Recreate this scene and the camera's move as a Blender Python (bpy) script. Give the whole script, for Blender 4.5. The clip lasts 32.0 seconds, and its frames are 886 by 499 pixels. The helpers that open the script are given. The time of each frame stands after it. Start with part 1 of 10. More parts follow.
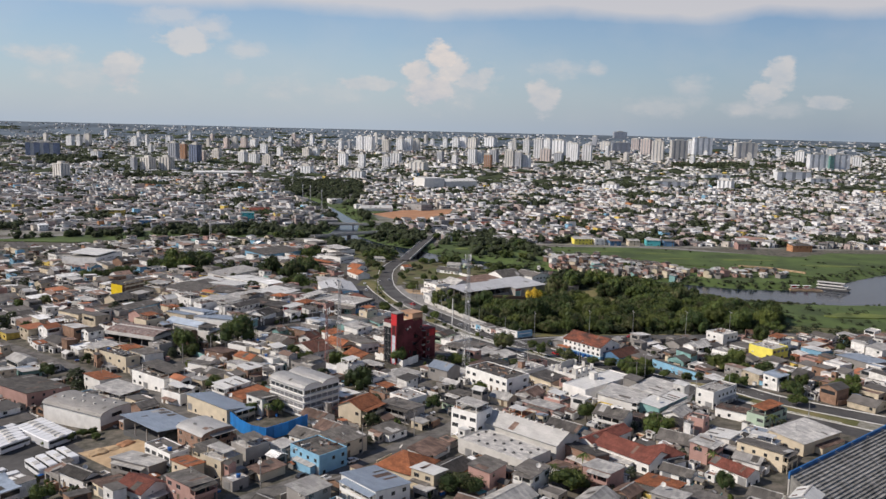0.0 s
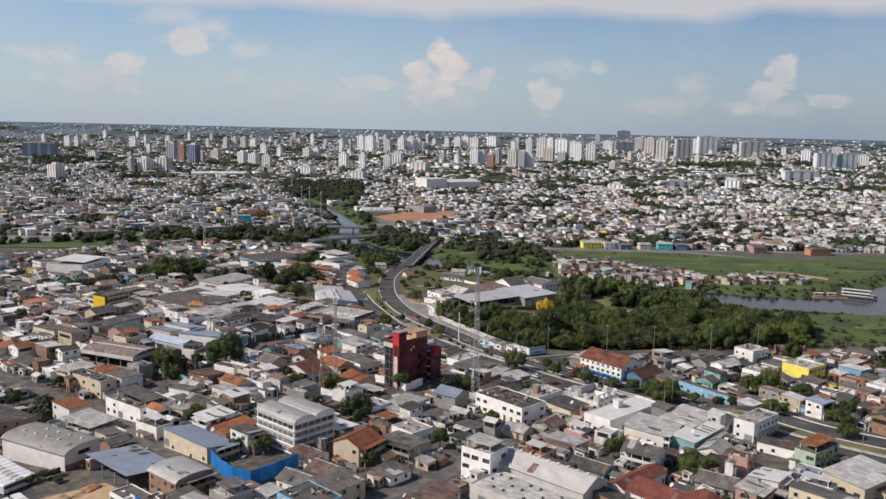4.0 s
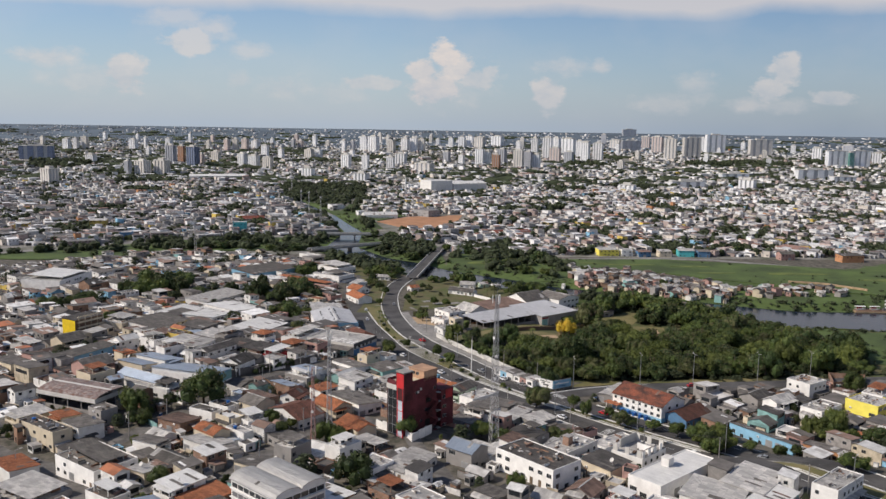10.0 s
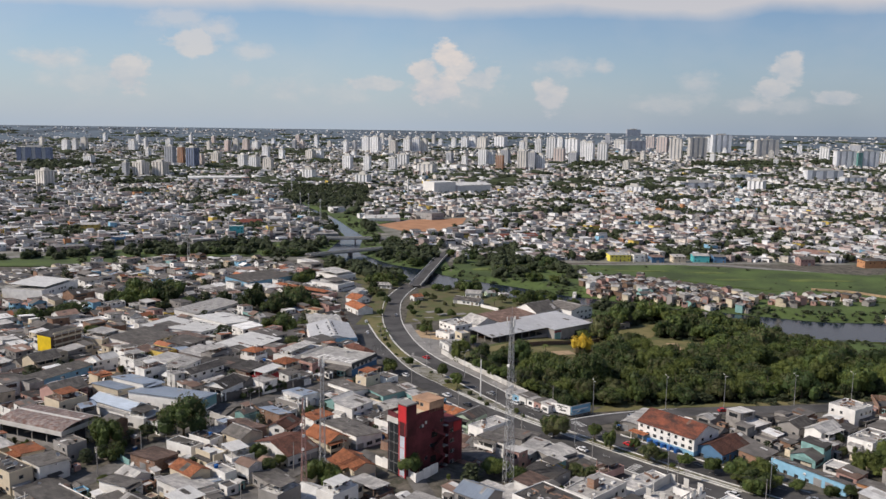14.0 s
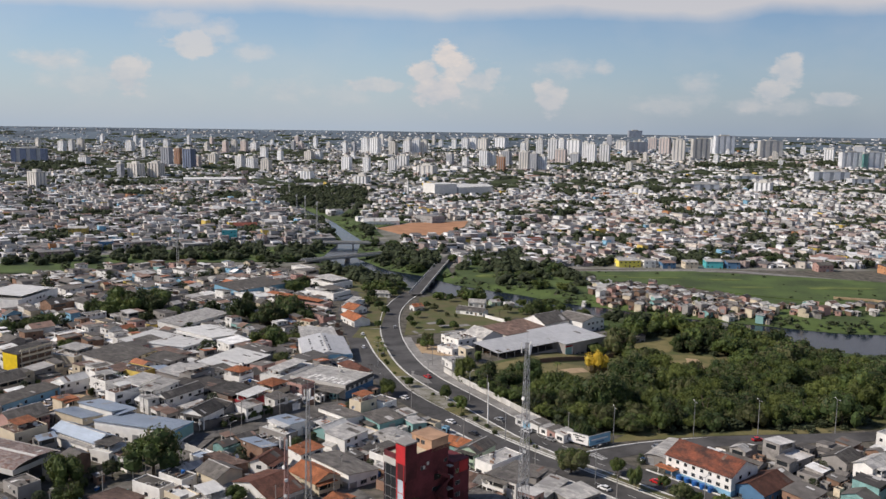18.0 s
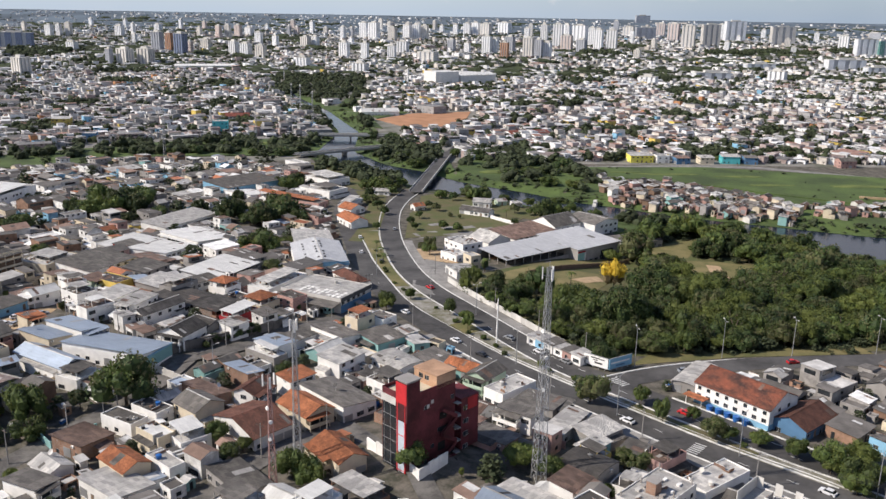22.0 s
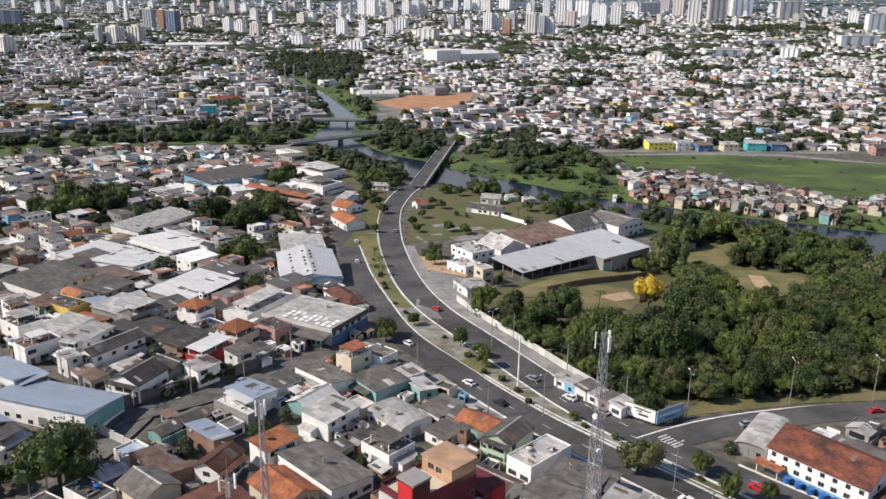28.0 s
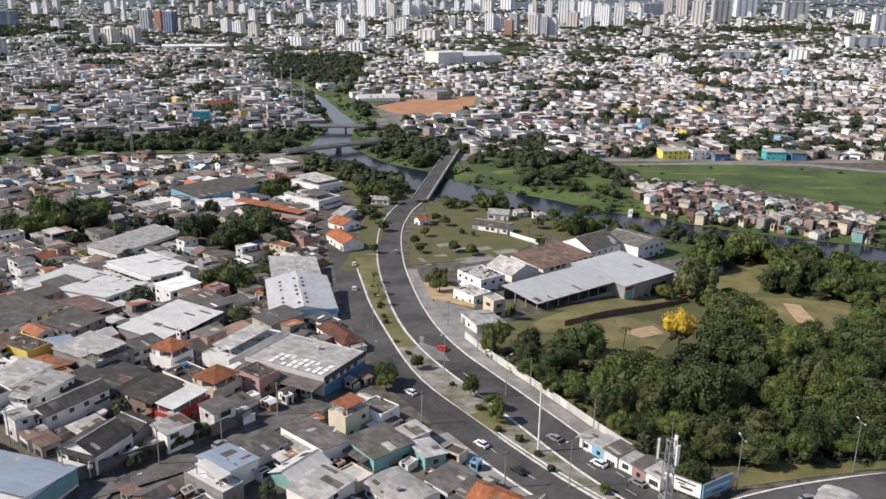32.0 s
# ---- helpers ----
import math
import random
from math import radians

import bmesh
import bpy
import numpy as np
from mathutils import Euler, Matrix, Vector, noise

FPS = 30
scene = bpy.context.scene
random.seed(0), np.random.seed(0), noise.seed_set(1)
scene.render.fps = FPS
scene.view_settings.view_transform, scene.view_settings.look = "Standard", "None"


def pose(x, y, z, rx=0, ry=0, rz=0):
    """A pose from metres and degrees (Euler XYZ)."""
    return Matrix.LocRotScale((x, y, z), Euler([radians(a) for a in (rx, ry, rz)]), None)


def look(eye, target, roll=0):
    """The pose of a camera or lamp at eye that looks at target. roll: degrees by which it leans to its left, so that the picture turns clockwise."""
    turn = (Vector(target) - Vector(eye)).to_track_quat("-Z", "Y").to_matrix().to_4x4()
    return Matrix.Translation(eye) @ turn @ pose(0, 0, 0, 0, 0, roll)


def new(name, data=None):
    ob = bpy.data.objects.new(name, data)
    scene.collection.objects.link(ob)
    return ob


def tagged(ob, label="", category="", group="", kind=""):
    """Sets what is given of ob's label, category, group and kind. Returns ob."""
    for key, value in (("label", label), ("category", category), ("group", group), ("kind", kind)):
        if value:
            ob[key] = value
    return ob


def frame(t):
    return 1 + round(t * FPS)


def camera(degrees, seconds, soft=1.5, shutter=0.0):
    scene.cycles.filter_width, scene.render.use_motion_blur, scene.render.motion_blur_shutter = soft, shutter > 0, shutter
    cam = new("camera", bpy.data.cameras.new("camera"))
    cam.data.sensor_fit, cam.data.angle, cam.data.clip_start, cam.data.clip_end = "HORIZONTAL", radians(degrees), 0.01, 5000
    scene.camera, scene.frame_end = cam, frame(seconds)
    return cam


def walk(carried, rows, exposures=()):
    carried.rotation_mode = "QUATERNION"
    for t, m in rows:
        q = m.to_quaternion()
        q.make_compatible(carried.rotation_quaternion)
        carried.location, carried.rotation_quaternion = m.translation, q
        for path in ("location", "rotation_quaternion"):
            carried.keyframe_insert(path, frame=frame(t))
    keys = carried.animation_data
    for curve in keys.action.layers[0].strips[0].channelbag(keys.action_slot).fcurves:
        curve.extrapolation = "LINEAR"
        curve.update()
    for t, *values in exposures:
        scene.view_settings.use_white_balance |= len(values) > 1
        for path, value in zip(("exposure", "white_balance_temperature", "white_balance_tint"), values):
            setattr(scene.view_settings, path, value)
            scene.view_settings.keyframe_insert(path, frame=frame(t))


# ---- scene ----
cam = camera(55.4, 32.0)
PATH = [
    (0, (2.407, 5.225, 118.892), (2.490, 7.203, 118.608), 1.4),
    (0.5, (2.042, 9.786, 118.891), (2.125, 11.764, 118.607), 1.4),
    (1, (1.836, 14.32, 118.888), (1.919, 16.298, 118.604), 1.4),
    (1.5, (1.738, 18.785, 118.883), (1.821, 20.762, 118.599), 1.4),
    (2, (1.705, 23.196, 118.891), (1.788, 25.174, 118.607), 1.3),
    (2.5, (1.723, 27.545, 118.925), (1.804, 29.523, 118.640), 1.3),
    (3, (1.739, 31.878, 118.956), (1.820, 33.856, 118.671), 1.3),
    (3.5, (1.717, 36.233, 119.017), (1.797, 38.211, 118.732), 1.3),
    (5.5, (1.694, 53.921, 119.55), (1.770, 55.898, 119.262), 1.1),
    (6, (1.698, 58.348, 119.644), (1.772, 60.325, 119.357), 1.1),
    (6.5, (1.519, 62.807, 119.748), (1.593, 64.785, 119.460), 1.1),
    (7, (1.388, 67.246, 119.882), (1.463, 69.224, 119.594), 1.1),
    (7.5, (1.29, 71.611, 120.016), (1.365, 73.588, 119.728), 1),
    (8, (1.175, 75.906, 120.104), (1.250, 77.884, 119.817), 1),
    (8.5, (1.091, 80.188, 120.146), (1.165, 82.166, 119.859), 1),
    (9, (1.056, 84.527, 120.212), (1.129, 86.505, 119.925), 1),
    (9.5, (0.938, 88.979, 120.3), (1.009, 90.958, 120.013), 1),
    (10, (0.833, 93.461, 120.378), (0.903, 95.439, 120.091), 0.9),
    (10.5, (0.787, 97.91, 120.412), (0.856, 99.888, 120.126), 0.9),
    (11, (0.768, 102.385, 120.432), (0.835, 104.363, 120.146), 0.9),
    (11.5, (0.706, 106.777, 120.425), (0.773, 108.755, 120.140), 0.9),
    (12, (0.592, 111.122, 120.392), (0.659, 113.101, 120.107), 0.9),
    (12.5, (0.43, 115.33, 120.338), (0.496, 117.308, 120.052), 0.9),
    (13, (0.242, 119.462, 120.276), (0.309, 121.441, 119.990), 0.9),
    (13.5, (0.319, 123.578, 120.18), (0.385, 125.556, 119.895), 0.9),
    (14, (0.421, 127.672, 120.086), (0.485, 129.650, 119.800), 0.8),
    (14.5, (0.438, 131.79, 120.001), (0.502, 133.769, 119.715), 0.9),
    (16.5, (0.431, 149.022, 119.172), (0.494, 151.001, 118.889), 0.9),
    (17, (0.422, 153.44, 119.035), (0.485, 155.419, 118.751), 0.8),
    (17.5, (0.398, 157.873, 118.88), (0.461, 159.852, 118.598), 0.8),
    (18, (0.31, 162.295, 118.728), (0.374, 164.274, 118.445), 0.8),
    (18.5, (0.127, 166.674, 118.568), (0.192, 168.653, 118.283), 0.8),
    (19, (-0.054, 170.989, 118.387), (0.012, 172.962, 118.069), 0.8),
    (19.5, (0.089, 175.248, 118.253), (0.154, 177.214, 117.892), 1),
    (20, (0.25, 179.5, 118.147), (0.315, 181.457, 117.744), 0.9),
    (20.5, (0.27, 183.809, 118.057), (0.335, 185.759, 117.616), 1),
    (21, (0.109, 188.158, 117.992), (0.175, 190.100, 117.520), 1),
    (21.5, (-0.148, 192.575, 117.94), (-0.081, 194.509, 117.434), 1.1),
    (22, (-0.337, 197.021, 117.902), (-0.271, 198.945, 117.363), 1),
    (22.5, (-0.5, 201.398, 117.88), (-0.432, 203.313, 117.309), 1.1),
    (23, (-0.642, 205.73, 117.892), (-0.575, 207.640, 117.303), 1.1),
    (23.5, (-0.762, 209.963, 117.866), (-0.696, 211.874, 117.278), 1.1),
    (24, (-0.832, 214.13, 117.86), (-0.766, 216.040, 117.271), 1.1),
    (24.5, (-0.936, 218.308, 117.853), (-0.870, 220.218, 117.264), 1.1),
    (25, (-1.092, 222.509, 117.838), (-1.026, 224.419, 117.248), 1),
    (25.5, (-1.181, 226.784, 117.835), (-1.114, 228.694, 117.246), 1),
    (27.5, (-1.614, 244.057, 117.608), (-1.548, 245.967, 117.018), 0.8),
    (28, (-1.709, 248.39, 117.581), (-1.643, 250.300, 116.991), 0.8),
    (28.5, (-1.778, 252.655, 117.583), (-1.712, 254.565, 116.992), 0.8),
    (29, (-1.862, 256.967, 117.576), (-1.796, 258.877, 116.985), 0.8),
    (29.5, (-1.942, 261.335, 117.515), (-1.876, 263.245, 116.925), 0.8),
    (30, (-2.125, 265.636, 117.504), (-2.060, 267.546, 116.915), 0.8),
    (30.5, (-2.299, 269.82, 117.559), (-2.234, 271.730, 116.970), 0.8),
    (31, (-2.43, 274.03, 117.637), (-2.365, 275.940, 117.047), 0.8),
    (31.5, (-2.591, 278.273, 117.702), (-2.526, 280.183, 117.112), 0.8),
    (32, (-2.734, 282.509, 117.715), (-2.669, 284.419, 117.126), 0.8),
]
walk(cam, [(t, look(eye, target, roll)) for t, eye, target, roll in PATH],
     exposures=((0, -0.1, 6640, 10.6), (18.5, -0.1, 6640, 10.6), (20.5, 0.05, 6640, 10.6), (22.5, 0.27, 6545, 10.2), (32, 0.24, 6545, 10.2)))

# ---- world, sun ----
SUN_EL, SUN_AZ = 40.0, 262.0          # degrees; azimuth clockwise from +y
scene.view_settings.exposure = 0.0
world = bpy.data.worlds.new("sky")
scene.world = world
world.use_nodes = True
wn, wl = world.node_tree.nodes, world.node_tree.links
wn.clear()


def wmath(op, a, b=None, clamp=False):
    n = wn.new("ShaderNodeMath")
    n.operation, n.use_clamp = op, clamp
    for i, v in enumerate((a, b)):
        if v is None:
            continue
        if isinstance(v, (int, float)):
            n.inputs[i].default_value = v
        else:
            wl.new(v, n.inputs[i])
    return n.outputs[0]


def build_sky():
    """Clear tropical sky with a high veil of cloud and a few cumulus heads over the horizon."""
    sky = wn.new("ShaderNodeTexSky")
    sky.sky_type = "NISHITA"
    sky.sun_disc = False
    sky.sun_elevation, sky.sun_rotation = radians(SUN_EL), radians(SUN_AZ)
    sky.air_density, sky.dust_density, sky.ozone_density = 1.0, 0.15, 2.5
    co = wn.new("ShaderNodeTexCoord")
    sep = wn.new("ShaderNodeSeparateXYZ")
    wl.new(co.outputs["Generated"], sep.inputs[0])
    X, Y, Z = sep.outputs
    az = wmath("ARCTAN2", X, Y)                      # radians to the right of +y
    el = wmath("ARCSINE", Z)
    comb = wn.new("ShaderNodeCombineXYZ")
    wl.new(az, comb.inputs[0])
    wl.new(wmath("MULTIPLY", el, 1.6), comb.inputs[1])
    puff = wn.new("ShaderNodeTexNoise")
    puff.inputs["Scale"].default_value, puff.inputs["Detail"].default_value = 34.0, 7.0
    puff.inputs["Roughness"].default_value = 0.6
    wl.new(comb.outputs[0], puff.inputs["Vector"])
    soft = wn.new("ShaderNodeTexNoise")
    soft.inputs["Scale"].default_value, soft.inputs["Detail"].default_value = 7.0, 6.0
    wl.new(comb.outputs[0], soft.inputs["Vector"])
    pn = wmath("SUBTRACT", puff.outputs["Fac"], 0.5)
    sn = wmath("SUBTRACT", soft.outputs["Fac"], 0.5)
    total = None
    # cumulus heads: azimuth, elevation, half width, half height in degrees, strength
    for a, e, w, h, k in CLOUDS:
        dx = wmath("DIVIDE", wmath("SUBTRACT", az, radians(a)), radians(w))
        dy = wmath("DIVIDE", wmath("SUBTRACT", el, radians(e)), radians(h))
        r = wmath("SQRT", wmath("ADD", wmath("MULTIPLY", dx, dx), wmath("MULTIPLY", dy, dy)))
        v = wmath("SUBTRACT", 1.0, r)
        v = wmath("ADD", v, wmath("MULTIPLY", pn, 2.0))
        v = wmath("MULTIPLY", wmath("MULTIPLY", v, 2.7 if k > 0.55 else 1.3, clamp=True), k)
        total = v if total is None else wmath("MAXIMUM", total, v)
    # high veil above eight degrees and thin streaks lower down
    veil = wmath("MULTIPLY", wmath("SUBTRACT", wmath("ADD", el, wmath("MULTIPLY", sn, 0.035)), radians(6.9)), 62.0, clamp=True)
    clear = wmath("SUBTRACT", 1.0, wmath("MULTIPLY", wmath("SUBTRACT", el, radians(13.0)), 4.5, clamp=True))
    veil = wmath("MULTIPLY", wmath("MULTIPLY", veil, 0.66), clear)      # open blue overhead
    thin = wmath("MULTIPLY", wmath("ADD", sn, 0.06), 1.1, clamp=True)
    low = wmath("MULTIPLY", thin, 0.5)
    total = wmath("MAXIMUM", wmath("MAXIMUM", total, veil), low, clamp=True)
    # pale haze low over the land
    haze = wmath("POWER", wmath("SUBTRACT", 1.0, wmath("MULTIPLY", wmath("ABSOLUTE", el), 5.2, clamp=True)), 2.0)
    tint = wn.new("ShaderNodeMix")
    tint.data_type, tint.blend_type = "RGBA", "MULTIPLY"
    tint.inputs[0].default_value = 1.0
    wl.new(sky.outputs[0], tint.inputs[6])
    tint.inputs[7].default_value = (*SKY_TINT, 1)
    mix = wn.new("ShaderNodeMix")
    mix.data_type = "RGBA"
    wl.new(total, mix.inputs[0])
    air = wn.new("ShaderNodeMix")
    air.data_type = "RGBA"
    wl.new(wmath("MULTIPLY", haze, 0.92), air.inputs[0])
    wl.new(tint.outputs[2], air.inputs[6])
    air.inputs[7].default_value = (*HAZE, 1)
    away = wn.new("ShaderNodeMix")                  # the sky deepens away from the sun
    away.data_type, away.blend_type = "RGBA", "MULTIPLY"
    wl.new(wmath("MULTIPLY", wmath("ADD", az, 0.05), 1.9, clamp=True), away.inputs[0])
    wl.new(air.outputs[2], away.inputs[6])
    away.inputs[7].default_value = (0.70, 0.73, 0.77, 1)
    wl.new(away.outputs[2], mix.inputs[6])
    shade = wn.new("ShaderNodeMix")
    shade.data_type = "RGBA"
    rise = wmath("MULTIPLY", wmath("SUBTRACT", el, radians(3.0)), 11.0)
    wl.new(wmath("MULTIPLY", wmath("ADD", wmath("ADD", wmath("MULTIPLY", pn, 2.2), 0.5), rise), 1.0, clamp=True), shade.inputs[0])
    shade.inputs[6].default_value, shade.inputs[7].default_value = (*CLOUD_BASE, 1), (*CLOUD, 1)
    wl.new(shade.outputs[2], mix.inputs[7])
    bg = wn.new("ShaderNodeBackground")
    bg.inputs[1].default_value = SKY_STRENGTH
    wl.new(mix.outputs[2], bg.inputs[0])
    out = wn.new("ShaderNodeOutputWorld")
    wl.new(bg.outputs[0], out.inputs[0])


SKY_STRENGTH = 0.105
SKY_TINT = (0.95, 1.0, 1.12)
CLOUD = (7.3, 6.75, 6.5)
CLOUD_BASE = (5.0, 5.3, 5.9)
HAZE = (4.0, 4.85, 6.0)
CLOUDS = ((2.0, 4.7, 1.25, 1.05, 0.95), (0.5, 3.7, 1.25, 1.0, 0.85), (1.3, 2.5, 2.0, 1.2, 0.9), (2.9, 3.9, 1.5, 0.9, 0.85), (4.1, 3.2, 1.4, 1.0, 0.6), (2.4, 2.9, 3.6, 2.2, 0.34), (4.9, 3.7, 0.8, 0.5, 0.56), (-3.0, 2.8, 2.2, 0.55, 0.56), (-5.2, 2.2, 3.4, 0.9, 0.3),
          (8.8, 2.3, 1.25, 1.35, 0.72), (9.9, 4.0, 2.6, 0.75, 0.45), (12.2, 4.0, 0.9, 0.6, 0.5), (23.5, 3.8, 1.1, 1.1, 0.62), (22.7, 2.6, 1.2, 0.9, 0.64), (21.6, 1.7, 1.6, 0.6, 0.5), (23.6, 1.6, 2.6, 0.6, 0.36), (26.3, 2.1, 1.4, 0.6, 0.56), (18.3, 2.7, 1.7, 1.2, 0.42), (16.2, 1.7, 2.6, 0.9, 0.34),
          (-18.5, 3.1, 1.5, 1.4, 0.66), (-22.8, 3.8, 2.4, 0.8, 0.52), (-20.3, 2.6, 3.8, 1.2, 0.36), (-14.4, 5.1, 2.1, 0.9, 0.6), (-12.9, 5.9, 1.6, 1.1, 0.5), (-15.6, 6.6, 2.6, 1.0, 0.42), (-10.8, 4.7, 2.0, 0.7, 0.42), (-11.5, 2.8, 1.2, 0.9, 0.34), (-8.6, 2.4, 2.6, 1.1, 0.34))
build_sky()

sun = new("sun", bpy.data.lights.new("sun", "SUN"))
sun.data.energy, sun.data.angle, sun.data.color = 4.8, radians(0.6), (1.0, 0.915, 0.82)
a_, e_ = radians(SUN_AZ), radians(SUN_EL)
sun.matrix_world = look((math.sin(a_) * math.cos(e_) * 900, math.cos(a_) * math.cos(e_) * 900, math.sin(e_) * 900), (0, 0, 0))


# ---- materials ----
def material(name, rgb, rough=0.8, metal=0.0, vary=0.25, stain=0.35, scale=0.35, fine=4.0, bump=0.15, wave=0.0, brick=False, island=False, second=None, spec=0.3, sheet=(1.1, 1.9)):
    """Colour with stains at house size, grain at hand size, change from thing to thing, and relief; wave: corrugations a metre."""
    m = bpy.data.materials.new(name)
    m.use_nodes = True
    n, l = m.node_tree.nodes, m.node_tree.links
    b = n["Principled BSDF"]
    geo = n.new("ShaderNodeNewGeometry")
    tc = n.new("ShaderNodeTexCoord")
    big, small = n.new("ShaderNodeTexNoise"), n.new("ShaderNodeTexNoise")
    big.inputs["Scale"].default_value, big.inputs["Detail"].default_value = scale, 5
    small.inputs["Scale"].default_value, small.inputs["Detail"].default_value = fine, 3
    if wave:
        run = n.new("ShaderNodeMapping")
        run.inputs["Scale"].default_value = (0.55, 0.3, 0.3)
        l.new(tc.outputs["Object"], run.inputs["Vector"])
        ofs = n.new("ShaderNodeVectorMath")
        l.new(run.outputs[0], ofs.inputs[0])
        obi = n.new("ShaderNodeObjectInfo")
        spread = n.new("ShaderNodeVectorMath")
        spread.operation = "SCALE"
        spread.inputs[3].default_value = 0.37
        l.new(obi.outputs["Location"], spread.inputs[0])
        l.new(spread.outputs[0], ofs.inputs[1])
        l.new(ofs.outputs[0], big.inputs["Vector"])
    else:
        l.new(geo.outputs["Position"], big.inputs["Vector"])
    l.new(geo.outputs["Position"], small.inputs["Vector"])
    ramp = n.new("ShaderNodeValToRGB")
    lo, hi = ramp.color_ramp.elements
    lo.position, hi.position = 0.33, 0.68
    dark = second or tuple(c * (1 - stain) for c in rgb)
    lo.color, hi.color = (*dark, 1), (*(min(1, c * (1 + stain * 0.15)) for c in rgb), 1)
    add = n.new("ShaderNodeMath")
    add.operation = "MULTIPLY_ADD"
    l.new(small.outputs["Fac"], add.inputs[0])
    add.inputs[1].default_value = 0.35
    sub = n.new("ShaderNodeMath")
    sub.operation = "SUBTRACT"
    l.new(big.outputs["Fac"], sub.inputs[0])
    sub.inputs[1].default_value = 0.17
    l.new(sub.outputs[0], add.inputs[2])
    l.new(add.outputs[0], ramp.inputs[0])
    col = ramp.outputs[0]
    if wave:
        lap = n.new("ShaderNodeTexBrick")          # sheets or tile courses, each a little lighter or darker
        lap.inputs["Scale"].default_value = 1.0
        lap.inputs["Brick Width"].default_value, lap.inputs["Row Height"].default_value, lap.inputs["Mortar Size"].default_value = sheet[0], sheet[1], 0.035
        lap.inputs["Color1"].default_value, lap.inputs["Color2"].default_value, lap.inputs["Mortar"].default_value = (((0.70, 0.70, 0.71, 1), (1.12, 1.11, 1.09, 1), (0.62, 0.61, 0.61, 1)) if sheet[1] < 3 else ((0.93, 0.93, 0.93, 1), (1.03, 1.03, 1.02, 1), (0.76, 0.76, 0.76, 1)))
        l.new(tc.outputs["Object"], lap.inputs["Vector"])
        mul = n.new("ShaderNodeMix")
        mul.data_type, mul.blend_type = "RGBA", "MULTIPLY"
        mul.inputs[0].default_value = 1.0
        l.new(col, mul.inputs[6])
        l.new(lap.outputs["Color"], mul.inputs[7])
        col = mul.outputs[2]
    if brick:
        bt = n.new("ShaderNodeTexBrick")
        bt.inputs["Scale"].default_value = 1.0
        bt.inputs["Brick Width"].default_value, bt.inputs["Row Height"].default_value, bt.inputs["Mortar Size"].default_value = 0.5, 0.22, 0.02
        bt.inputs["Mortar"].default_value = (0.3, 0.27, 0.24, 1)
        mp = n.new("ShaderNodeMapping")
        mp.inputs["Rotation"].default_value = (radians(90), 0, 0)
        l.new(tc.outputs["Object"], mp.inputs["Vector"])
        l.new(mp.outputs[0], bt.inputs["Vector"])
        l.new(col, bt.inputs["Color1"])
        l.new(col, bt.inputs["Color2"])
        col = bt.outputs["Color"]
    rnd = n.new("ShaderNodeObjectInfo").outputs["Random"] if not island else geo.outputs["Random Per Island"]
    hsv = n.new("ShaderNodeHueSaturation")
    mr = n.new("ShaderNodeMapRange")
    l.new(rnd, mr.inputs[0])
    mr.inputs[3].default_value, mr.inputs[4].default_value = 1 - vary, 1 + vary * 0.6
    l.new(mr.outputs[0], hsv.inputs["Value"])
    l.new(col, hsv.inputs["Color"])
    l.new(hsv.outputs[0], b.inputs["Base Color"])
    b.inputs["Roughness"].default_value, b.inputs["Metallic"].default_value = rough, metal
    b.inputs["Specular IOR Level"].default_value = spec
    bp = n.new("ShaderNodeBump")
    bp.inputs["Strength"].default_value, bp.inputs["Distance"].default_value = bump, 0.06
    height = small.outputs["Fac"]
    if wave:
        wv = n.new("ShaderNodeTexWave")
        wv.bands_direction = "X"
        wv.inputs["Scale"].default_value = wave
        wv.inputs["Distortion"].default_value = 0.0
        l.new(tc.outputs["Object"], wv.inputs["Vector"])
        height = wv.outputs["Fac"]
        bp.inputs["Strength"].default_value = 0.6
    l.new(height, bp.inputs["Height"])
    l.new(bp.outputs[0], b.inputs["Normal"])
    return m


WALL_RGB = {"white": (0.84, 0.82, 0.78), "cream": (0.64, 0.55, 0.41), "grey": (0.33, 0.31, 0.29), "lightgrey": (0.60, 0.58, 0.54), "yellow": (0.62, 0.46, 0.12), "teal": (0.25, 0.44, 0.42),
            "blue": (0.10, 0.21, 0.35), "lightblue": (0.24, 0.46, 0.62), "pink": (0.47, 0.29, 0.25), "palegreen": (0.42, 0.52, 0.40), "red": (0.36, 0.035, 0.04), "darkgrey": (0.10, 0.10, 0.10), "orange": (0.48, 0.24, 0.12), "rustwall": (0.20, 0.13, 0.09)}
W = {k: material("plaster_" + k, v, 0.85, stain=0.17, vary=0.16, scale=0.35, fine=3.0) for k, v in WALL_RGB.items()}
W["turquoise"] = material("turquoise_plaster", (0.10, 0.48, 0.50), 0.75, stain=0.15, fine=3.0, vary=0.05)
W["vivid"] = material("vivid_yellow_plaster", (0.86, 0.74, 0.14), 0.75, stain=0.15, scale=0.35, fine=3.0, vary=0.05)
SALMON = material("faded_salmon_plaster", (0.58, 0.36, 0.23), 0.85, stain=0.3, fine=3.0)
W["brick"] = material("bare_brick", (0.31, 0.175, 0.115), 0.9, brick=True, stain=0.4)
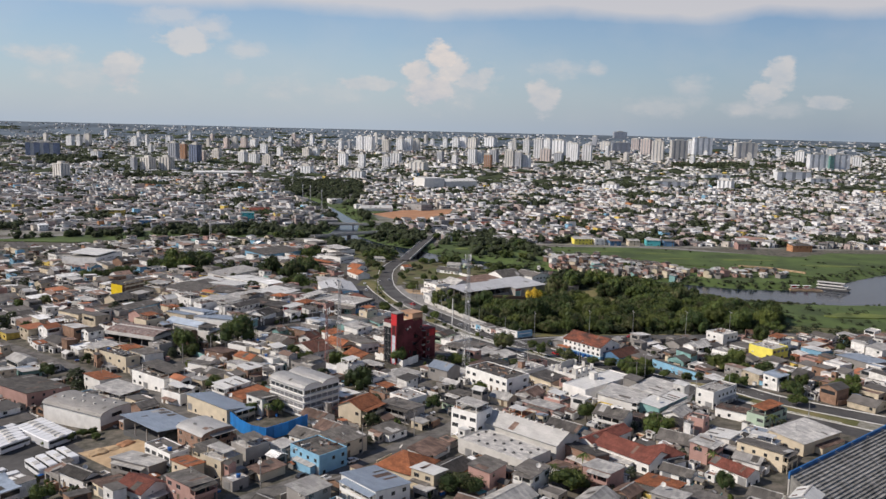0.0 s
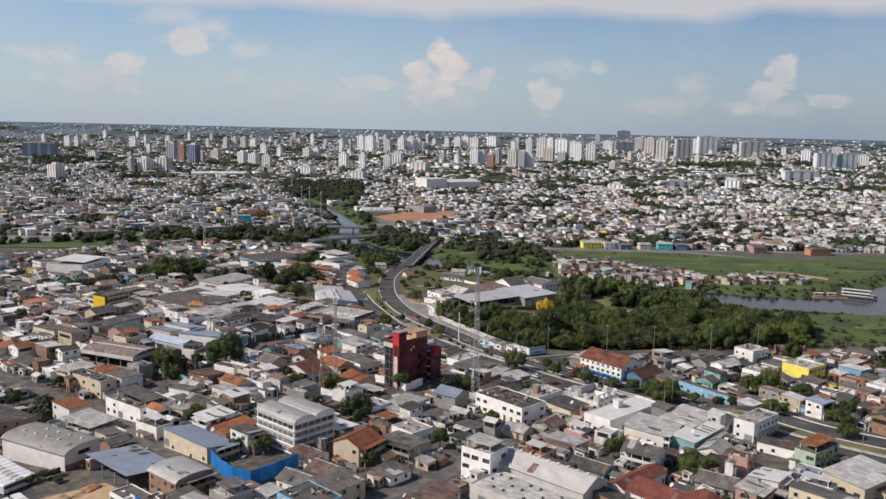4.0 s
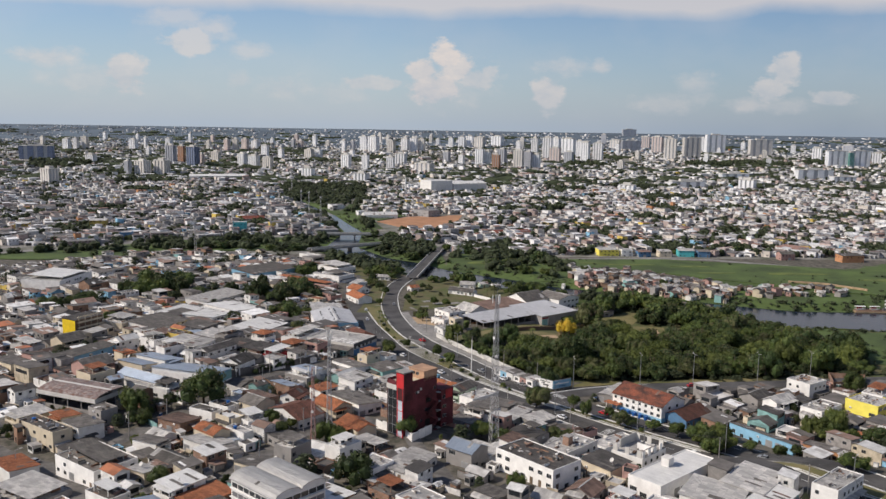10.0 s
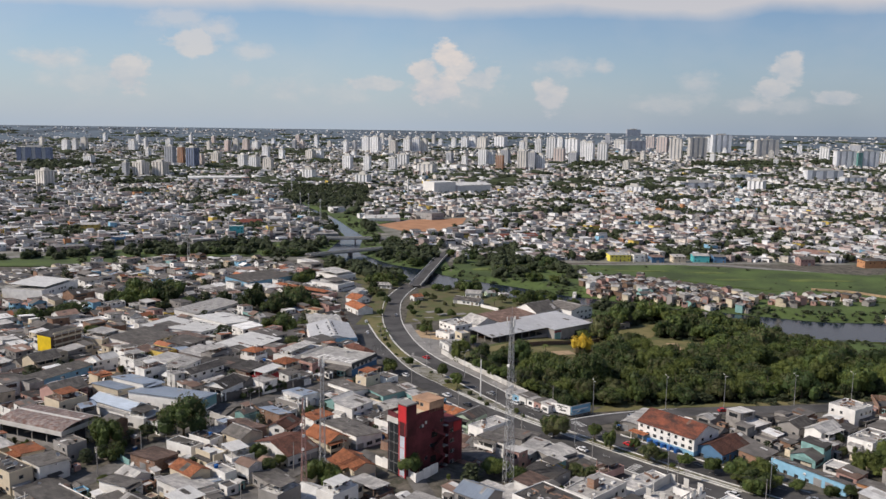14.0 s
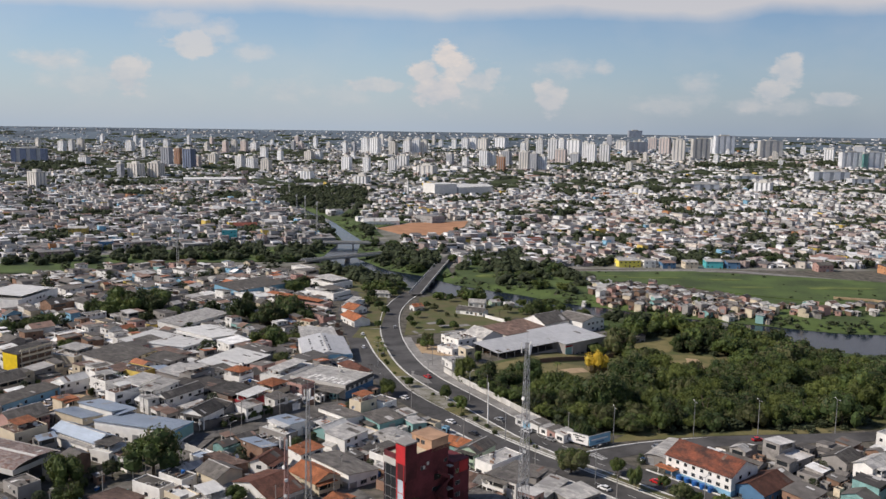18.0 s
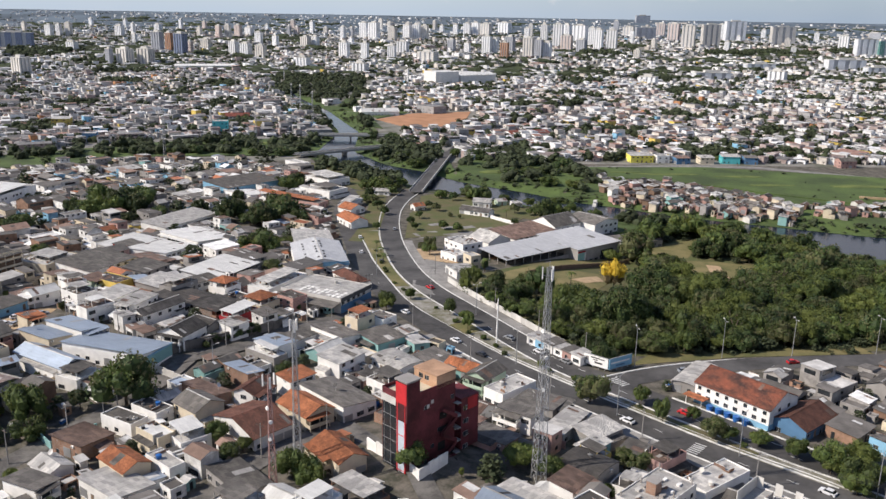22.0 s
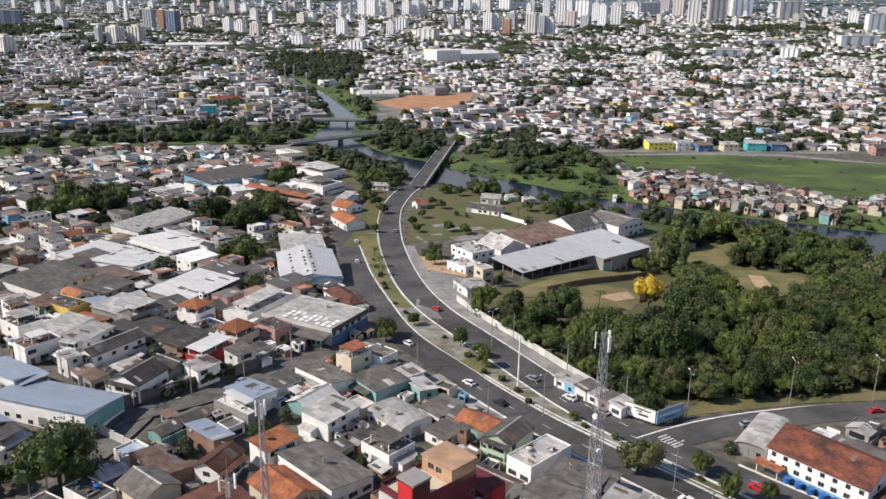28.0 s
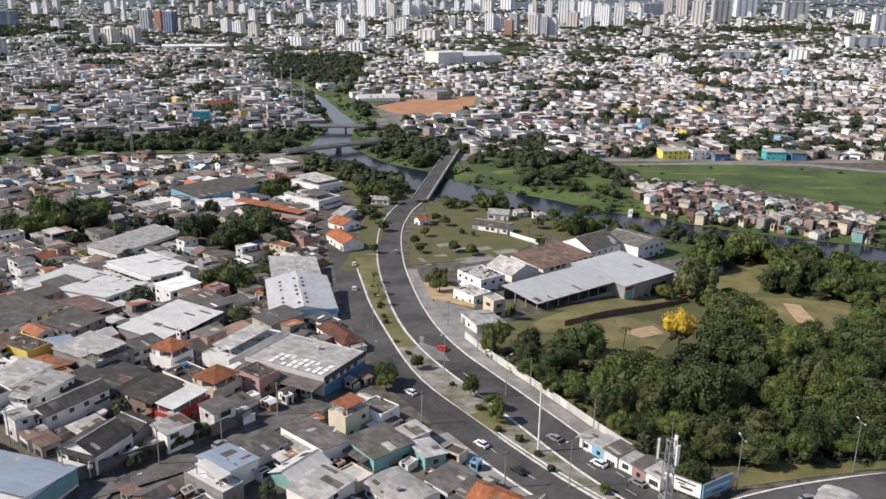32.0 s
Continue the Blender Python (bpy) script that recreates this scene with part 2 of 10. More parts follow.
R = {"fibre": material("fibre_cement_sheet", (0.185, 0.170, 0.153), 0.9, stain=0.36, scale=0.8, wave=4.0, vary=0.4),
     "light": material("weathered_light_sheet", (0.57, 0.55, 0.515), 0.7, stain=0.28, scale=0.8, wave=3.0, vary=0.28),
     "white": material("white_sheet", (0.70, 0.69, 0.66), 0.6, stain=0.16, scale=0.8, wave=2.0, vary=0.12, sheet=(1.0, 6.0)),
     "metal": material("galvanised_sheet", (0.43, 0.42, 0.405), 0.5, 0.3, stain=0.2, scale=0.8, wave=2.0, vary=0.2, sheet=(1.0, 6.0)),
     "bluemetal": material("bluish_metal_sheet", (0.34, 0.40, 0.48), 0.45, 0.25, stain=0.16, scale=0.8, wave=2.0, vary=0.15, sheet=(1.0, 6.0)),
     "dark": material("old_dark_sheet", (0.105, 0.097, 0.09), 0.92, stain=0.4, scale=0.8, wave=4.0, vary=0.4),
     "clay": material("clay_tile", (0.45, 0.165, 0.075), 0.85, stain=0.42, scale=0.9, wave=5.0, vary=0.25, sheet=(0.5, 0.6)),
     "claydark": material("dark_clay_tile", (0.17, 0.075, 0.052), 0.85, stain=0.4, scale=0.9, wave=5.0, vary=0.25, sheet=(0.5, 0.6)),
     "clayrust": material("stained_clay_tile", (0.27, 0.088, 0.05), 0.85, stain=0.6, scale=0.8, second=(0.075, 0.042, 0.034), wave=5.0, vary=0.1, sheet=(0.5, 0.6)),
     "red": material("red_tile", (0.25, 0.082, 0.058), 0.8, stain=0.35, scale=0.9, wave=5.0, vary=0.15, sheet=(0.5, 0.6)),
     "dull": material("dull_grey_metal_sheet", (0.30, 0.285, 0.265), 0.6, 0.15, stain=0.25, scale=0.5, wave=2.0, vary=0.05, sheet=(1.0, 7.0)),
     "pale": material("pale_painted_sheet", (0.53, 0.53, 0.535), 0.55, 0.1, stain=0.14, scale=0.8, wave=2.0, vary=0.08, sheet=(1.0, 8.0)),
     "ochre": material("rust_flecked_court_sheet", (0.30, 0.265, 0.25), 0.8, stain=0.5, scale=2.2, second=(0.17, 0.095, 0.075), wave=3.0, vary=0.1, sheet=(2.4, 1.6)),
     "rust": material("rusty_sheet", (0.25, 0.165, 0.13), 0.85, stain=0.5, scale=0.9, wave=4.0, vary=0.3)}
# Far plaster and roof tints made more neutral, painting in distance haze.
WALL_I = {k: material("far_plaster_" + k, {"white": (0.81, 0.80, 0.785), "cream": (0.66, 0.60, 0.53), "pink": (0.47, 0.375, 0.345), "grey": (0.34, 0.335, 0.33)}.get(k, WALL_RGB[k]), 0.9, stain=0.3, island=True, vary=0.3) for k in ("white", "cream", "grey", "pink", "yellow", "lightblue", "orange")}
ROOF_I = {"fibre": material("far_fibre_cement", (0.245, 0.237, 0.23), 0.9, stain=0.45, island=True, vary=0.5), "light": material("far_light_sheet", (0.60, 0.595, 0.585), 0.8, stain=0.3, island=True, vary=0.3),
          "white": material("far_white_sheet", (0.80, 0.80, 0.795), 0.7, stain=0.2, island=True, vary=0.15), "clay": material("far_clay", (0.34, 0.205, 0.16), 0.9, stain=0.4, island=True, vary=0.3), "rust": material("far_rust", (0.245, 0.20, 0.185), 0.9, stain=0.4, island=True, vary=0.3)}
GLASS = material("dark_window_glass", (0.035, 0.04, 0.045), 0.12, spec=0.6, stain=0.2, vary=0.3, bump=0.0)
# Dark colour for far windows and veranda shade, lifted for distance haze.
FARGLASS = material("hazed_far_openings", (0.055, 0.055, 0.057), 0.6, stain=0.3, vary=0.3, bump=0.0)
FRAME = material("window_frame", (0.45, 0.44, 0.42), 0.5, bump=0.05)
DOOR = material("painted_door", (0.22, 0.16, 0.11), 0.6)
ASPHALT = material("asphalt", (0.092, 0.088, 0.085), 0.9, stain=0.5, scale=0.07, fine=0.5, vary=0.0)
LANE = material("patched_lane_asphalt", (0.155, 0.145, 0.132), 0.92, stain=0.5, scale=0.25, fine=1.6, bump=0.25, second=(0.075, 0.07, 0.065), vary=0.1)
CONCRETE = material("pavement_concrete", (0.28, 0.268, 0.25), 0.9, stain=0.42, scale=0.2, vary=0.1)
MEDIAN = material("median_paving", (0.29, 0.275, 0.25), 0.9, stain=0.4, scale=0.22, fine=0.9, second=(0.11, 0.105, 0.055), vary=0.0)
PAINT = material("road_paint", (0.68, 0.68, 0.65), 0.7, stain=0.35, scale=1.5, vary=0.0)
KERB = material("whitewashed_kerb", (0.72, 0.71, 0.67), 0.85, stain=0.35, scale=0.5, vary=0.0)
GRASS = material("grass", (0.075, 0.09, 0.03), 0.95, stain=0.5, scale=0.1, fine=1.5, bump=0.6, second=(0.125, 0.105, 0.055), vary=0.0)
DRYGRASS = material("dry_grass", (0.20, 0.165, 0.075), 0.95, stain=0.3, scale=0.09, fine=1.2, bump=0.6, second=(0.095, 0.10, 0.036), vary=0.0)
SWAMP = material("floating_meadow", (0.085, 0.125, 0.035), 0.95, stain=0.45, scale=0.03, fine=0.4, bump=0.9, second=(0.045, 0.065, 0.024), vary=0.0)
LIGHTSWAMP = material("pale_water_plants", (0.14, 0.17, 0.045), 0.95, stain=0.45, scale=0.08, fine=0.5, bump=0.9, second=(0.075, 0.10, 0.03), vary=0.0)
EARTH = material("bare_red_earth", (0.42, 0.22, 0.12), 0.95, stain=0.25, scale=0.06, vary=0.0)
SAND = material("pale_sand", (0.46, 0.33, 0.20), 0.95, stain=0.3, scale=0.3, vary=0.0)
YARD = material("yard_ground", (0.145, 0.127, 0.106), 0.95, stain=0.45, scale=0.28, fine=1.6, bump=0.3, second=(0.05, 0.05, 0.036), vary=0.0)
# Pale streets, lifted further in colour to stand for distance haze.
STREETS = material("pale_hazed_streets", (0.24, 0.225, 0.205), 0.95, stain=0.5, scale=0.03, fine=0.3, bump=0.2, second=(0.10, 0.105, 0.075), vary=0.0)
# Base colour carries the blue of distance haze over the forest.
FARGROUND = material("haze_blue_far_forest", (0.115, 0.150, 0.182), 0.95, stain=0.45, scale=0.004, fine=0.03, bump=0.3, vary=0.0)
STEEL = material("galvanised_steel", (0.42, 0.42, 0.42), 0.5, 0.5, stain=0.2, vary=0.1)
TANKBLUE = material("blue_polyethylene", (0.03, 0.14, 0.42), 0.45, vary=0.2)
BARK = material("bark", (0.13, 0.10, 0.075), 0.95, stain=0.4, fine=6.0, bump=0.5)
def leafy(m):
    """Lets part of the light through the leaves."""
    n, l = m.node_tree.nodes, m.node_tree.links
    b = n["Principled BSDF"]
    tr, mx = n.new("ShaderNodeBsdfTranslucent"), n.new("ShaderNodeMixShader")
    l.new(b.inputs["Base Color"].links[0].from_socket, tr.inputs[0])
    mx.inputs[0].default_value = 0.3
    l.new(b.outputs[0], mx.inputs[1])
    l.new(tr.outputs[0], mx.inputs[2])
    l.new(mx.outputs[0], n["Material Output"].inputs["Surface"])
    return m


LEAF = [material("leaves_deep", (0.058, 0.092, 0.03), 0.6, stain=0.45, scale=0.5, vary=0.45, island=False, bump=0.0),
        material("leaves_mid", (0.10, 0.14, 0.038), 0.6, stain=0.4, scale=0.5, vary=0.4, bump=0.0),
        material("leaves_light", (0.155, 0.185, 0.046), 0.6, stain=0.35, scale=0.5, vary=0.3, bump=0.0),
        material("leaves_olive", (0.14, 0.145, 0.062), 0.65, stain=0.4, scale=0.5, vary=0.35, bump=0.0)]
BLOSSOM = material("yellow_blossom", (0.70, 0.50, 0.06), 0.7, stain=0.3, scale=0.8, vary=0.05, bump=0.0)
FARLEAF = material("far_leaves", (0.080, 0.100, 0.050), 0.8, stain=0.4, scale=0.05, island=True, vary=0.5, bump=0.0)
for m_ in (*LEAF, BLOSSOM, FARLEAF):
    leafy(m_)
TYRE = material("rubber", (0.02, 0.02, 0.02), 0.9)
CABLE = material("black_cable", (0.03, 0.03, 0.03), 0.7)
CAR = {"white": material("white_car_paint", (0.75, 0.75, 0.75), 0.3, spec=0.5, stain=0.1, vary=0.05), "red": material("red_car_paint", (0.50, 0.02, 0.025), 0.3, spec=0.5, stain=0.1, vary=0.1),
       "silver": material("silver_car_paint", (0.45, 0.46, 0.47), 0.3, 0.5, stain=0.1, vary=0.1), "black": material("dark_car_paint", (0.03, 0.03, 0.035), 0.3, spec=0.5, stain=0.1, vary=0.2)}


def water_material():
    m = bpy.data.materials.new("river_water")
    m.use_nodes = True
    n, l = m.node_tree.nodes, m.node_tree.links
    b = n["Principled BSDF"]
    b.inputs["Base Color"].default_value = (0.014, 0.022, 0.036, 1)
    b.inputs["Roughness"].default_value = 0.16
    b.inputs["Specular IOR Level"].default_value = 0.2
    geo, noi, bp = n.new("ShaderNodeNewGeometry"), n.new("ShaderNodeTexNoise"), n.new("ShaderNodeBump")
    noi.inputs["Scale"].default_value, noi.inputs["Detail"].default_value = 0.6, 4
    bp.inputs["Strength"].default_value, bp.inputs["Distance"].default_value = 0.12, 0.2
    l.new(geo.outputs["Position"], noi.inputs["Vector"])
    l.new(noi.outputs["Fac"], bp.inputs["Height"])
    l.new(bp.outputs[0], b.inputs["Normal"])
    return m


WATER = water_material()


# ---- terrain ----
def smooth(t):
    t = max(0.0, min(1.0, t))
    return t * t * (3 - 2 * t)


RIVER = ((-190, 1500, 4), (-168, 1420, 4), (-115, 1272, 5), (-83, 1134, 9), (-70, 1084, 11), (-73, 953, 17), (-38, 877, 17), (-11, 852, 18), (17, 806, 20), (43, 786, 18), (70, 766, 17), (96, 738, 16),
         (121, 724, 16), (148, 702, 16), (178, 684, 18), (210, 667, 21), (258, 638, 26), (314, 630, 30), (372, 648, 42), (456, 696, 54), (600, 760, 80))
WATER_Z = -3.6


def river_gap(x, y):
    """Metres from the river's edge; negative in the water."""
    best = 1e9
    if x < -320 or y < 560 or y > 1620:
        return best
    for (ax, ay, aw), (bx, by, bw) in zip(RIVER, RIVER[1:]):
        dx, dy = bx - ax, by - ay
        k = max(0.0, min(1.0, ((x - ax) * dx + (y - ay) * dy) / (dx * dx + dy * dy)))
        best = min(best, math.hypot(x - ax - k * dx, y - ay - k * dy) - aw - k * (bw - aw))
    return best


def land_z(x, y):
    z = 7.2 - 7.8 * smooth((y - 528) / 132) - 1.4 * smooth((y - 744) / 240)
    z -= 4.8 * smooth((x - 60) / 48) * smooth((y - 450) / 48) * (1 - smooth((y - 564) / 96))
    z += 6.0 * math.exp(-((x + 114) / 90) ** 2 - ((y - 462) / 54) ** 2)
    z += 6.5 * (1 - smooth((y - 345) / 28)) * smooth((x + 130) / 80)
    z += 3.2 * smooth((x + 130) / 80) * (smooth((y - 345) / 28) - smooth((y - 385) / 40)) * (1 - smooth((x - 25) / 40))
    z += 3.6 * math.exp(-((x - 3) / 14) ** 2 - ((y - 381) / 12) ** 2)
    z += 184 * smooth((y - 1800) / 7000)
    if y > 3900:
        z += 22 * smooth((y - 3900) / 1000) + 3 * noise.noise((x / 500, y / 500, 0))
    return z


def ground_z(x, y):
    z = land_z(x, y)
    d = river_gap(x, y)
    if d < 14:
        z = -6.5 + (z + 6.5) * smooth((d + 4) / 18)
    return z


def obj(name, bm, mats, parent=None, label=""):
    me = bpy.data.meshes.new(name)
    bm.to_mesh(me)
    bm.free()
    for m in (mats if isinstance(mats, (list, tuple)) else (mats,)):
        me.materials.append(m)
    ob = new(name, me)
    if parent is not None:
        ob.parent = parent
    if label:
        ob["label"] = label
    return ob


def part(name, bm, mats, parent, label=""):
    return obj(name, bm, mats, parent, label)


def share(name, mesh, parent, m, label=""):
    """A part on a mesh that others use too, at the local pose m."""
    ob = new(name, mesh)
    ob.parent = parent
    ob.matrix_local = m
    if label:
        ob["label"] = label
    return ob


def raw(name, verts, faces, mats, idx=None, parent=None):
    me = bpy.data.meshes.new(name)
    me.from_pydata(verts, [], faces)
    for m in mats:
        me.materials.append(m)
    if idx is not None:
        me.polygons.foreach_set("material_index", idx)
    me.update()
    ob = new(name, me)
    if parent is not None:
        ob.parent = parent
    return ob


def add_box(bm, x0, x1, y0, y1, z0, z1, m=None, mi=0):
    vs = [bm.verts.new((x, y, z)) for z in (z0, z1) for x, y in ((x0, y0), (x1, y0), (x1, y1), (x0, y1))]
    if m is not None:
        for v in vs:
            v.co = m @ v.co
    for f in ((3, 2, 1, 0), (4, 5, 6, 7), (0, 1, 5, 4), (1, 2, 6, 5), (2, 3, 7, 6), (3, 0, 4, 7)):
        bm.faces.new([vs[i] for i in f]).material_index = mi
    return vs


def add_tube(bm, p, q, r0, r1=None, n=8, mi=0, cap=True):
    p, q = Vector(p), Vector(q)
    r1 = r0 if r1 is None else r1
    t = (q - p).to_track_quat("Z", "Y").to_matrix()
    a = [bm.verts.new(p + t @ Vector((math.cos(i * math.tau / n) * r0, math.sin(i * math.tau / n) * r0, 0))) for i in range(n)]
    b = [bm.verts.new(q + t @ Vector((math.cos(i * math.tau / n) * r1, math.sin(i * math.tau / n) * r1, 0))) for i in range(n)]
    for i in range(n):
        bm.faces.new((a[i], a[(i + 1) % n], b[(i + 1) % n], b[i])).material_index = mi
    if cap:
        bm.faces.new(b).material_index = mi
        bm.faces.new(a[::-1]).material_index = mi


def build_ground():
    ys = list(np.arange(-60, 1000, 8.0)) + list(np.arange(1000, 1700, 14.0)) + list(np.arange(1700, 3000, 50.0)) + list(np.arange(3000, 4990, 90.0)) + [4990.0]
    xs = [0.0]
    while xs[-1] < 3400:
        xs.append(xs[-1] + (8.0 if xs[-1] < 480 else 8.0 + (xs[-1] - 480) * 0.06))
    xs = [-v for v in xs[:0:-1]] + xs
    verts = [(x, y, ground_z(x, y)) for y in ys for x in xs]
    nx = len(xs)
    faces = [(j * nx + i, j * nx + i + 1, (j + 1) * nx + i + 1, (j + 1) * nx + i) for j in range(len(ys) - 1) for i in range(nx - 1)]
    ob = raw("ground", verts, faces, [YARD, STREETS, SWAMP])
    for p in ob.data.polygons:
        p.use_smooth = True
        x, y = p.center.x, p.center.y
        p.material_index = 2 if x > 112 and 636 < y < 872 and river_gap(x, y) < 95 else 1 if y > 890 and river_gap(x, y) > 20 else 0
    tagged(ob, "grey-brown trodden earth and concrete ground between the houses", "ground", kind="structure")
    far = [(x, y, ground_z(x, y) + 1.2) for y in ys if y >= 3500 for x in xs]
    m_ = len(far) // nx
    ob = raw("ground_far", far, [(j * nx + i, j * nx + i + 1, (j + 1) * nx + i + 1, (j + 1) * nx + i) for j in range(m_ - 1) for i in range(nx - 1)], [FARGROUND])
    tagged(ob, "forested land towards the horizon with haze blue in its colour", "ground", kind="structure")
    bm = bmesh.new()
    left, right = [], []
    for i, (x, y, w) in enumerate(RIVER):
        a, b = RIVER[max(0, i - 1)], RIVER[min(len(RIVER) - 1, i + 1)]
        d = Vector((b[0] - a[0], b[1] - a[1])).normalized()
        left.append(bm.verts.new((x - d.y * (w + 9), y + d.x * (w + 9), WATER_Z)))
        right.append(bm.verts.new((x + d.y * (w + 9), y - d.x * (w + 9), WATER_Z)))
    for i in range(len(RIVER) - 1):
        bm.faces.new((left[i], right[i], right[i + 1], left[i + 1]))
    tagged(obj("water", bm, WATER), "dark calm river water between green banks", "river", kind="structure")


build_ground()


def ribbon(name, pts, mat, lift=0.08, thick=0.0, step=6.0, flat=None):
    """A strip along rows of (x, y, width to the left, width to the right), laid on the ground."""
    rows = []
    for a, b in zip(pts, pts[1:]):
        n = max(1, int(math.dist(a[:2], b[:2]) / step))
        rows += [[a[k] + (b[k] - a[k]) * i / n for k in range(4)] for i in range(n)]
    rows.append(list(pts[-1]))
    for _ in range(2):
        rows = [rows[0]] + [[(p[k] + 2 * q[k] + r[k]) / 4 for k in range(4)] for p, q, r in zip(rows, rows[1:], rows[2:])] + [rows[-1]]
    bm = bmesh.new()
    prev = None
    for i, (x, y, wl_, wr_) in enumerate(rows):
        a, b = rows[max(0, i - 1)], rows[min(len(rows) - 1, i + 1)]
        d = Vector((b[0] - a[0], b[1] - a[1])).normalized()
        z = max(ground_z(x, y), flat if flat is not None else -99) + lift
        zz = [max(ground_z(px_, py_), flat if flat is not None else -99) + lift for px_, py_ in ((x - d.y * wl_, y + d.x * wl_), (x + d.y * wr_, y - d.x * wr_))]
        z = max(z, *zz) if thick == 0 else z
        cur = [bm.verts.new((x - d.y * wl_, y + d.x * wl_, z)), bm.verts.new((x + d.y * wr_, y - d.x * wr_, z))]
        if thick:
            cur += [bm.verts.new((cur[1].co.x, cur[1].co.y, z - thick)), bm.verts.new((cur[0].co.x, cur[0].co.y, z - thick))]
        if prev:
            k = len(cur)
            for j in range(k if thick else 1):
                bm.faces.new((prev[j], prev[(j + 1) % k], cur[(j + 1) % k], cur[j]))
        prev = cur
    bmesh.ops.recalc_face_normals(bm, faces=bm.faces)
    return obj(name, bm, mat), rows


def patch(name, outline, mat, lift=0.05, cell=10.0, flat=None):
    """A sheet inside an outline, laid on the ground."""
    bm = bmesh.new()
    f = bm.faces.new([bm.verts.new((x, y, 0)) for x, y in outline])
    bmesh.ops.triangulate(bm, faces=[f])
    for ax in (0, 1):
        lo, hi = min(p[ax] for p in outline), max(p[ax] for p in outline)
        for k in range(1, int((hi - lo) / cell) + 1):
            co = (lo + k * cell, 0, 0) if ax == 0 else (0, lo + k * cell, 0)
            bmesh.ops.bisect_plane(bm, geom=bm.verts[:] + bm.edges[:] + bm.faces[:], plane_co=co, plane_no=(1, 0, 0) if ax == 0 else (0, 1, 0))
    for v in bm.verts:
        v.co.z = (ground_z(v.co.x, v.co.y) if flat is None else flat) + lift
    bmesh.ops.recalc_face_normals(bm, faces=bm.faces)
    if lift > 0.15:
        rim = bmesh.ops.extrude_edge_only(bm, edges=[e for e in bm.edges if e.is_boundary])["geom"]
        for v in rim:
            if isinstance(v, bmesh.types.BMVert):
                v.co.z -= 1.6
    return obj(name, bm, mat)


# ---- roads, banks and fields ----
LEFT_WAY = ((281.7, 190.2), (234.8, 231.5), (184.1, 275.6), (132.5, 320.7), (103, 372), (80, 393), (55, 421), (28.6, 451), (16.7, 468), (6.5, 485), (-3, 499), (-9, 513), (-13.6, 530), (-19, 551), (-25, 578), (-30, 612), (-34.5, 640), (-41, 676), (-46, 707), (-44, 749), (-39, 778))
RIGHT_WAY = ((295.8, 207.1), (250.7, 247.4), (201.9, 289.7), (150.3, 328.2), (122, 374), (101, 393), (73, 424), (48.3, 451), (38, 468), (29, 485), (22, 499), (13.5, 514), (5, 530.6), (-1.7, 551.5), (-6.4, 578), (-10.6, 612), (-13.6, 640), (-15.8, 676), (-15.5, 707), (-10, 743), (-2, 768))
ROADS = []


def road(name, pts, half, label, lift=0.10, mat=None, kind="road"):
    ob, rows = ribbon(name, [(x, y, half, half) for x, y in pts], mat or ASPHALT, lift)
    tagged(ob, label, kind, kind="structure")
    ROADS.append((rows, half))
    return ob, rows


def near_road(x, y, pad):
    for rows, half in ROADS:
        for r in rows:
            if abs(r[0] - x) < half + pad and abs(r[1] - y) < half + pad and math.hypot(r[0] - x, r[1] - y) < half + pad:
                return True
    return False


def offset(rows, d):
    out = []
    for i, r in enumerate(rows):
        a, b = rows[max(0, i - 1)], rows[min(len(rows) - 1, i + 1)]
        t = Vector((b[0] - a[0], b[1] - a[1])).normalized()
        out.append((r[0] + t.y * d, r[1] - t.x * d))
    return out


def kerb(rows, d, y0=-1e9, y1=1e9, w=0.28):
    pts = [(x, y, w, w) for x, y in offset(rows, d) if y0 < y < y1]
    if len(pts) > 2:
        ob, _ = ribbon("kerb", pts, KERB, 0.34, thick=0.3, step=50)
        tagged(ob, "whitewashed concrete kerb along the avenue", "kerb", kind="structure")


way_l, rows_l = road("road_avenue_west", LEFT_WAY, 5.2, "worn grey asphalt carriageway of a divided avenue")
way_r, rows_r = road("road_avenue_east", RIGHT_WAY, 5.6, "worn grey asphalt carriageway curving towards the bridge")
side, rows_s = road("road_side", ((58, 436), (70, 443), (89, 449), (110, 454), (131, 456), (170, 459), (220, 470), (330, 480)), 4.6, "asphalt side road leaving the avenue beside the woods", 0.11)
for i, pts in enumerate((((-76, 444), (-60, 454), (-48, 465), (-39, 481), (-28, 492), (-14, 500)), ((-138, 488), (-116, 466), (-94, 455), (-76, 444)), ((-56.3, 218.6), (-36.5, 238.1), (-23.4, 250.3), (-9.3, 263.4), (16.1, 289.7), (37.7, 316.9)),
                         ((-200, 420), (-153, 385), (-134, 369), (-118.9, 363.7), (-94.5, 332.3), (-62.1, 288.8)), ((-104, 380), (-94, 397), (-87, 409), (-76, 429), (-72, 445)), ((-54.4, 338.7), (-46, 374), (-35, 390), (-19, 406)), ((-19, 406), (1, 376), (13.2, 332.9)))):
    road("road_lane", pts, 3.4 if i < 6 else 2.8, "narrow patched asphalt lane between houses", 0.09, LANE)
road("road_bank_west", ((-420, 850), (-320, 932), (-282, 978), (-236, 1003), (-166, 1023), (-100, 1030)), 6, "pale concrete road along the far bank", mat=CONCRETE)
road("road_bank_east", ((100, 872), (137, 873), (213, 886), (282, 883), (328, 856), (420, 800), (560, 760)), 5, "pale road along the far bank above the meadow", mat=CONCRETE)
road("road_beyond", ((27, 927), (42, 988), (61, 1050), (87, 1097), (140, 1200), (260, 1420), (420, 1750)), 6, "asphalt road running on from the bridge into the city")


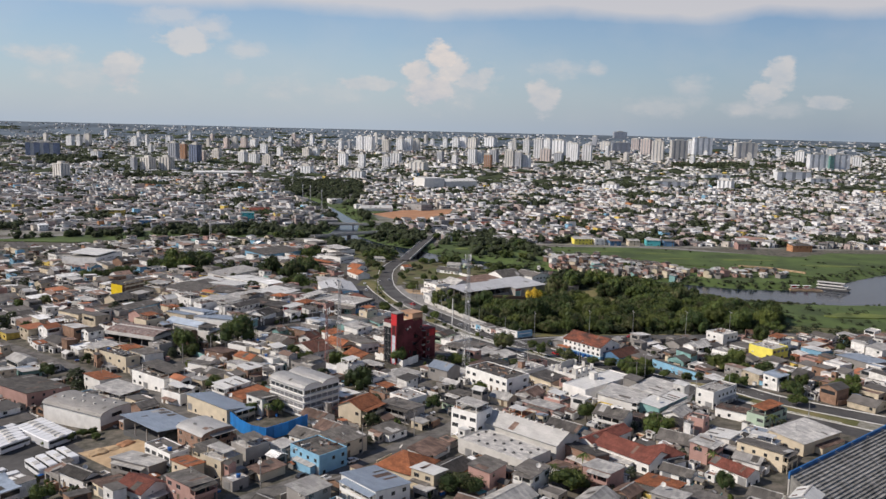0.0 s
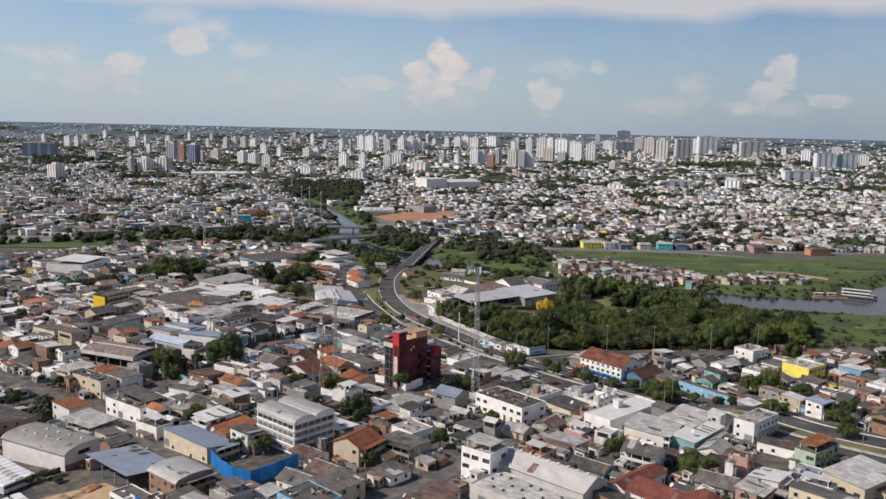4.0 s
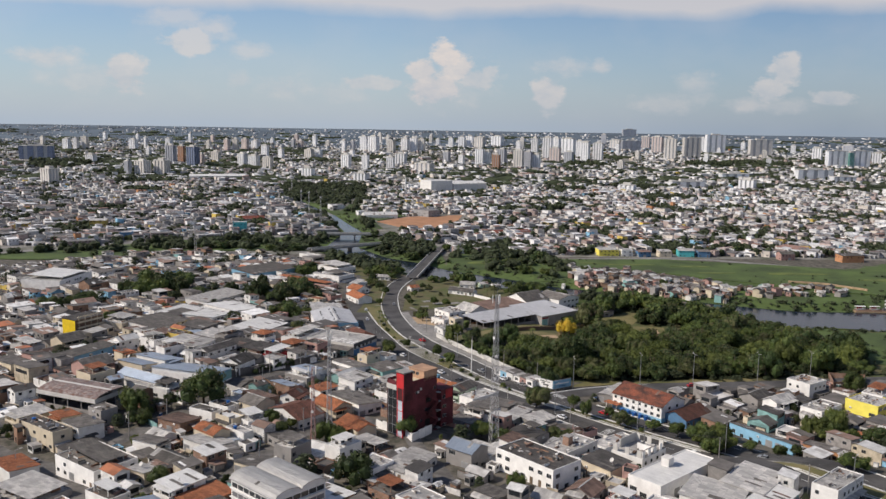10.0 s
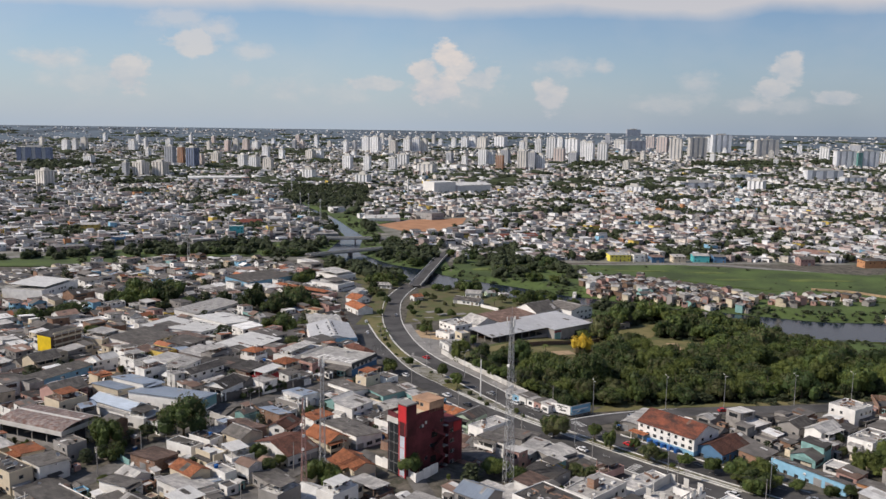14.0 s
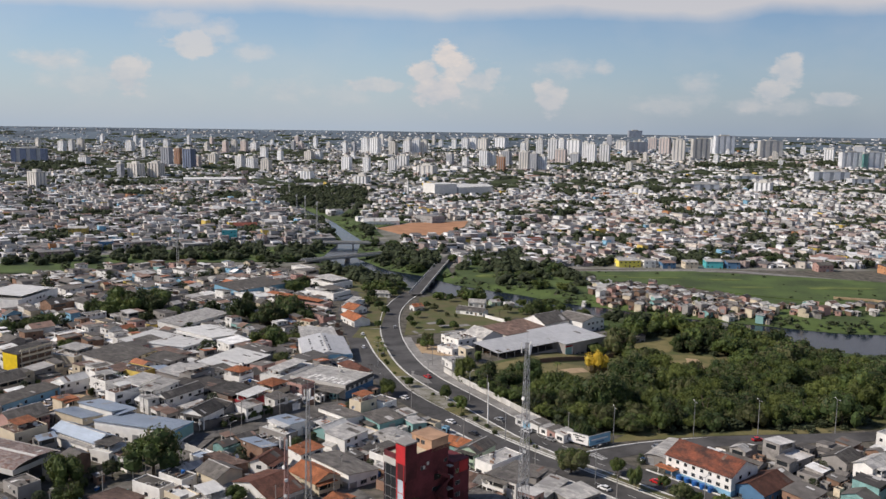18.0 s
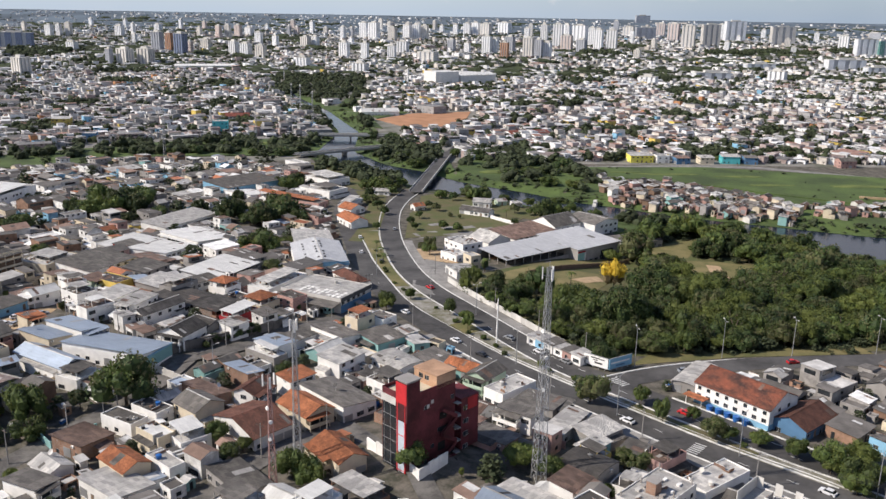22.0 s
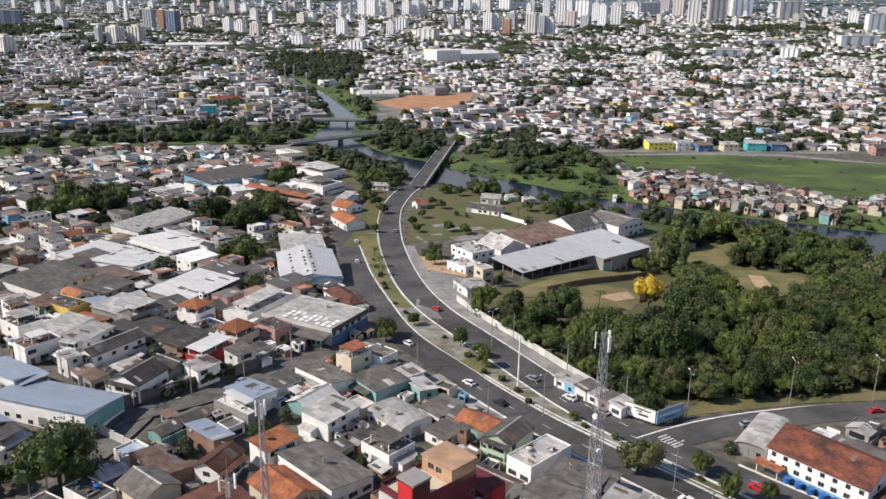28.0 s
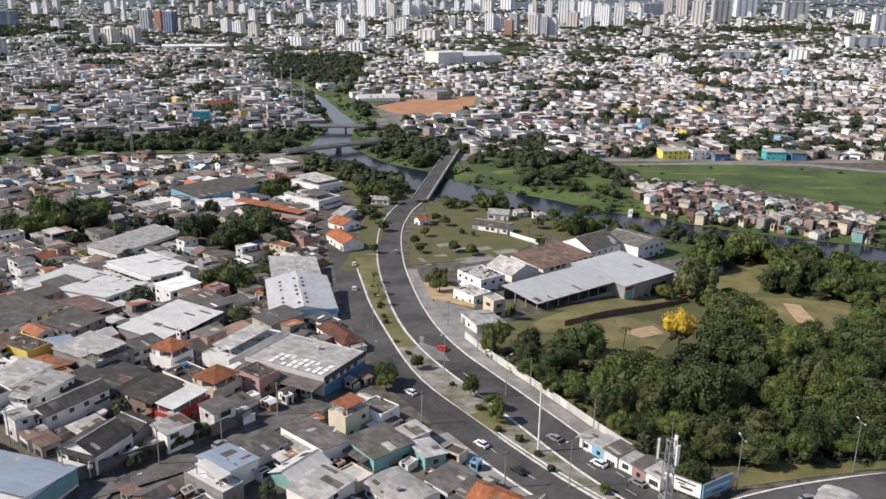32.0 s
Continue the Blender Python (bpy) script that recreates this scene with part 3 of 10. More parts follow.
def median():
    """The planted strip between the carriageways."""
    pts = []
    lo = [p for p in offset(rows_l, 5.0)]
    hi = [p for p in offset(rows_r, -5.4)]
    for x, y in lo:
        q = min(hi, key=lambda p: (p[0] - x) ** 2 + (p[1] - y) ** 2)
        c, half = ((x + q[0]) / 2, (y + q[1]) / 2), math.dist((x, y), q) / 2
        if y < 660:
            pts.append((*c, half, half))
    ob, _ = ribbon("median", pts, MEDIAN, 0.2, thick=0.25, step=50)
    tagged(ob, "raised concrete median with planted beds", "median", kind="structure")
    bed = [(p[0], p[1], max(0.4, p[2] - 1.3), max(0.4, p[3] - 1.3)) for p in pts]
    for a, b, m in ((300, 380, DRYGRASS), (392, 425, GRASS), (452, 468, GRASS), (474, 492, DRYGRASS), (503, 520, GRASS), (530, 655, DRYGRASS)):
        seg = [p for p in bed if a < p[1] < b]
        if len(seg) > 2:
            ob, _ = ribbon("median_bed", seg, m, 0.27, thick=0.1, step=50)
            tagged(ob, "patchy grass bed in the avenue median", "lawn", kind="structure")


median()
kerb(rows_l, 5.2, 230, 640, 0.3)
kerb(rows_l, 6.6, 300, 480, 0.16)
kerb(rows_l, -5.4, 330, 470)
kerb(rows_r, -5.7, 230, 600)
kerb(rows_r, 5.8, 230, 430)
kerb(rows_r, 5.8, 452, 760, 0.25)
kerb(rows_r, -5.9, 600, 762, 0.22)
kerb(rows_s, -4.9, 100, 900)
for rows, d, y0, y1 in ((rows_r, 8.4, 455, 640), (rows_l, -7.2, 330, 480)):
    pts = [(x, y, 2.4, 2.4) for x, y in offset(rows, d) if y0 < y < y1]
    ob, _ = ribbon("pavement", pts, CONCRETE, 0.22, thick=0.2, step=50)
    tagged(ob, "cracked concrete pavement beside the avenue", "pavement", kind="structure")


def lane_marks(rows, d, y0, y1, n, step=9.0, length=3.0):
    pts = [p for p in offset(rows, d) if y0 < p[1] < y1]
    dist, done = 0.0, 0
    me = None
    for a, b in zip(pts, pts[1:]):
        dist += math.dist(a, b)
        if dist > step and done < n:
            dist, done = 0.0, done + 1
            if me is None:
                bm = bmesh.new()
                add_box(bm, -length / 2, length / 2, -0.09, 0.09, 0, 0.012)
                me = bpy.data.meshes.new("lane_mark")
                bm.to_mesh(me)
                bm.free()
                me.materials.append(PAINT)
            ang = math.degrees(math.atan2(b[1] - a[1], b[0] - a[0]))
            ob = new("lane_mark", me)
            ob.parent = way_l if rows is rows_l else way_r
            ob.matrix_local = pose(a[0], a[1], max(ground_z(*a), ground_z(*b)) + 0.16, 0, 0, ang)


lane_marks(rows_l, 0.0, 330, 560, 20)
lane_marks(rows_r, -1.8, 330, 520, 20)
lane_marks(rows_r, 1.8, 330, 520, 20)
for cx, cy, ang in ((75, 397, 47), (98, 409, 47), (64, 439, -60)):
    for k in range(6):
        bm = bmesh.new()
        add_box(bm, -1.6, 1.6, -0.22, 0.22, 0, 0.015)
        ob = part("crossing_stripe", bm, PAINT, way_l)
        ob.matrix_local = pose(cx + (k - 2.5) * 1.1 * math.cos(radians(ang)), cy + (k - 2.5) * 1.1 * math.sin(radians(ang)), ground_z(cx, cy) + 0.2, 0, 0, ang + 90)


def lawn(name, outline, mat, label, lift=0.06, cat="grass"):
    tagged(patch(name, outline, mat, lift), label, cat, kind="structure")


lawn("grass_woods", ((18, 545), (26, 524), (46, 480), (64, 460), (110, 462), (220, 478), (330, 500), (330, 590), (250, 598), (190, 640), (150, 665), (120, 640), (104, 600), (70, 575), (48, 556)), GRASS, "rough undergrowth grass beneath the woods", 0.05)
lawn("dirt_field", ((57, 556), (52, 520), (62, 512), (74, 530), (86, 551), (84, 566), (72, 566)), DRYGRASS, "dry brown playing field among the trees", 0.14, "field")
lawn("sand_patch", ((68, 548), (74, 544), (84, 552), (82, 560)), SAND, "bare sandy patch of the field", 0.22, "sand")
lawn("grass_meadow", ((121, 627), (117, 604), (139, 607), (160, 646)), DRYGRASS, "mown clearing at the edge of the woods", 0.14)
lawn("grass_clearing", ((132, 602), (120, 569), (137, 541), (158, 558), (171, 591), (152, 600)), DRYGRASS, "mown clearing among trees", 0.14)
lawn("sand_track", ((137, 546), (142, 549), (146, 560), (148, 578), (150, 592), (144, 594), (141, 578), (139, 562)), SAND, "worn sandy track across the clearing", 0.22, "sand")
lawn("grass_apron", ((30, 545), (44, 546), (68, 565), (106, 594), (110, 606), (83, 598), (43, 562)), DRYGRASS, "worn lawn in front of the warehouse", 0.22)
lawn("forecourt", ((-1.5, 524), (9, 522), (20, 536), (26, 548), (19, 572), (5, 586), (-1, 560)), CONCRETE, "pale dusty concrete forecourt beside the avenue", 0.16, "pavement")
lawn("earth_yard", ((2, 588), (19, 575), (24, 590), (8, 612), (0, 612)), SAND, "bare sandy yard behind the forecourt", 0.18, "sand")
lawn("grass_slope", ((-36, 632), (-22, 628), (-19, 700), (-20, 762), (-42, 768), (-30, 720), (-32, 668)), GRASS, "rough grass strip between the two roads", 0.2)
lawn("grass_shore", ((2, 700), (3, 752), (20, 768), (60, 745), (100, 712), (118, 690), (96, 668), (66, 690)), GRASS, "rough grass between yard and river", 0.05)
lawn("grass_quay", ((-60, 800), (-40, 770), (-12, 760), (-6, 790), (-34, 850), (-70, 880), (-150, 872), (-130, 850)), GRASS, "scrubby grass slope above the river", 0.3)
lawn("grass_yard", ((-6, 640), (-4, 700), (3, 722), (25, 726), (66, 692), (40, 654), (12, 646)), GRASS, "overgrown yard with old concrete slabs", 0.16)
lawn("grass_verge", ((70, 452), (111, 461), (160, 466), (160, 480), (118, 474), (80, 462)), DRYGRASS, "dry grass verge beside the side road", 0.1)
lawn("meadow_flood", ((128, 872), (240, 878), (329, 850), (480, 790), (520, 730), (400, 690), (330, 716), (290, 742), (246, 772), (204, 806), (150, 828)), SWAMP, "bright green floating meadow on the far bank", 0.8, "meadow")
lawn("meadow_near", ((216, 616), (232, 510), (300, 498), (420, 520), (440, 600), (372, 602), (316, 590), (264, 604), (228, 630)), SWAMP, "light green flood meadow beside the woods", 0.3, "meadow")
lawn("meadow_west", ((-420, 840), (-317, 916), (-244, 980), (-177, 1008), (-92, 1015), (-92, 917), (-156, 912), (-216, 900), (-283, 840)), SWAMP, "green scrub strip along the far bank", 0.8, "meadow")
lawn("meadow_island", ((-50, 925), (-52, 990), (-20, 1022), (16, 1010), (24, 960), (30, 850), (18, 838), (-2, 868), (-22, 898)), SWAMP, "green scrubby bank beside the bridge", 0.9, "meadow")
lawn("meadow_bank", ((30, 824), (36, 905), (80, 925), (128, 872), (147, 820), (130, 748), (100, 766), (75, 790)), SWAMP, "green scrubby far bank of the river", 0.7, "meadow")
lawn("meadow_upstream", ((-106, 1275), (-62, 1248), (-46, 1188), (-10, 1252), (30, 1275), (10, 1400), (-100, 1420)), SWAMP, "green scrub beside the earth field", 0.8, "meadow")
lawn("meadow_far", ((-100, 1259), (-60, 1124), (-36, 1100), (-62, 1245)), SWAMP, "green bank of the river upstream", 0.8, "meadow")
for i, (cx, cy, rx, ry) in enumerate(((196, 842, 34, 5), (250, 835, 26, 6), (330, 800, 40, 7), (400, 770, 36, 8), (262, 800, 18, 6), (165, 850, 16, 4), (300, 540, 30, 12), (380, 560, 34, 10), (270, 600, 20, 5), (-220, 940, 40, 6), (-150, 985, 30, 5), (60, 845, 14, 10), (100, 850, 16, 6))):
    rim = [(cx + rx * (0.75 + 0.4 * noise.noise((math.cos(a), math.sin(a), i * 3.1))) * math.cos(a), cy + ry * (0.75 + 0.4 * noise.noise((math.cos(a), math.sin(a), i * 3.1))) * math.sin(a)) for a in (k * math.tau / 16 for k in range(16))]
    lawn("meadow_patch", rim, LIGHTSWAMP, "pale yellow-green patch of water plants in the meadow", 0.95, "meadow")


def banks():
    """Green reed margins on both sides of the river."""
    pts = RIVER
    for side in (-1, 1):
        strip = []
        for i, (x, y, w) in enumerate(pts):
            a, b = pts[max(0, i - 1)], pts[min(len(pts) - 1, i + 1)]
            d = Vector((b[0] - a[0], b[1] - a[1])).normalized()
            o = w + 9
            bare = 120 < x < 330 and -side * d.x > 0          # open water below the stilt houses
            o, half = (w + 3, 2.5) if bare else (o, 9.5)
            strip.append((x + side * d.y * o, y - side * d.x * o, half, half))
        ob, _ = ribbon("bank_reeds", strip, SWAMP, 0.15, step=8.0)
        for v in ob.data.vertices:
            v.co.z = max(ground_z(v.co.x, v.co.y) + 0.2, WATER_Z + 0.12)
        tagged(ob, "green reeds and water plants along the river edge", "reeds", kind="structure")


banks()
lawn("earth_field", ((-47, 1182), (-7, 1243), (69, 1274), (60, 1205), (24, 1116), (-18, 1127)), EARTH, "levelled field of bare red earth", 0.3, "field")
lawn("sand_lot", ((-106.6, 278.9), (-89, 260.8), (-74.2, 272.3), (-84.7, 288.5)), SAND, "yellow sandy building lot", 0.12, "sand")


# ---- houses ----
def mesh_of(name, bm, mats):
    me = bpy.data.meshes.new(name)
    bm.to_mesh(me)
    bm.free()
    for m in mats:
        me.materials.append(m)
    return me


def window_mesh(w, h, panes=2):
    """A framed window in one piece: a proud surround whose panes are set back."""
    bm = bmesh.new()
    t = 0.07
    xs = [-w / 2] + [-w / 2 + w * k / panes for k in range(1, panes)] + [w / 2]
    lo = [bm.verts.new((x, -0.07, 0)) for x in xs]
    hi = [bm.verts.new((x, -0.07, h)) for x in xs]
    front = [bm.faces.new((lo[i], lo[i + 1], hi[i + 1], hi[i])) for i in range(panes)]
    back = [bm.verts.new((v.co.x, 0.03, v.co.z)) for v in (lo[0], lo[-1], hi[-1], hi[0])]
    rim = [lo, [lo[-1], hi[-1]], hi[::-1], [hi[0], lo[0]]]
    for i, e in enumerate(rim):
        bm.faces.new([*e[::-1], back[i], back[(i + 1) % 4]])
    for f in front:
        r = bmesh.ops.inset_individual(bm, faces=[f], thickness=t, depth=-0.05)
        f.material_index = 1
    bmesh.ops.recalc_face_normals(bm, faces=bm.faces)
    return mesh_of("window", bm, [FRAME, GLASS])


WINDOWS = [window_mesh(1.4, 1.15), window_mesh(1.8, 1.25, 3), window_mesh(1.1, 1.1, 1), window_mesh(2.4, 1.3, 4)]


def door_mesh(w=1.0, h=2.1, mat=None):
    bm = bmesh.new()
    vs = add_box(bm, -w / 2 - 0.08, w / 2 + 0.08, -0.08, 0.03, 0, h + 0.08, mi=1)
    bm.faces.ensure_lookup_table()
    f = next(q for q in bm.faces if q.calc_center_median().y < -0.07)
    bmesh.ops.inset_individual(bm, faces=[f], thickness=0.08, depth=-0.04)
    f.material_index = 0
    return mesh_of("door", bm, [mat or DOOR, FRAME])


DOORS = [door_mesh(), door_mesh(2.6, 2.4, STEEL)]


def tank_mesh():
    bm = bmesh.new()
    add_tube(bm, (0, 0, 0), (0, 0, 0.9), 0.55, 0.68, 12)
    add_tube(bm, (0, 0, 0.9), (0, 0, 1.0), 0.74, 0.74, 12)
    add_tube(bm, (0, 0, 1.0), (0, 0, 1.16), 0.70, 0.25, 12)
    return bm


TANKS = [mesh_of("water_tank", tank_mesh(), [TANKBLUE]), mesh_of("water_tank", tank_mesh(), [W["lightgrey"]])]


def air_box():
    bm = bmesh.new()
    add_box(bm, -0.42, 0.42, -0.34, 0.0, 0, 0.55, mi=0)
    add_tube(bm, (-0.08, -0.35, 0.28), (-0.08, -0.34, 0.28), 0.22, 0.22, 10, mi=1)
    return mesh_of("air_conditioner", bm, [W["white"], GLASS])


def dish_mesh():
    """A shallow bowl on a bent mast."""
    bm = bmesh.new()
    add_tube(bm, (0, 0, -0.6), (0, 0, 1.0), 0.04, 0.04, 6)
    m = pose(0, -0.1, 1.2, 50, 0, 0)
    rings = [[bm.verts.new(m @ Vector((r * math.cos(i * math.tau / 12), r * math.sin(i * math.tau / 12), r * r * 0.45))) for i in range(12)] for r in (0.12, 0.45, 0.75)]
    bm.faces.new(rings[0])
    for a, b in zip(rings, rings[1:]):
        for i in range(12):
            bm.faces.new((a[i], a[(i + 1) % 12], b[(i + 1) % 12], b[i]))
    return mesh_of("satellite_dish", bm, [W["lightgrey"]])


AIR_BOX, DISH = air_box(), dish_mesh()
TAKEN = np.zeros((1000, 900), bool)      # square metres that are built on, from x = -500, y = 150


def cells(x, y, c, s, hl, hd):
    """Indices of the square metres under a turned rectangle."""
    n, m = max(2, int(hl * 2 / 0.8)), max(2, int(hd * 2 / 0.8))
    u, v = np.meshgrid(np.linspace(-hl, hl, n), np.linspace(-hd, hd, m))
    i = (x + c * u - s * v + 500).astype(int).ravel()
    j = (y + s * u + c * v - 150).astype(int).ravel()
    k = (i >= 0) & (i < 1000) & (j >= 0) & (j < 900)
    return i[k], j[k]


def is_free(x, y, rot, L, D, pad=0.3):
    return not TAKEN[cells(x, y, math.cos(radians(rot)), math.sin(radians(rot)), L / 2 + pad, D / 2 + pad)].any()


def occupy(x, y, rot, L, D):
    TAKEN[cells(x, y, math.cos(radians(rot)), math.sin(radians(rot)), L / 2, D / 2)] = True




def roof_rise(kind, L, D):
    return {"flat": 0.0, "shed": min(1.6, 0.07 * max(D, 5)), "gable": (0.22 if min(L, D) < 20 else 0.11) * min(L, D), "hip": 0.24 * min(L, D), "barrel": 0.10 * min(L, D), "barrel2": 0.085 * min(L, D)}[kind]


FLATS = []


def building(name, label, category, x, y, rot, L, D, h, roof, rmat, wmat, seed=0, openings=10, group="", ridge=None, tank=None, parapet=True, base=None, posts=False, gallery=False, cover=True):
    """A house: walls with a roof that fits them, openings on the walls, and what stands on the roof. L along the turned x axis."""
    rnd = random.Random(seed * 7919 + int(x * 10) * 31 + int(y * 10))
    c, s = math.cos(radians(rot)), math.sin(radians(rot))
    z0 = min(ground_z(x + c * u * L / 2 - s * v * D / 2, y + s * u * L / 2 + c * v * D / 2) for u in (-1, 1) for v in (-1, 1))
    zc = ground_z(x, y)
    if base is not None:
        z0 = zc = base
    root = new(name)
    root.empty_display_size = 1.0
    root.matrix_world = pose(x, y, z0, 0, 0, rot)
    tagged(root, label, category, group)
    up = zc - z0 + h
    rise = roof_rise(roof, L, D)
    along_x = (L >= D) if ridge is None else ridge == "x"
    a, b = (L, D) if along_x else (D, L)               # a along the ridge, b across it

    def P(u, v, z):
        return (u, v, z) if along_x else (-v, u, z)

    over = 0.45 if roof != "flat" else 0.0
    # profile across the ridge: (v, z)
    if roof in ("flat", "shed"):
        k = rise / b
        prof = [(-b / 2, up - rise / 2), (b / 2, up + rise / 2)]
    elif roof in ("gable", "hip"):
        prof = [(-b / 2, up), (0, up + rise), (b / 2, up)]
    elif roof == "barrel":
        prof = [(-b / 2 * math.cos(math.pi * i / 10), up + rise * math.sin(math.pi * i / 10)) for i in range(11)]
    else:
        prof = [(-b / 2 + b / 4 * (1 - math.cos(math.pi * i / 6)), up + rise * math.sin(math.pi * i / 6)) for i in range(7)]
        prof += [(b / 4 * (1 - math.cos(math.pi * i / 6)), up + rise * math.sin(math.pi * i / 6)) for i in range(1, 7)]
    bm = bmesh.new()
    low = -1.2
    if roof == "hip":
        wp = [(-b / 2, up), (b / 2, up)]
    else:
        wp = prof
    for sgn in (-1, 1):
        vs = [bm.verts.new(P(sgn * a / 2, v, z)) for v, z in wp] + [bm.verts.new(P(sgn * a / 2, b / 2, low)), bm.verts.new(P(sgn * a / 2, -b / 2, low))]
        bm.faces.new(vs)
    for v, z in (wp[0], wp[-1]):
        bm.faces.new([bm.verts.new(P(*q)) for q in ((-a / 2, v, low), (a / 2, v, low), (a / 2, v, z), (-a / 2, v, z))])
    if roof == "flat" and parapet:
        for q in ((-L / 2, L / 2, -D / 2, -D / 2 + 0.18), (-L / 2, L / 2, D / 2 - 0.18, D / 2), (-L / 2, -L / 2 + 0.18, -D / 2 + 0.18, D / 2 - 0.18), (L / 2 - 0.18, L / 2, -D / 2 + 0.18, D / 2 - 0.18)):
            add_box(bm, *q, up - 0.02, up + 0.55)
    bmesh.ops.recalc_face_normals(bm, faces=bm.faces)
    if posts:                                          # an open hall: posts, a closed back and a slab floor
        bm.free()
        bm = bmesh.new()
        add_box(bm, -L / 2 + 0.4, L / 2 - 0.4, D / 2 - 0.5, D / 2 - 0.3, low, up - rise / 2 - 0.1)
        part("back_wall", bm, wmat, root, "shaded back wall")
        bm = bmesh.new()
        add_box(bm, -L / 2 + 0.2, L / 2 - 0.2, -D / 2 + 0.2, D / 2 - 0.55, low, 0.25 + zc - z0)
        # Slab kept dark grey to paint in the shade under the roof.
        part("floor_slab", bm, W["darkgrey"], root)
        nx, ny = max(2, int(L / 5.5)), max(2, int(D / 6))
        spots = [(-L / 2 + 0.5 + (L - 1.0) * i / nx, -D / 2 + 0.5) for i in range(nx + 1)] + [(sg * (L / 2 - 0.5), -D / 2 + 0.5 + (D - 1.2) * j / ny) for sg in (-1, 1) for j in range(1, ny)]
        for u, v in spots:
            bm = bmesh.new()
            add_box(bm, u - 0.16, u + 0.16, v - 0.16, v + 0.16, low, up - rise / 2 + 0.3)
            part("post", bm, W["grey"], root)
        openings = 0
    else:
        part("wall", bm, wmat, root)
    bm = bmesh.new()
    if roof == "hip":
        e, r = over, max(0.0, (a - b) / 2)
        dz = rise * over / (b / 2)
        base = [P(-a / 2 - e, -b / 2 - e, up - dz), P(a / 2 + e, -b / 2 - e, up - dz), P(a / 2 + e, b / 2 + e, up - dz), P(-a / 2 - e, b / 2 + e, up - dz)]
        top = [P(-r, 0, up + rise + 0.05), P(r, 0, up + rise + 0.05)]
        for t in (0.0, 0.16):
            vs = [bm.verts.new((p[0], p[1], p[2] + t)) for p in base]
            tv = [bm.verts.new((p[0], p[1], p[2] + t)) for p in top]
            for f in ((vs[0], vs[1], tv[1], tv[0]), (vs[1], vs[2], tv[1]), (vs[2], vs[3], tv[0], tv[1]), (vs[3], vs[0], tv[0])):
                bm.faces.new(f)
            if t == 0:
                first = vs
            else:
                for i in range(4):
                    bm.faces.new((first[i], first[(i + 1) % 4], vs[(i + 1) % 4], vs[i]))
    else:
        q = list(prof)
        if over:
            (v0, w0), (v1, w1) = q[0], q[1]
            k0 = (w1 - w0) / (v1 - v0)
            k0 = max(-0.6, min(0.6, k0))
            (v2, w2), (v3, w3) = q[-2], q[-1]
            k1 = max(-0.6, min(0.6, (w3 - w2) / (v3 - v2)))
            q = [(v0 - over, w0 - over * k0)] + q + [(v3 + over, w3 + over * k1)]
        elif parapet:
            q = [(v * (1 - 0.34 / b), z + 0.1) for v, z in q]
        ea = a / 2 + over if over else (a / 2 - 0.17 if parapet else a / 2)
        rows = []
        for t in (0.03, 0.17):
            rows.append([[bm.verts.new(P(sg * ea, v, z + t)) for v, z in q] for sg in (-1, 1)])
        (l0, r0), (l1, r1) = rows
        for i in range(len(q) - 1):
            bm.faces.new((l1[i], r1[i], r1[i + 1], l1[i + 1]))
            bm.faces.new((l0[i + 1], r0[i + 1], r0[i], l0[i]))
            bm.faces.new((l0[i], l1[i], l1[i + 1], l0[i + 1]))
            bm.faces.new((r0[i + 1], r1[i + 1], r1[i], r0[i]))
        bm.faces.new((l0[0], r0[0], r1[0], l1[0]))
        bm.faces.new((l1[-1], r1[-1], r0[-1], l0[-1]))
    bmesh.ops.recalc_face_normals(bm, faces=bm.faces)
    mats = [rmat, R["light"], R["fibre"], R["rust"]]
    tiled = "tile" in rmat.name
    if over and roof != "hip":
        # mended sheets, and a cap along the ridge
        for _ in range(rnd.randint(0, 2) if tiled else rnd.randint(0, 2 + int(a * b / 90))):
            i = rnd.randrange(len(prof) - 1)
            (v0, w0), (v1, w1) = prof[i], prof[i + 1]
            u, f0 = rnd.uniform(-a / 2 + 0.6, a / 2 - 0.6), rnd.choice((0.02, 0.02, rnd.uniform(0.02, 0.6)))
            f1, hw = min(0.97, f0 + rnd.uniform(2.0, 6.0) / max(0.5, math.hypot(v1 - v0, w1 - w0))), rnd.choice((0.5, 0.55, 1.1))
            pts = [(u - hw, f0), (u + hw, f0), (u + hw, f1), (u - hw, f1)]
            bm.faces.new([bm.verts.new(P(p, v0 + (v1 - v0) * q, w0 + (w1 - w0) * q + 0.2)) for p, q in pts]).material_index = rnd.choice((2, 3) if tiled else (1, 2, 2, 3))
        if roof == "gable":
            ends = [[bm.verts.new(P(sg * ea, v, z)) for v, z in ((-0.28, up + rise + 0.13), (0, up + rise + 0.25), (0.28, up + rise + 0.13))] for sg in (-1, 1)]
            for i in (0, 1):
                bm.faces.new((ends[0][i], ends[1][i], ends[1][i + 1], ends[0][i + 1])).material_index = 0 if tiled else 1
    part("roof", bm, mats, root)
    # openings on the walls that look towards the open side
    floors = max(1, int(round((h - 0.6) / 3.0)))
    sides = []
    for ang, ln, off in ((0, L, D / 2), (90, D, L / 2), (180, L, D / 2), (270, D, L / 2)):
        ny = math.sin(radians(rot + ang - 90))
        nx = math.cos(radians(rot + ang - 90))
        if ny < 0.25:
            sides.append((ang, ln, off))
    made = 0
    wm = rnd.choice(WINDOWS)
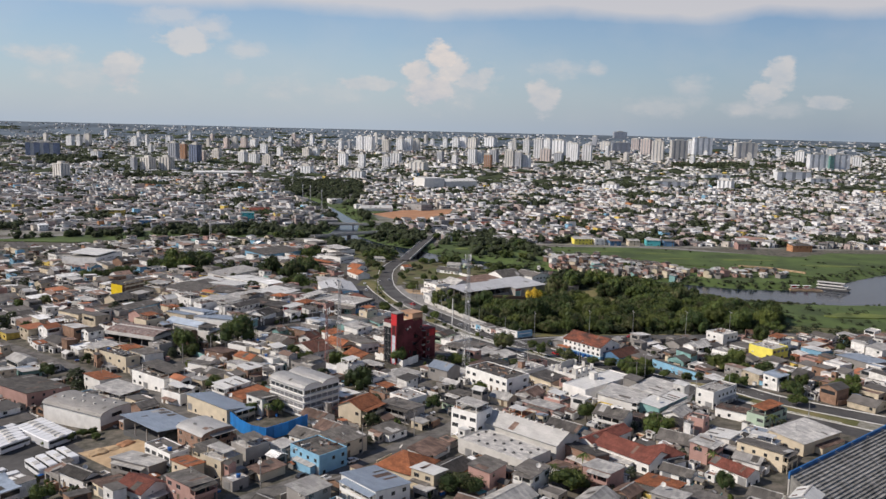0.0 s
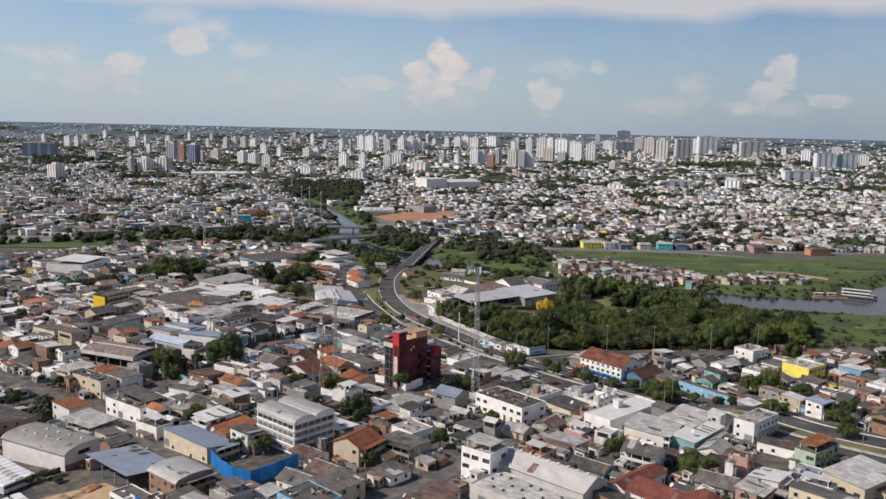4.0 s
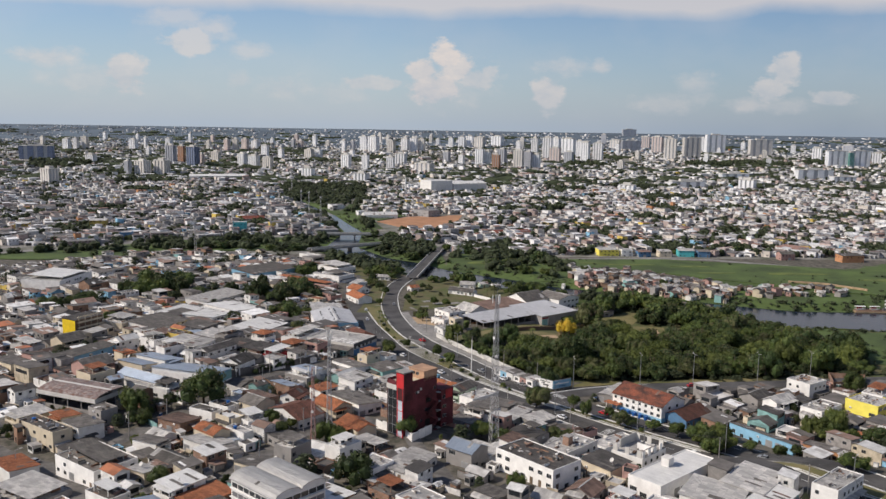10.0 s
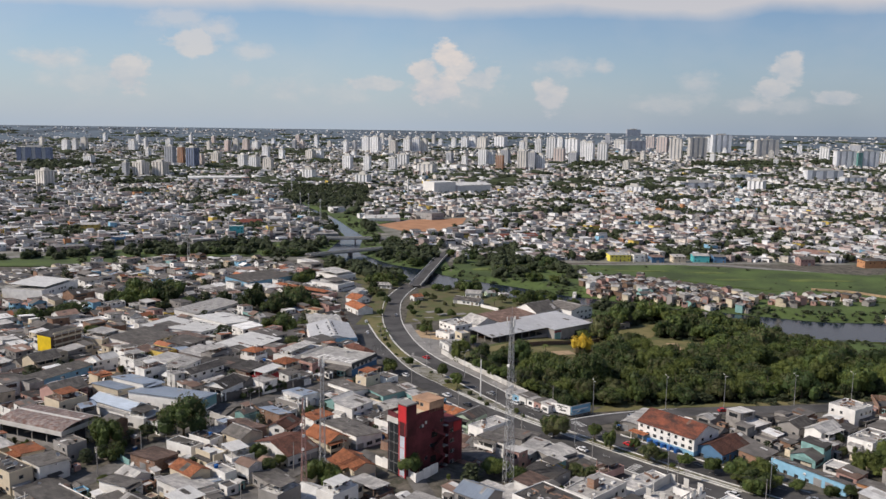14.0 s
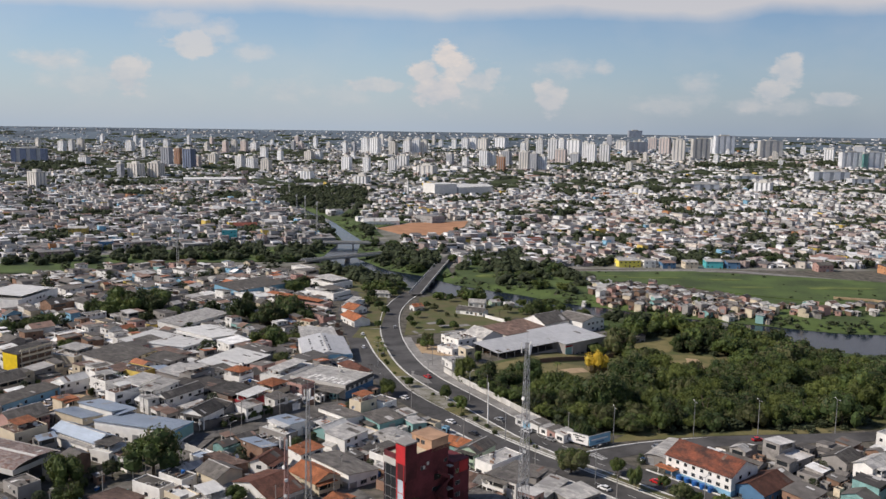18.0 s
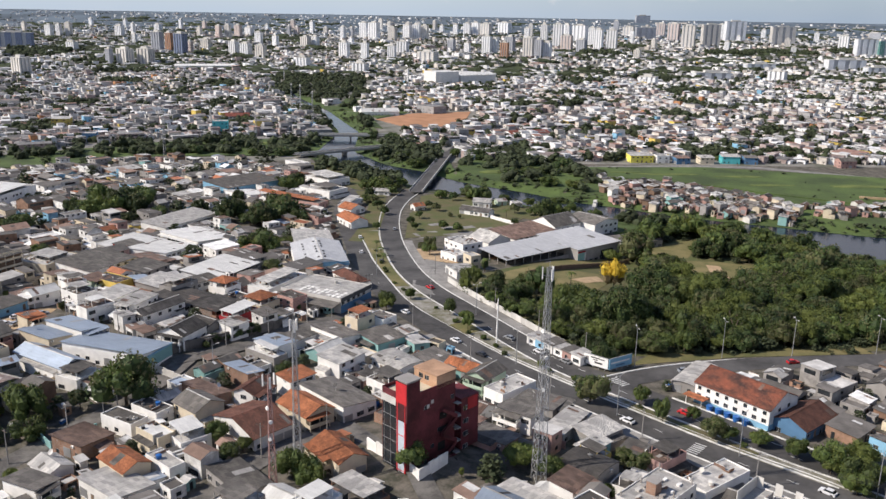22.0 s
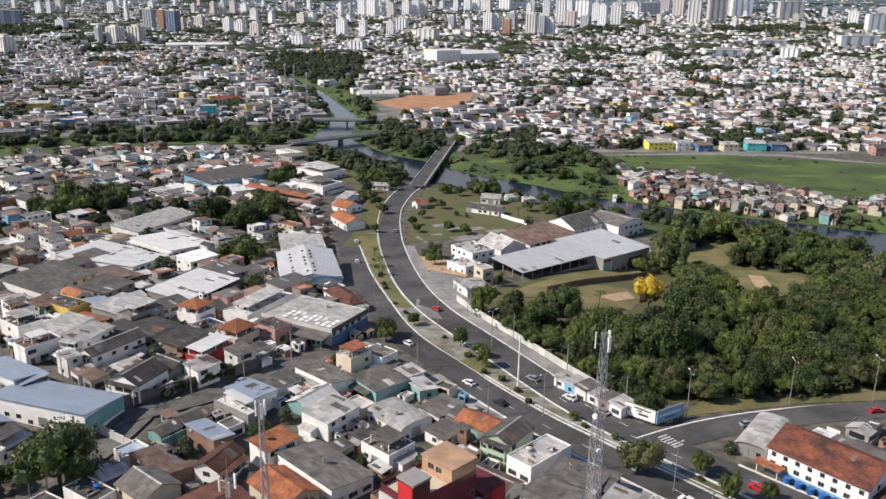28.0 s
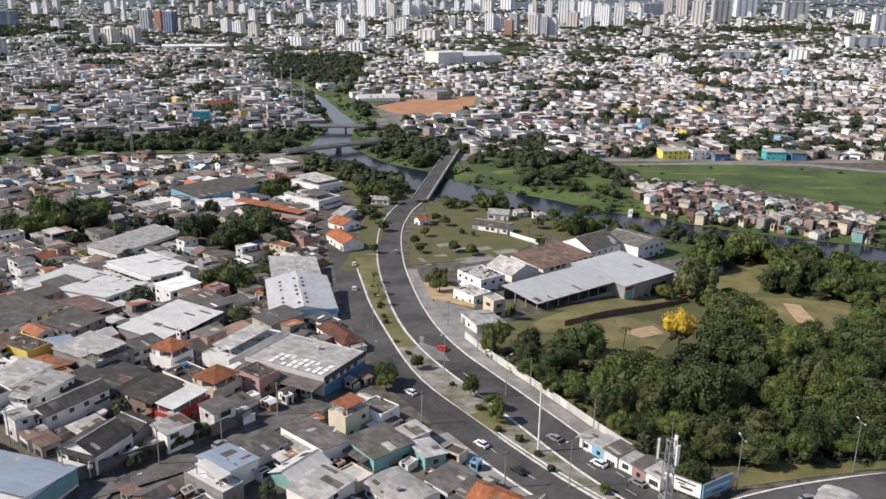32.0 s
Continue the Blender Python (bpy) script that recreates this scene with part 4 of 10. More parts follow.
    for ang, ln, off in sides:
        n = max(1, int(ln / rnd.uniform(2.9, 3.8)))
        for f in range(floors):
            for i in range(n):
                if made >= openings:
                    break
                if rnd.random() < 0.2:
                    continue
                u = (i + 0.5) * ln / n - ln / 2 + rnd.uniform(-0.2, 0.2)
                zf = zc - z0 + f * (h - 0.3) / floors
                m = pose(0, 0, 0, 0, 0, ang) @ pose(u, -off - 0.005, zf + (0.95 if f or rnd.random() < 0.6 else 0.0))
                if f == 0 and rnd.random() < 0.3:
                    m = pose(0, 0, 0, 0, 0, ang) @ pose(u, -off - 0.005, zf)
                    share("door", rnd.choice(DOORS), root, m)
                else:
                    share("window", wm, root, m)
                made += 1
    if category == "house" and h > 4.6 and roof != "flat" and min(L, D) > 5 and (gallery or rnd.random() < 0.6):
        ang, ln, off = min(sides, key=lambda q: abs((rot + q[0] + 180) % 360 - 180 - gallery)) if gallery else sides[0] if rnd.random() < 0.7 else sides[-1]
        q, dp, zf = ln * rnd.uniform(0.7, 1.0), rnd.uniform(1.5, 2.4), up - 2.75
        m = pose(0, 0, 0, 0, 0, ang) @ pose((ln - q) * rnd.choice((-0.5, 0, 0.5)), -off, 0)
        bm = bmesh.new()
        add_box(bm, -q / 2, q / 2, -dp, -0.01, zf - 0.15, zf)
        add_box(bm, -q / 2, q / 2, -dp, -dp + 0.12, zf, zf + 0.85)
        for sg in (-1, 1):
            add_box(bm, sg * (q / 2 - 0.06) - 0.06, sg * (q / 2 - 0.06) + 0.06, -dp + 0.12, -0.01, zf, zf + 0.85)
        part("balcony", bm, wmat, root).matrix_local = m
        bm = bmesh.new()
        vs = add_box(bm, -q / 2 - 0.3, q / 2 + 0.3, -dp - 0.3, 0.0, up - 0.42, up - 0.32)
        for v in vs:
            v.co.z += 0.1 * (v.co.y + dp)
        part("balcony_roof", bm, rmat, root).matrix_local = m
        k = 2 + int(q / 4)
        for i in range(k):
            u = -q / 2 + 0.1 + (q - 0.2) * i / (k - 1)
            bm = bmesh.new()
            add_box(bm, u - 0.09, u + 0.09, -dp + 0.01, -dp + 0.17, -1, up - 0.4)
            part("post", bm, wmat, root).matrix_local = m
        # A dark panel on the wall paints the shade inside the doorway.
        bm = bmesh.new()
        add_box(bm, -q * 0.32, q * 0.32, -0.06, 0.0, zf, zf + 2.1)
        part("opening", bm, GLASS, root, "dark panel for the shaded doorway onto the balcony").matrix_local = m
    elif category == "house" and min(L, D) > 4.5 and rnd.random() < 0.55:
        ang, ln, off = rnd.choice(sides)
        q, dp, hh = ln * rnd.uniform(0.4, 0.8), rnd.uniform(1.8, 3.0), rnd.uniform(2.3, 2.8)
        m = pose(0, 0, 0, 0, 0, ang) @ pose(rnd.uniform(-0.15, 0.15) * ln, -off, zc - z0)
        bm = bmesh.new()
        vs = add_box(bm, -q / 2 - 0.2, q / 2 + 0.2, -dp, 0.0, hh - 0.05, hh + 0.07)
        for v in vs:
            v.co.z += 0.12 * (v.co.y + dp)
        lean = part("lean_to_roof", bm, R[rnd.choice(("fibre", "light", "rust", "dark", "light"))], root)
        lean.matrix_local = m
        bm = bmesh.new()
        if rnd.random() < 0.5:
            add_box(bm, -q / 2, q / 2, -dp + 0.2, -0.01, -1, hh - 0.06)
            part("lean_to_wall", bm, wmat, root).matrix_local = m
        else:
            for u in (-q / 2, q / 2):
                bm = bmesh.new()
                add_box(bm, u - 0.08, u + 0.08, -dp + 0.15, -dp + 0.31, -1, hh)
                part("post", bm, W["grey"], root).matrix_local = m
    if category == "house" and y < 520 and rnd.random() < 0.55:
        ang, ln, off = rnd.choice(sides)
        share("air_conditioner", AIR_BOX, root, pose(0, 0, 0, 0, 0, ang) @ pose(rnd.uniform(-0.4, 0.4) * ln, -off - 0.005, zc - z0 + rnd.choice((2.15, h - 0.75))), "white air-conditioner box")
    if category == "house" and y < 480 and rnd.random() < 0.35:
        share("satellite_dish", DISH, root, pose(rnd.uniform(-0.35, 0.35) * L, rnd.uniform(-0.35, 0.35) * D, up + rise * 0.5, 0, 0, rnd.uniform(0, 360)), "grey satellite dish on a short mast")
    if category == "house" and roof == "flat" and y < 620:
        FLATS.append((x, y, rot, L, D, ground_z(x, y) + h))
    if cover and category == "house" and roof == "flat" and min(L, D) > 5 and rnd.random() < 0.5:
        bm = bmesh.new()
        q, w = L * rnd.uniform(0.5, 0.9), D * rnd.uniform(0.6, 0.95)
        vs = add_box(bm, -q / 2, q / 2, -w / 2, w / 2, up + 2.4, up + 2.52)
        for v in vs:
            v.co.z += 0.05 * v.co.y
        part("terrace_roof", bm, R[rnd.choice(("light", "fibre", "light", "white", "clay", "fibre"))], root, "sheet roof on posts over the terrace")
        for u in (-1, 1):
            for v in (-1, 1):
                bm = bmesh.new()
                add_box(bm, u * q * 0.46 - 0.09, u * q * 0.46 + 0.09, v * w * 0.45 - 0.09, v * w * 0.45 + 0.09, up, up + 2.4 + 0.05 * v * w * 0.45)
                part("post", bm, wmat, root)
        tank = False
    if tank is None:
        tank = roof == "flat" and rnd.random() < 0.45
    if tank:
        u, v = rnd.uniform(-0.3, 0.3) * L, rnd.uniform(-0.3, 0.3) * D
        share("water_tank", rnd.choice(TANKS), root, pose(u, v, up + (0.28 if roof == "flat" else rise * 0.6)), "round plastic water tank")
    occupy(x, y, rot, L, D)
    return root


NAMES = {"dull": "dull grey metal", "fibre": "grey fibre-cement", "light": "weathered light-grey sheet", "white": "white sheet-metal", "metal": "galvanised metal", "bluemetal": "bluish metal sheet", "dark": "dark weathered sheet", "clay": "orange clay-tile",
         "claydark": "dark brown tile", "clayrust": "rust-stained clay-tile", "red": "red tile", "rust": "rusty sheet", "pale": "pale painted sheet", "ochre": "rust-flecked sheet"}
SHAPE = {"flat": "flat", "shed": "low-pitched", "gable": "gabled", "hip": "hipped", "barrel": "barrel-vaulted", "barrel2": "twin-vaulted"}
WNAMES = {"white": "white-plastered", "cream": "cream-plastered", "grey": "grey cement-rendered", "lightgrey": "pale grey", "brick": "bare brick", "darkgrey": "dark grey", "vivid": "bright yellow painted"}


def put(x, y, rot, L, D, h, roof, rm, wm, kind="house", openings=10, **kw):
    label = f"{WNAMES.get(wm, wm + '-painted')} {'two-storey' if h > 5.5 else 'single-storey'} {kind.replace('_', ' ')} with {SHAPE[roof]} {NAMES[rm]} roof"
    return building(kind, label, "house" if kind == "house" else kind.replace("_", " "), x, y, rot, L, D, h, roof, R[rm], W[wm], openings=openings, group="houses" if kind == "house" else "", **kw)


def terrace_house(x, y, rot, L, D, h, roof, rm, wm):
    """A house whose flat top is an open terrace: parapet, posts and a light roof over it."""
    r = put(x, y, rot, L, D, h, "flat", "light", wm, openings=8, tank=False, cover=False)
    up = ground_z(x, y) - r.location.z + h
    z = up + 2.35
    bm = bmesh.new()
    if roof == "hip":
        a, b = L * 0.4, D * 0.46
        e, q = a + 0.6, b + 0.6
        for t in (0.0, 0.14):
            vs = [bm.verts.new((sx * e, sy * q, z + t)) for sx, sy in ((-1, -1), (1, -1), (1, 1), (-1, 1))]
            top = [bm.verts.new((sx * max(0.2, e - q), 0, z + 1.5 + t)) for sx in (-1, 1)]
            for f in ((vs[0], vs[1], top[1], top[0]), (vs[1], vs[2], top[1]), (vs[2], vs[3], top[0], top[1]), (vs[3], vs[0], top[0])):
                bm.faces.new(f)
    else:
        a, b = L * 0.44, D * 0.42
        for v in add_box(bm, -a - 0.5, a + 0.5, -b - 0.5, b + 0.5, z, z + 0.14):
            v.co.z += 0.06 * v.co.y
    cover = part("terrace_roof", bm, R[rm], r, f"{NAMES[rm]} roof on posts over the open terrace")
    for sx in (-1, 0, 1):
        for sy in (-1, 1):
            box_at(cover, "post", sx * (a - 0.1), sy * (b - 0.1), 0.11, up, z + 0.05, W["white"])
    box_at(r, "stair_head", -L * 0.32, D * 0.2, 0.9, up, up + 2.1, W[wm])
    for k in range(3):
        box_at(r, "planter", L * (0.1 + 0.12 * k), -D * 0.36, 0.22, up + 0.1, up + 0.6, W["orange"])
    return r


def box_at(parent, name, x, y, half, z0, z1, mat):
    bm = bmesh.new()
    add_box(bm, x - half, x + half, y - half, y + half, z0, z1)
    return part(name, bm, mat, parent)


put(-115.7, 313.5, 61, 15.2, 29.9, 6.4, "barrel", "dull", "white", "storage_hall", openings=2, ridge="y")
put(-82.5, 291.1, 47, 16.1, 23.6, 4.8, "shed", "bluemetal", "grey", "open_shed", posts=True)
put(-35.4, 313.7, 46, 16.9, 19.5, 11, "barrel2", "metal", "white", "office_building", openings=40, ridge="y")
put(-174.7, 538.5, 61, 17.3, 9.6, 10.5, "shed", "dark", "rustwall", "apartment_block", openings=40)
# Dark grey back wall paints in the darkness inside the court.
put(-128.8, 419.3, 65, 16.6, 29.1, 5.6, "barrel", "ochre", "darkgrey", "covered_court", ridge="y", posts=True)
put(43.1, 276.9, 45, 12.6, 34.3, 6.2, "gable", "metal", "lightgrey", "vented_hall", openings=10, ridge="y")
put(-35.0, 512.0, 60, 20.6, 28.2, 5.6, "flat", "light", "lightgrey", "store_building")
put(-45.2, 576.2, 12, 23.0, 38.0, 4.8, "gable", "pale", "white", "works_hall", ridge="y", openings=6)
# Dark grey back wall stands for the shaded inside of the warehouse.
put(54.5, 591.8, 36, 45.0, 19.0, 5.4, "shed", "pale", "darkgrey", "open_warehouse", posts=True)
put(82.9, 611.5, 36, 30.5, 29.0, 8.0, "shed", "pale", "grey", "warehouse", openings=4)
for k_, (rm_, wm_) in enumerate((("light", "white"), ("light", "lightblue"), ("fibre", "white"), ("light", "white"), ("fibre", "pink"), ("light", "white"))):
    put(42.2 + 2.55 * k_, 470.6 - 3.3 * k_, 38 + (k_ % 2), 5.4 + 0.4 * (k_ % 3), 4.05, 3.0 + 0.25 * (k_ % 3), "shed", rm_, wm_, "roadside_shop", openings=3, tank=False)
put(96.8, 420.9, 38, 15.3, 23.9, 6.4, "gable", "clayrust", "white", "school_building", openings=26, ridge="y")
put(109.3, 410.0, 38, 16.6, 10.7, 3.2, "gable", "claydark", "blue", "school_annex")
put(87.6, 438.3, 51, 18.6, 7.6, 3.2, "barrel", "light", "grey", "canopy")
put(-42.6, 400.1, 45, 12.0, 18.4, 4, "gable", "claydark", "white", "assembly_hall", ridge="x")
put(-63.7, 276.6, 48, 12.1, 13.7, 5.9, "barrel", "metal", "brick", openings=14, ridge="y")
put(-66, 307.5, 47, 10.7, 24.9, 4.8, "shed", "bluemetal", "cream", openings=14)
put(-24.4, 259.4, 45, 11.1, 14.3, 5.6, "flat", "fibre", "lightblue", openings=14)
put(-14, 299.9, 55, 11.5, 10.2, 6.4, "gable", "clay", "cream", openings=14)
put(-111.4, 460.5, 58, 9.2, 17.9, 4.8, "shed", "bluemetal", "white", openings=14)
put(-93.2, 445.9, 70, 14.1, 29.7, 4.8, "shed", "bluemetal", "white", "classroom_block", openings=18)
put(-118.2, 452.9, 57, 8.0, 15.3, 4.8, "shed", "bluemetal", "cream", openings=14)
put(-110.7, 437.7, 56, 8.1, 23.5, 4, "gable", "bluemetal", "white", openings=14)
put(-98.7, 428.5, 64, 9.4, 8.5, 3.2, "flat", "white", "white", openings=14)
put(-129.0, 384.2, 53, 7.3, 23.4, 6.4, "flat", "fibre", "cream", openings=14)
put(-99.2, 352.9, 51, 15.1, 22.4, 5.6, "flat", "fibre", "white", openings=14)
put(-85.6, 324.8, 54, 7, 11.1, 4.8, "flat", "fibre", "white", openings=14)
put(-149.4, 341.0, 55, 18.2, 26.6, 5.6, "shed", "fibre", "pink", openings=14)
put(-93.9, 248.8, 56, 6.1, 10.9, 4.8, "gable", "dark", "white", openings=14)
put(-72, 236.9, 56, 9.4, 10.5, 4, "gable", "red", "white", openings=14)
put(-78.3, 255.2, 64, 8.7, 14.8, 4.8, "shed", "light", "grey", openings=14)
put(-71.8, 260.8, 48, 6.8, 14.1, 5.6, "flat", "fibre", "white", openings=14)
put(-52.9, 251.8, 51, 8.3, 9.7, 5.6, "flat", "light", "cream", openings=14)
put(-46.5, 263.8, 44, 8.7, 8.2, 4.8, "flat", "light", "grey", openings=14)
put(-17.4, 270.4, 46, 10.8, 10.6, 5.6, "shed", "fibre", "cream", openings=14)
put(-5.6, 233.8, 41, 12.4, 15.7, 6.4, "shed", "bluemetal", "white", openings=14)
put(3.5, 253.4, 54, 14.3, 13.7, 3.2, "hip", "clay", "cream", openings=14)
put(25.4, 284.2, 51, 9.4, 10.5, 10, "flat", "light", "white", openings=14)
put(34.5, 264.9, 45, 13.6, 27.2, 4.4, "flat", "light", "lightgrey", "flat_roofed_store", openings=14)
put(70.1, 276.5, 41, 21.2, 6.6, 4, "gable", "red", "white", openings=14)
put(75.9, 263.5, 39, 11.4, 21.3, 4, "gable", "red", "white", openings=14)
put(86.2, 262.6, 24, 8.6, 9.8, 4, "hip", "red", "white", openings=14)
put(59.9, 262.3, 38, 6.8, 15.6, 4.8, "shed", "dark", "brick", openings=14)
put(105.1, 251.4, 34, 6.9, 13.3, 3.2, "gable", "red", "white", openings=14)
put(119.7, 263.4, 42, 8.1, 15.4, 5.6, "shed", "fibre", "cream", openings=14)
put(134.9, 297.8, 38, 16.2, 6.9, 5.6, "flat", "fibre", "palegreen", openings=14)
put(140.5, 279.9, 33, 21.8, 13.3, 4.8, "shed", "light", "cream", openings=14)
put(125.6, 323.9, 40, 17.5, 7.6, 6.4, "flat", "light", "white", openings=14)
put(102.2, 316.3, 45, 22.4, 8.2, 4, "shed", "white", "teal", openings=14)
put(86.9, 320.1, 56, 15.9, 13.8, 4.8, "shed", "light", "white", openings=14)
put(102.2, 329.9, 48, 19.3, 10.4, 4.8, "shed", "light", "grey", openings=14)
put(81.0, 336.2, 40, 31.0, 11.4, 4.8, "flat", "white", "white", "corner_store", openings=14, tank=False)
put(54.0, 362.5, 43, 17.5, 10.0, 6.2, "flat", "light", "white", "half_built_house", openings=16, tank=False)
put(62.0, 344.5, 43, 11.0, 11.0, 4.0, "shed", "dark", "cream", openings=10)
put(74.5, 352.5, 43, 14.0, 11.5, 5.2, "flat", "light", "white", "roofless_house", openings=14, tank=False)
put(40.1, 342.5, 40, 12.9, 23.7, 6.4, "flat", "dark", "white", openings=26, cover=False)
put(188.5, 420.5, 34, 14, 13.5, 5.2, "flat", "light", "vivid", openings=8, cover=False)
put(172.8, 444.0, 32, 12.1, 11.0, 6.4, "flat", "light", "white", openings=14)
put(197.7, 431.2, 43, 15.6, 8.2, 5.6, "flat", "light", "white", openings=14)
put(131.2, 387.4, 32, 6.1, 26.9, 3.2, "shed", "fibre", "lightblue", openings=14)
put(147.6, 374.5, 43, 7.4, 13.1, 3.2, "shed", "fibre", "orange", openings=10)
put(229.0, 403.0, 29, 17.4, 17.8, 4, "shed", "bluemetal", "grey", openings=14)
put(145.0, 430.7, 38, 11.1, 8.4, 4, "gable", "fibre", "grey", openings=14)
put(152.0, 423.9, 34, 13.0, 6.4, 4.8, "gable", "light", "white", openings=14)
put(166.2, 416.4, 36, 16.0, 9.0, 4, "flat", "light", "white", openings=14)
put(28.1, 425.8, 42, 14.8, 7.5, 4.8, "flat", "light", "white", openings=14)
put(35.8, 416.0, 58, 10.7, 11.9, 4.8, "shed", "fibre", "grey", openings=14)
put(40.9, 403.3, 54, 15.0, 5.6, 4, "shed", "light", "grey", openings=14)
put(45.6, 390.1, 41, 9.1, 4.4, 4, "shed", "light", "teal", openings=14)
put(49.1, 400.1, 36, 11.3, 7.7, 4, "shed", "light", "grey", openings=14)
put(42.4, 379.7, 46, 10.4, 10.7, 4, "barrel", "dark", "grey", openings=14)
put(62.8, 385.2, 38, 10.0, 5.7, 4.8, "flat", "rust", "pink", openings=14)
put(72.1, 375.2, 35, 17.2, 7.4, 4.8, "flat", "light", "white", openings=14)
put(-47.2, 447.4, 51, 5.7, 13.5, 3.2, "flat", "white", "grey", openings=14)
put(-45.2, 453.4, 52, 8.6, 10.4, 4.8, "shed", "bluemetal", "white", openings=14)
put(-51.4, 432.7, 48, 5.6, 11.3, 4.8, "shed", "bluemetal", "brick", openings=14)
put(-46.1, 419.5, 65, 9.7, 6.4, 5.6, "gable", "claydark", "white", openings=14)
put(-59.4, 419.6, 55, 5.8, 14.1, 4.8, "shed", "rust", "brick", openings=14)
put(-22.3, 419.3, 43, 11.7, 20.6, 4.8, "shed", "fibre", "white", openings=14)
put(-5.5, 445.9, 40, 10.4, 13.6, 3.2, "barrel", "light", "white", openings=14)
put(-11.4, 465.0, 40, 11.6, 11.1, 4, "shed", "fibre", "teal", openings=14)
put(-8.1, 430.0, 46, 8.7, 9.7, 4, "flat", "fibre", "white", openings=14)
put(-26.9, 467.6, 46, 9.1, 16.2, 4, "shed", "fibre", "white", openings=14)
put(-12.2, 481.3, 48, 6.9, 8.5, 4.8, "flat", "fibre", "white", openings=14)
put(-4.7, 470.9, 40, 10.2, 5.8, 3.2, "shed", "light", "white", openings=14)
put(0.3, 463.7, 30, 5.9, 8.0, 3.2, "shed", "light", "teal", openings=14)
terrace_house(-75.4, 516.4, 60, 9.0, 8.6, 4.0, "hip", "clay", "white")
terrace_house(-57.2, 494.6, 56, 10.5, 8.8, 4.0, "hip", "clay", "cream")
terrace_house(-62.4, 480.2, 60, 13.4, 6.2, 3.6, "slab", "white", "red")
put(-55.6, 523.3, 61, 24.7, 10.4, 4.8, "flat", "white", "white", openings=14)
put(-52.9, 617.5, 12, 19.5, 31.8, 4.8, "shed", "light", "grey", openings=14)
put(-27.3, 537.5, 33, 7.2, 18.6, 3.2, "hip", "claydark", "white", openings=14)
put(-84.0, 545.4, 63, 27.6, 17.5, 4.8, "shed", "white", "grey", openings=14)
put(-137.0, 595.5, 66, 24.6, 19.9, 5.6, "shed", "white", "white", openings=14)
put(-119.8, 584.4, 67, 22.1, 22.5, 5.6, "shed", "white", "white", openings=14)
put(-118.4, 563.2, 53, 10.8, 17.8, 4.8, "shed", "rust", "grey", openings=14)
put(-114.0, 542.1, 64, 14.3, 12.6, 5.6, "shed", "fibre", "grey", openings=14)
put(-112.2, 619.7, 51, 22.4, 31.1, 5.6, "shed", "white", "white", openings=14)
put(-108.9, 522.4, 46, 6.8, 11.7, 4.8, "shed", "bluemetal", "brick", openings=14)
put(-121.2, 521.7, 59, 8.3, 15.2, 4.8, "flat", "dark", "yellow", openings=14)
put(-90.2, 505.6, 57, 13.0, 6.7, 7.2, "flat", "fibre", "grey", openings=14)
put(-109.5, 492.5, 68, 14.6, 9.0, 6.4, "shed", "light", "white", openings=14, gallery=-22)
put(-98.9, 485.1, 69, 12.3, 7.1, 6.4, "shed", "light", "white", openings=14, gallery=-21)
put(-89.8, 477.6, 57, 18.1, 6.9, 5.6, "gable", "dark", "white", openings=14, gallery=-33)
put(-76.5, 459.0, 66, 11.8, 10.3, 4.8, "gable", "dark", "white", openings=14, gallery=-24)
put(-70.8, 468.0, 55, 7.5, 9.0, 4, "gable", "dark", "grey", openings=14)
put(-72.5, 487.9, 60, 13.0, 8.9, 4.8, "shed", "dark", "brick", openings=14)
put(-119.2, 768.9, 48, 43.4, 27.3, 6.4, "shed", "fibre", "lightblue", openings=14)
put(-110.4, 743.1, 51, 17.8, 26.9, 4, "shed", "white", "white", openings=14)
put(-81.3, 727.3, 62, 10.7, 53.0, 3.2, "flat", "fibre", "pink", openings=14)
put(-39.5, 703.8, 46, 11.4, 11.5, 3.2, "gable", "clay", "white", openings=14)
put(-36.7, 672.2, 29, 10.5, 19.8, 4, "gable", "clay", "white", openings=14)
put(-41.2, 717.2, 76, 24.1, 8.5, 3.2, "flat", "white", "white", openings=14)
put(-63.9, 792.8, 47, 19.5, 27.3, 4.8, "flat", "light", "white", openings=14)
put(-59.5, 752.0, 53, 18.0, 21.0, 4.8, "flat", "light", "white", openings=14)
put(-93.1, 857.3, 44, 8.8, 21.2, 4.8, "flat", "light", "white", openings=14)
put(23.9, 606.5, 34, 12.3, 15.6, 5.6, "flat", "light", "white", openings=14)
put(57.9, 637.0, 38, 32.5, 20.0, 6.0, "shed", "rust", "white", "works_building", openings=14)
put(19.1, 586.8, 39, 9.1, 11.5, 3.2, "flat", "light", "white", openings=14)
put(20.6, 553.0, 22, 10.8, 12.5, 3.4, "shed", "light", "white", "gatehouse", openings=8)
put(25.6, 566.0, 30, 5.2, 6.5, 6.4, "flat", "light", "cream", "gate_tower", openings=4, tank=False)
put(118.0, 632.0, 25, 25.0, 14.4, 4, "shed", "fibre", "grey", openings=14)
put(-30.0, 409.2, 43, 9.2, 13.2, 4.8, "gable", "clay", "cream", openings=14)
put(-18.4, 382.2, 34, 7.4, 13.6, 4.8, "gable", "clay", "cream", openings=14)
put(-76.6, 401.6, 58, 5.5, 11.6, 4, "flat", "fibre", "white", openings=14)
put(-65.8, 392.8, 50, 5.0, 9.7, 4, "flat", "white", "cream", openings=14)
put(-68.6, 377.7, 48, 6.9, 11.1, 4.8, "gable", "clay", "cream", openings=14)
put(-59.3, 378.5, 48, 4.2, 10.3, 4, "flat", "light", "white", openings=14)
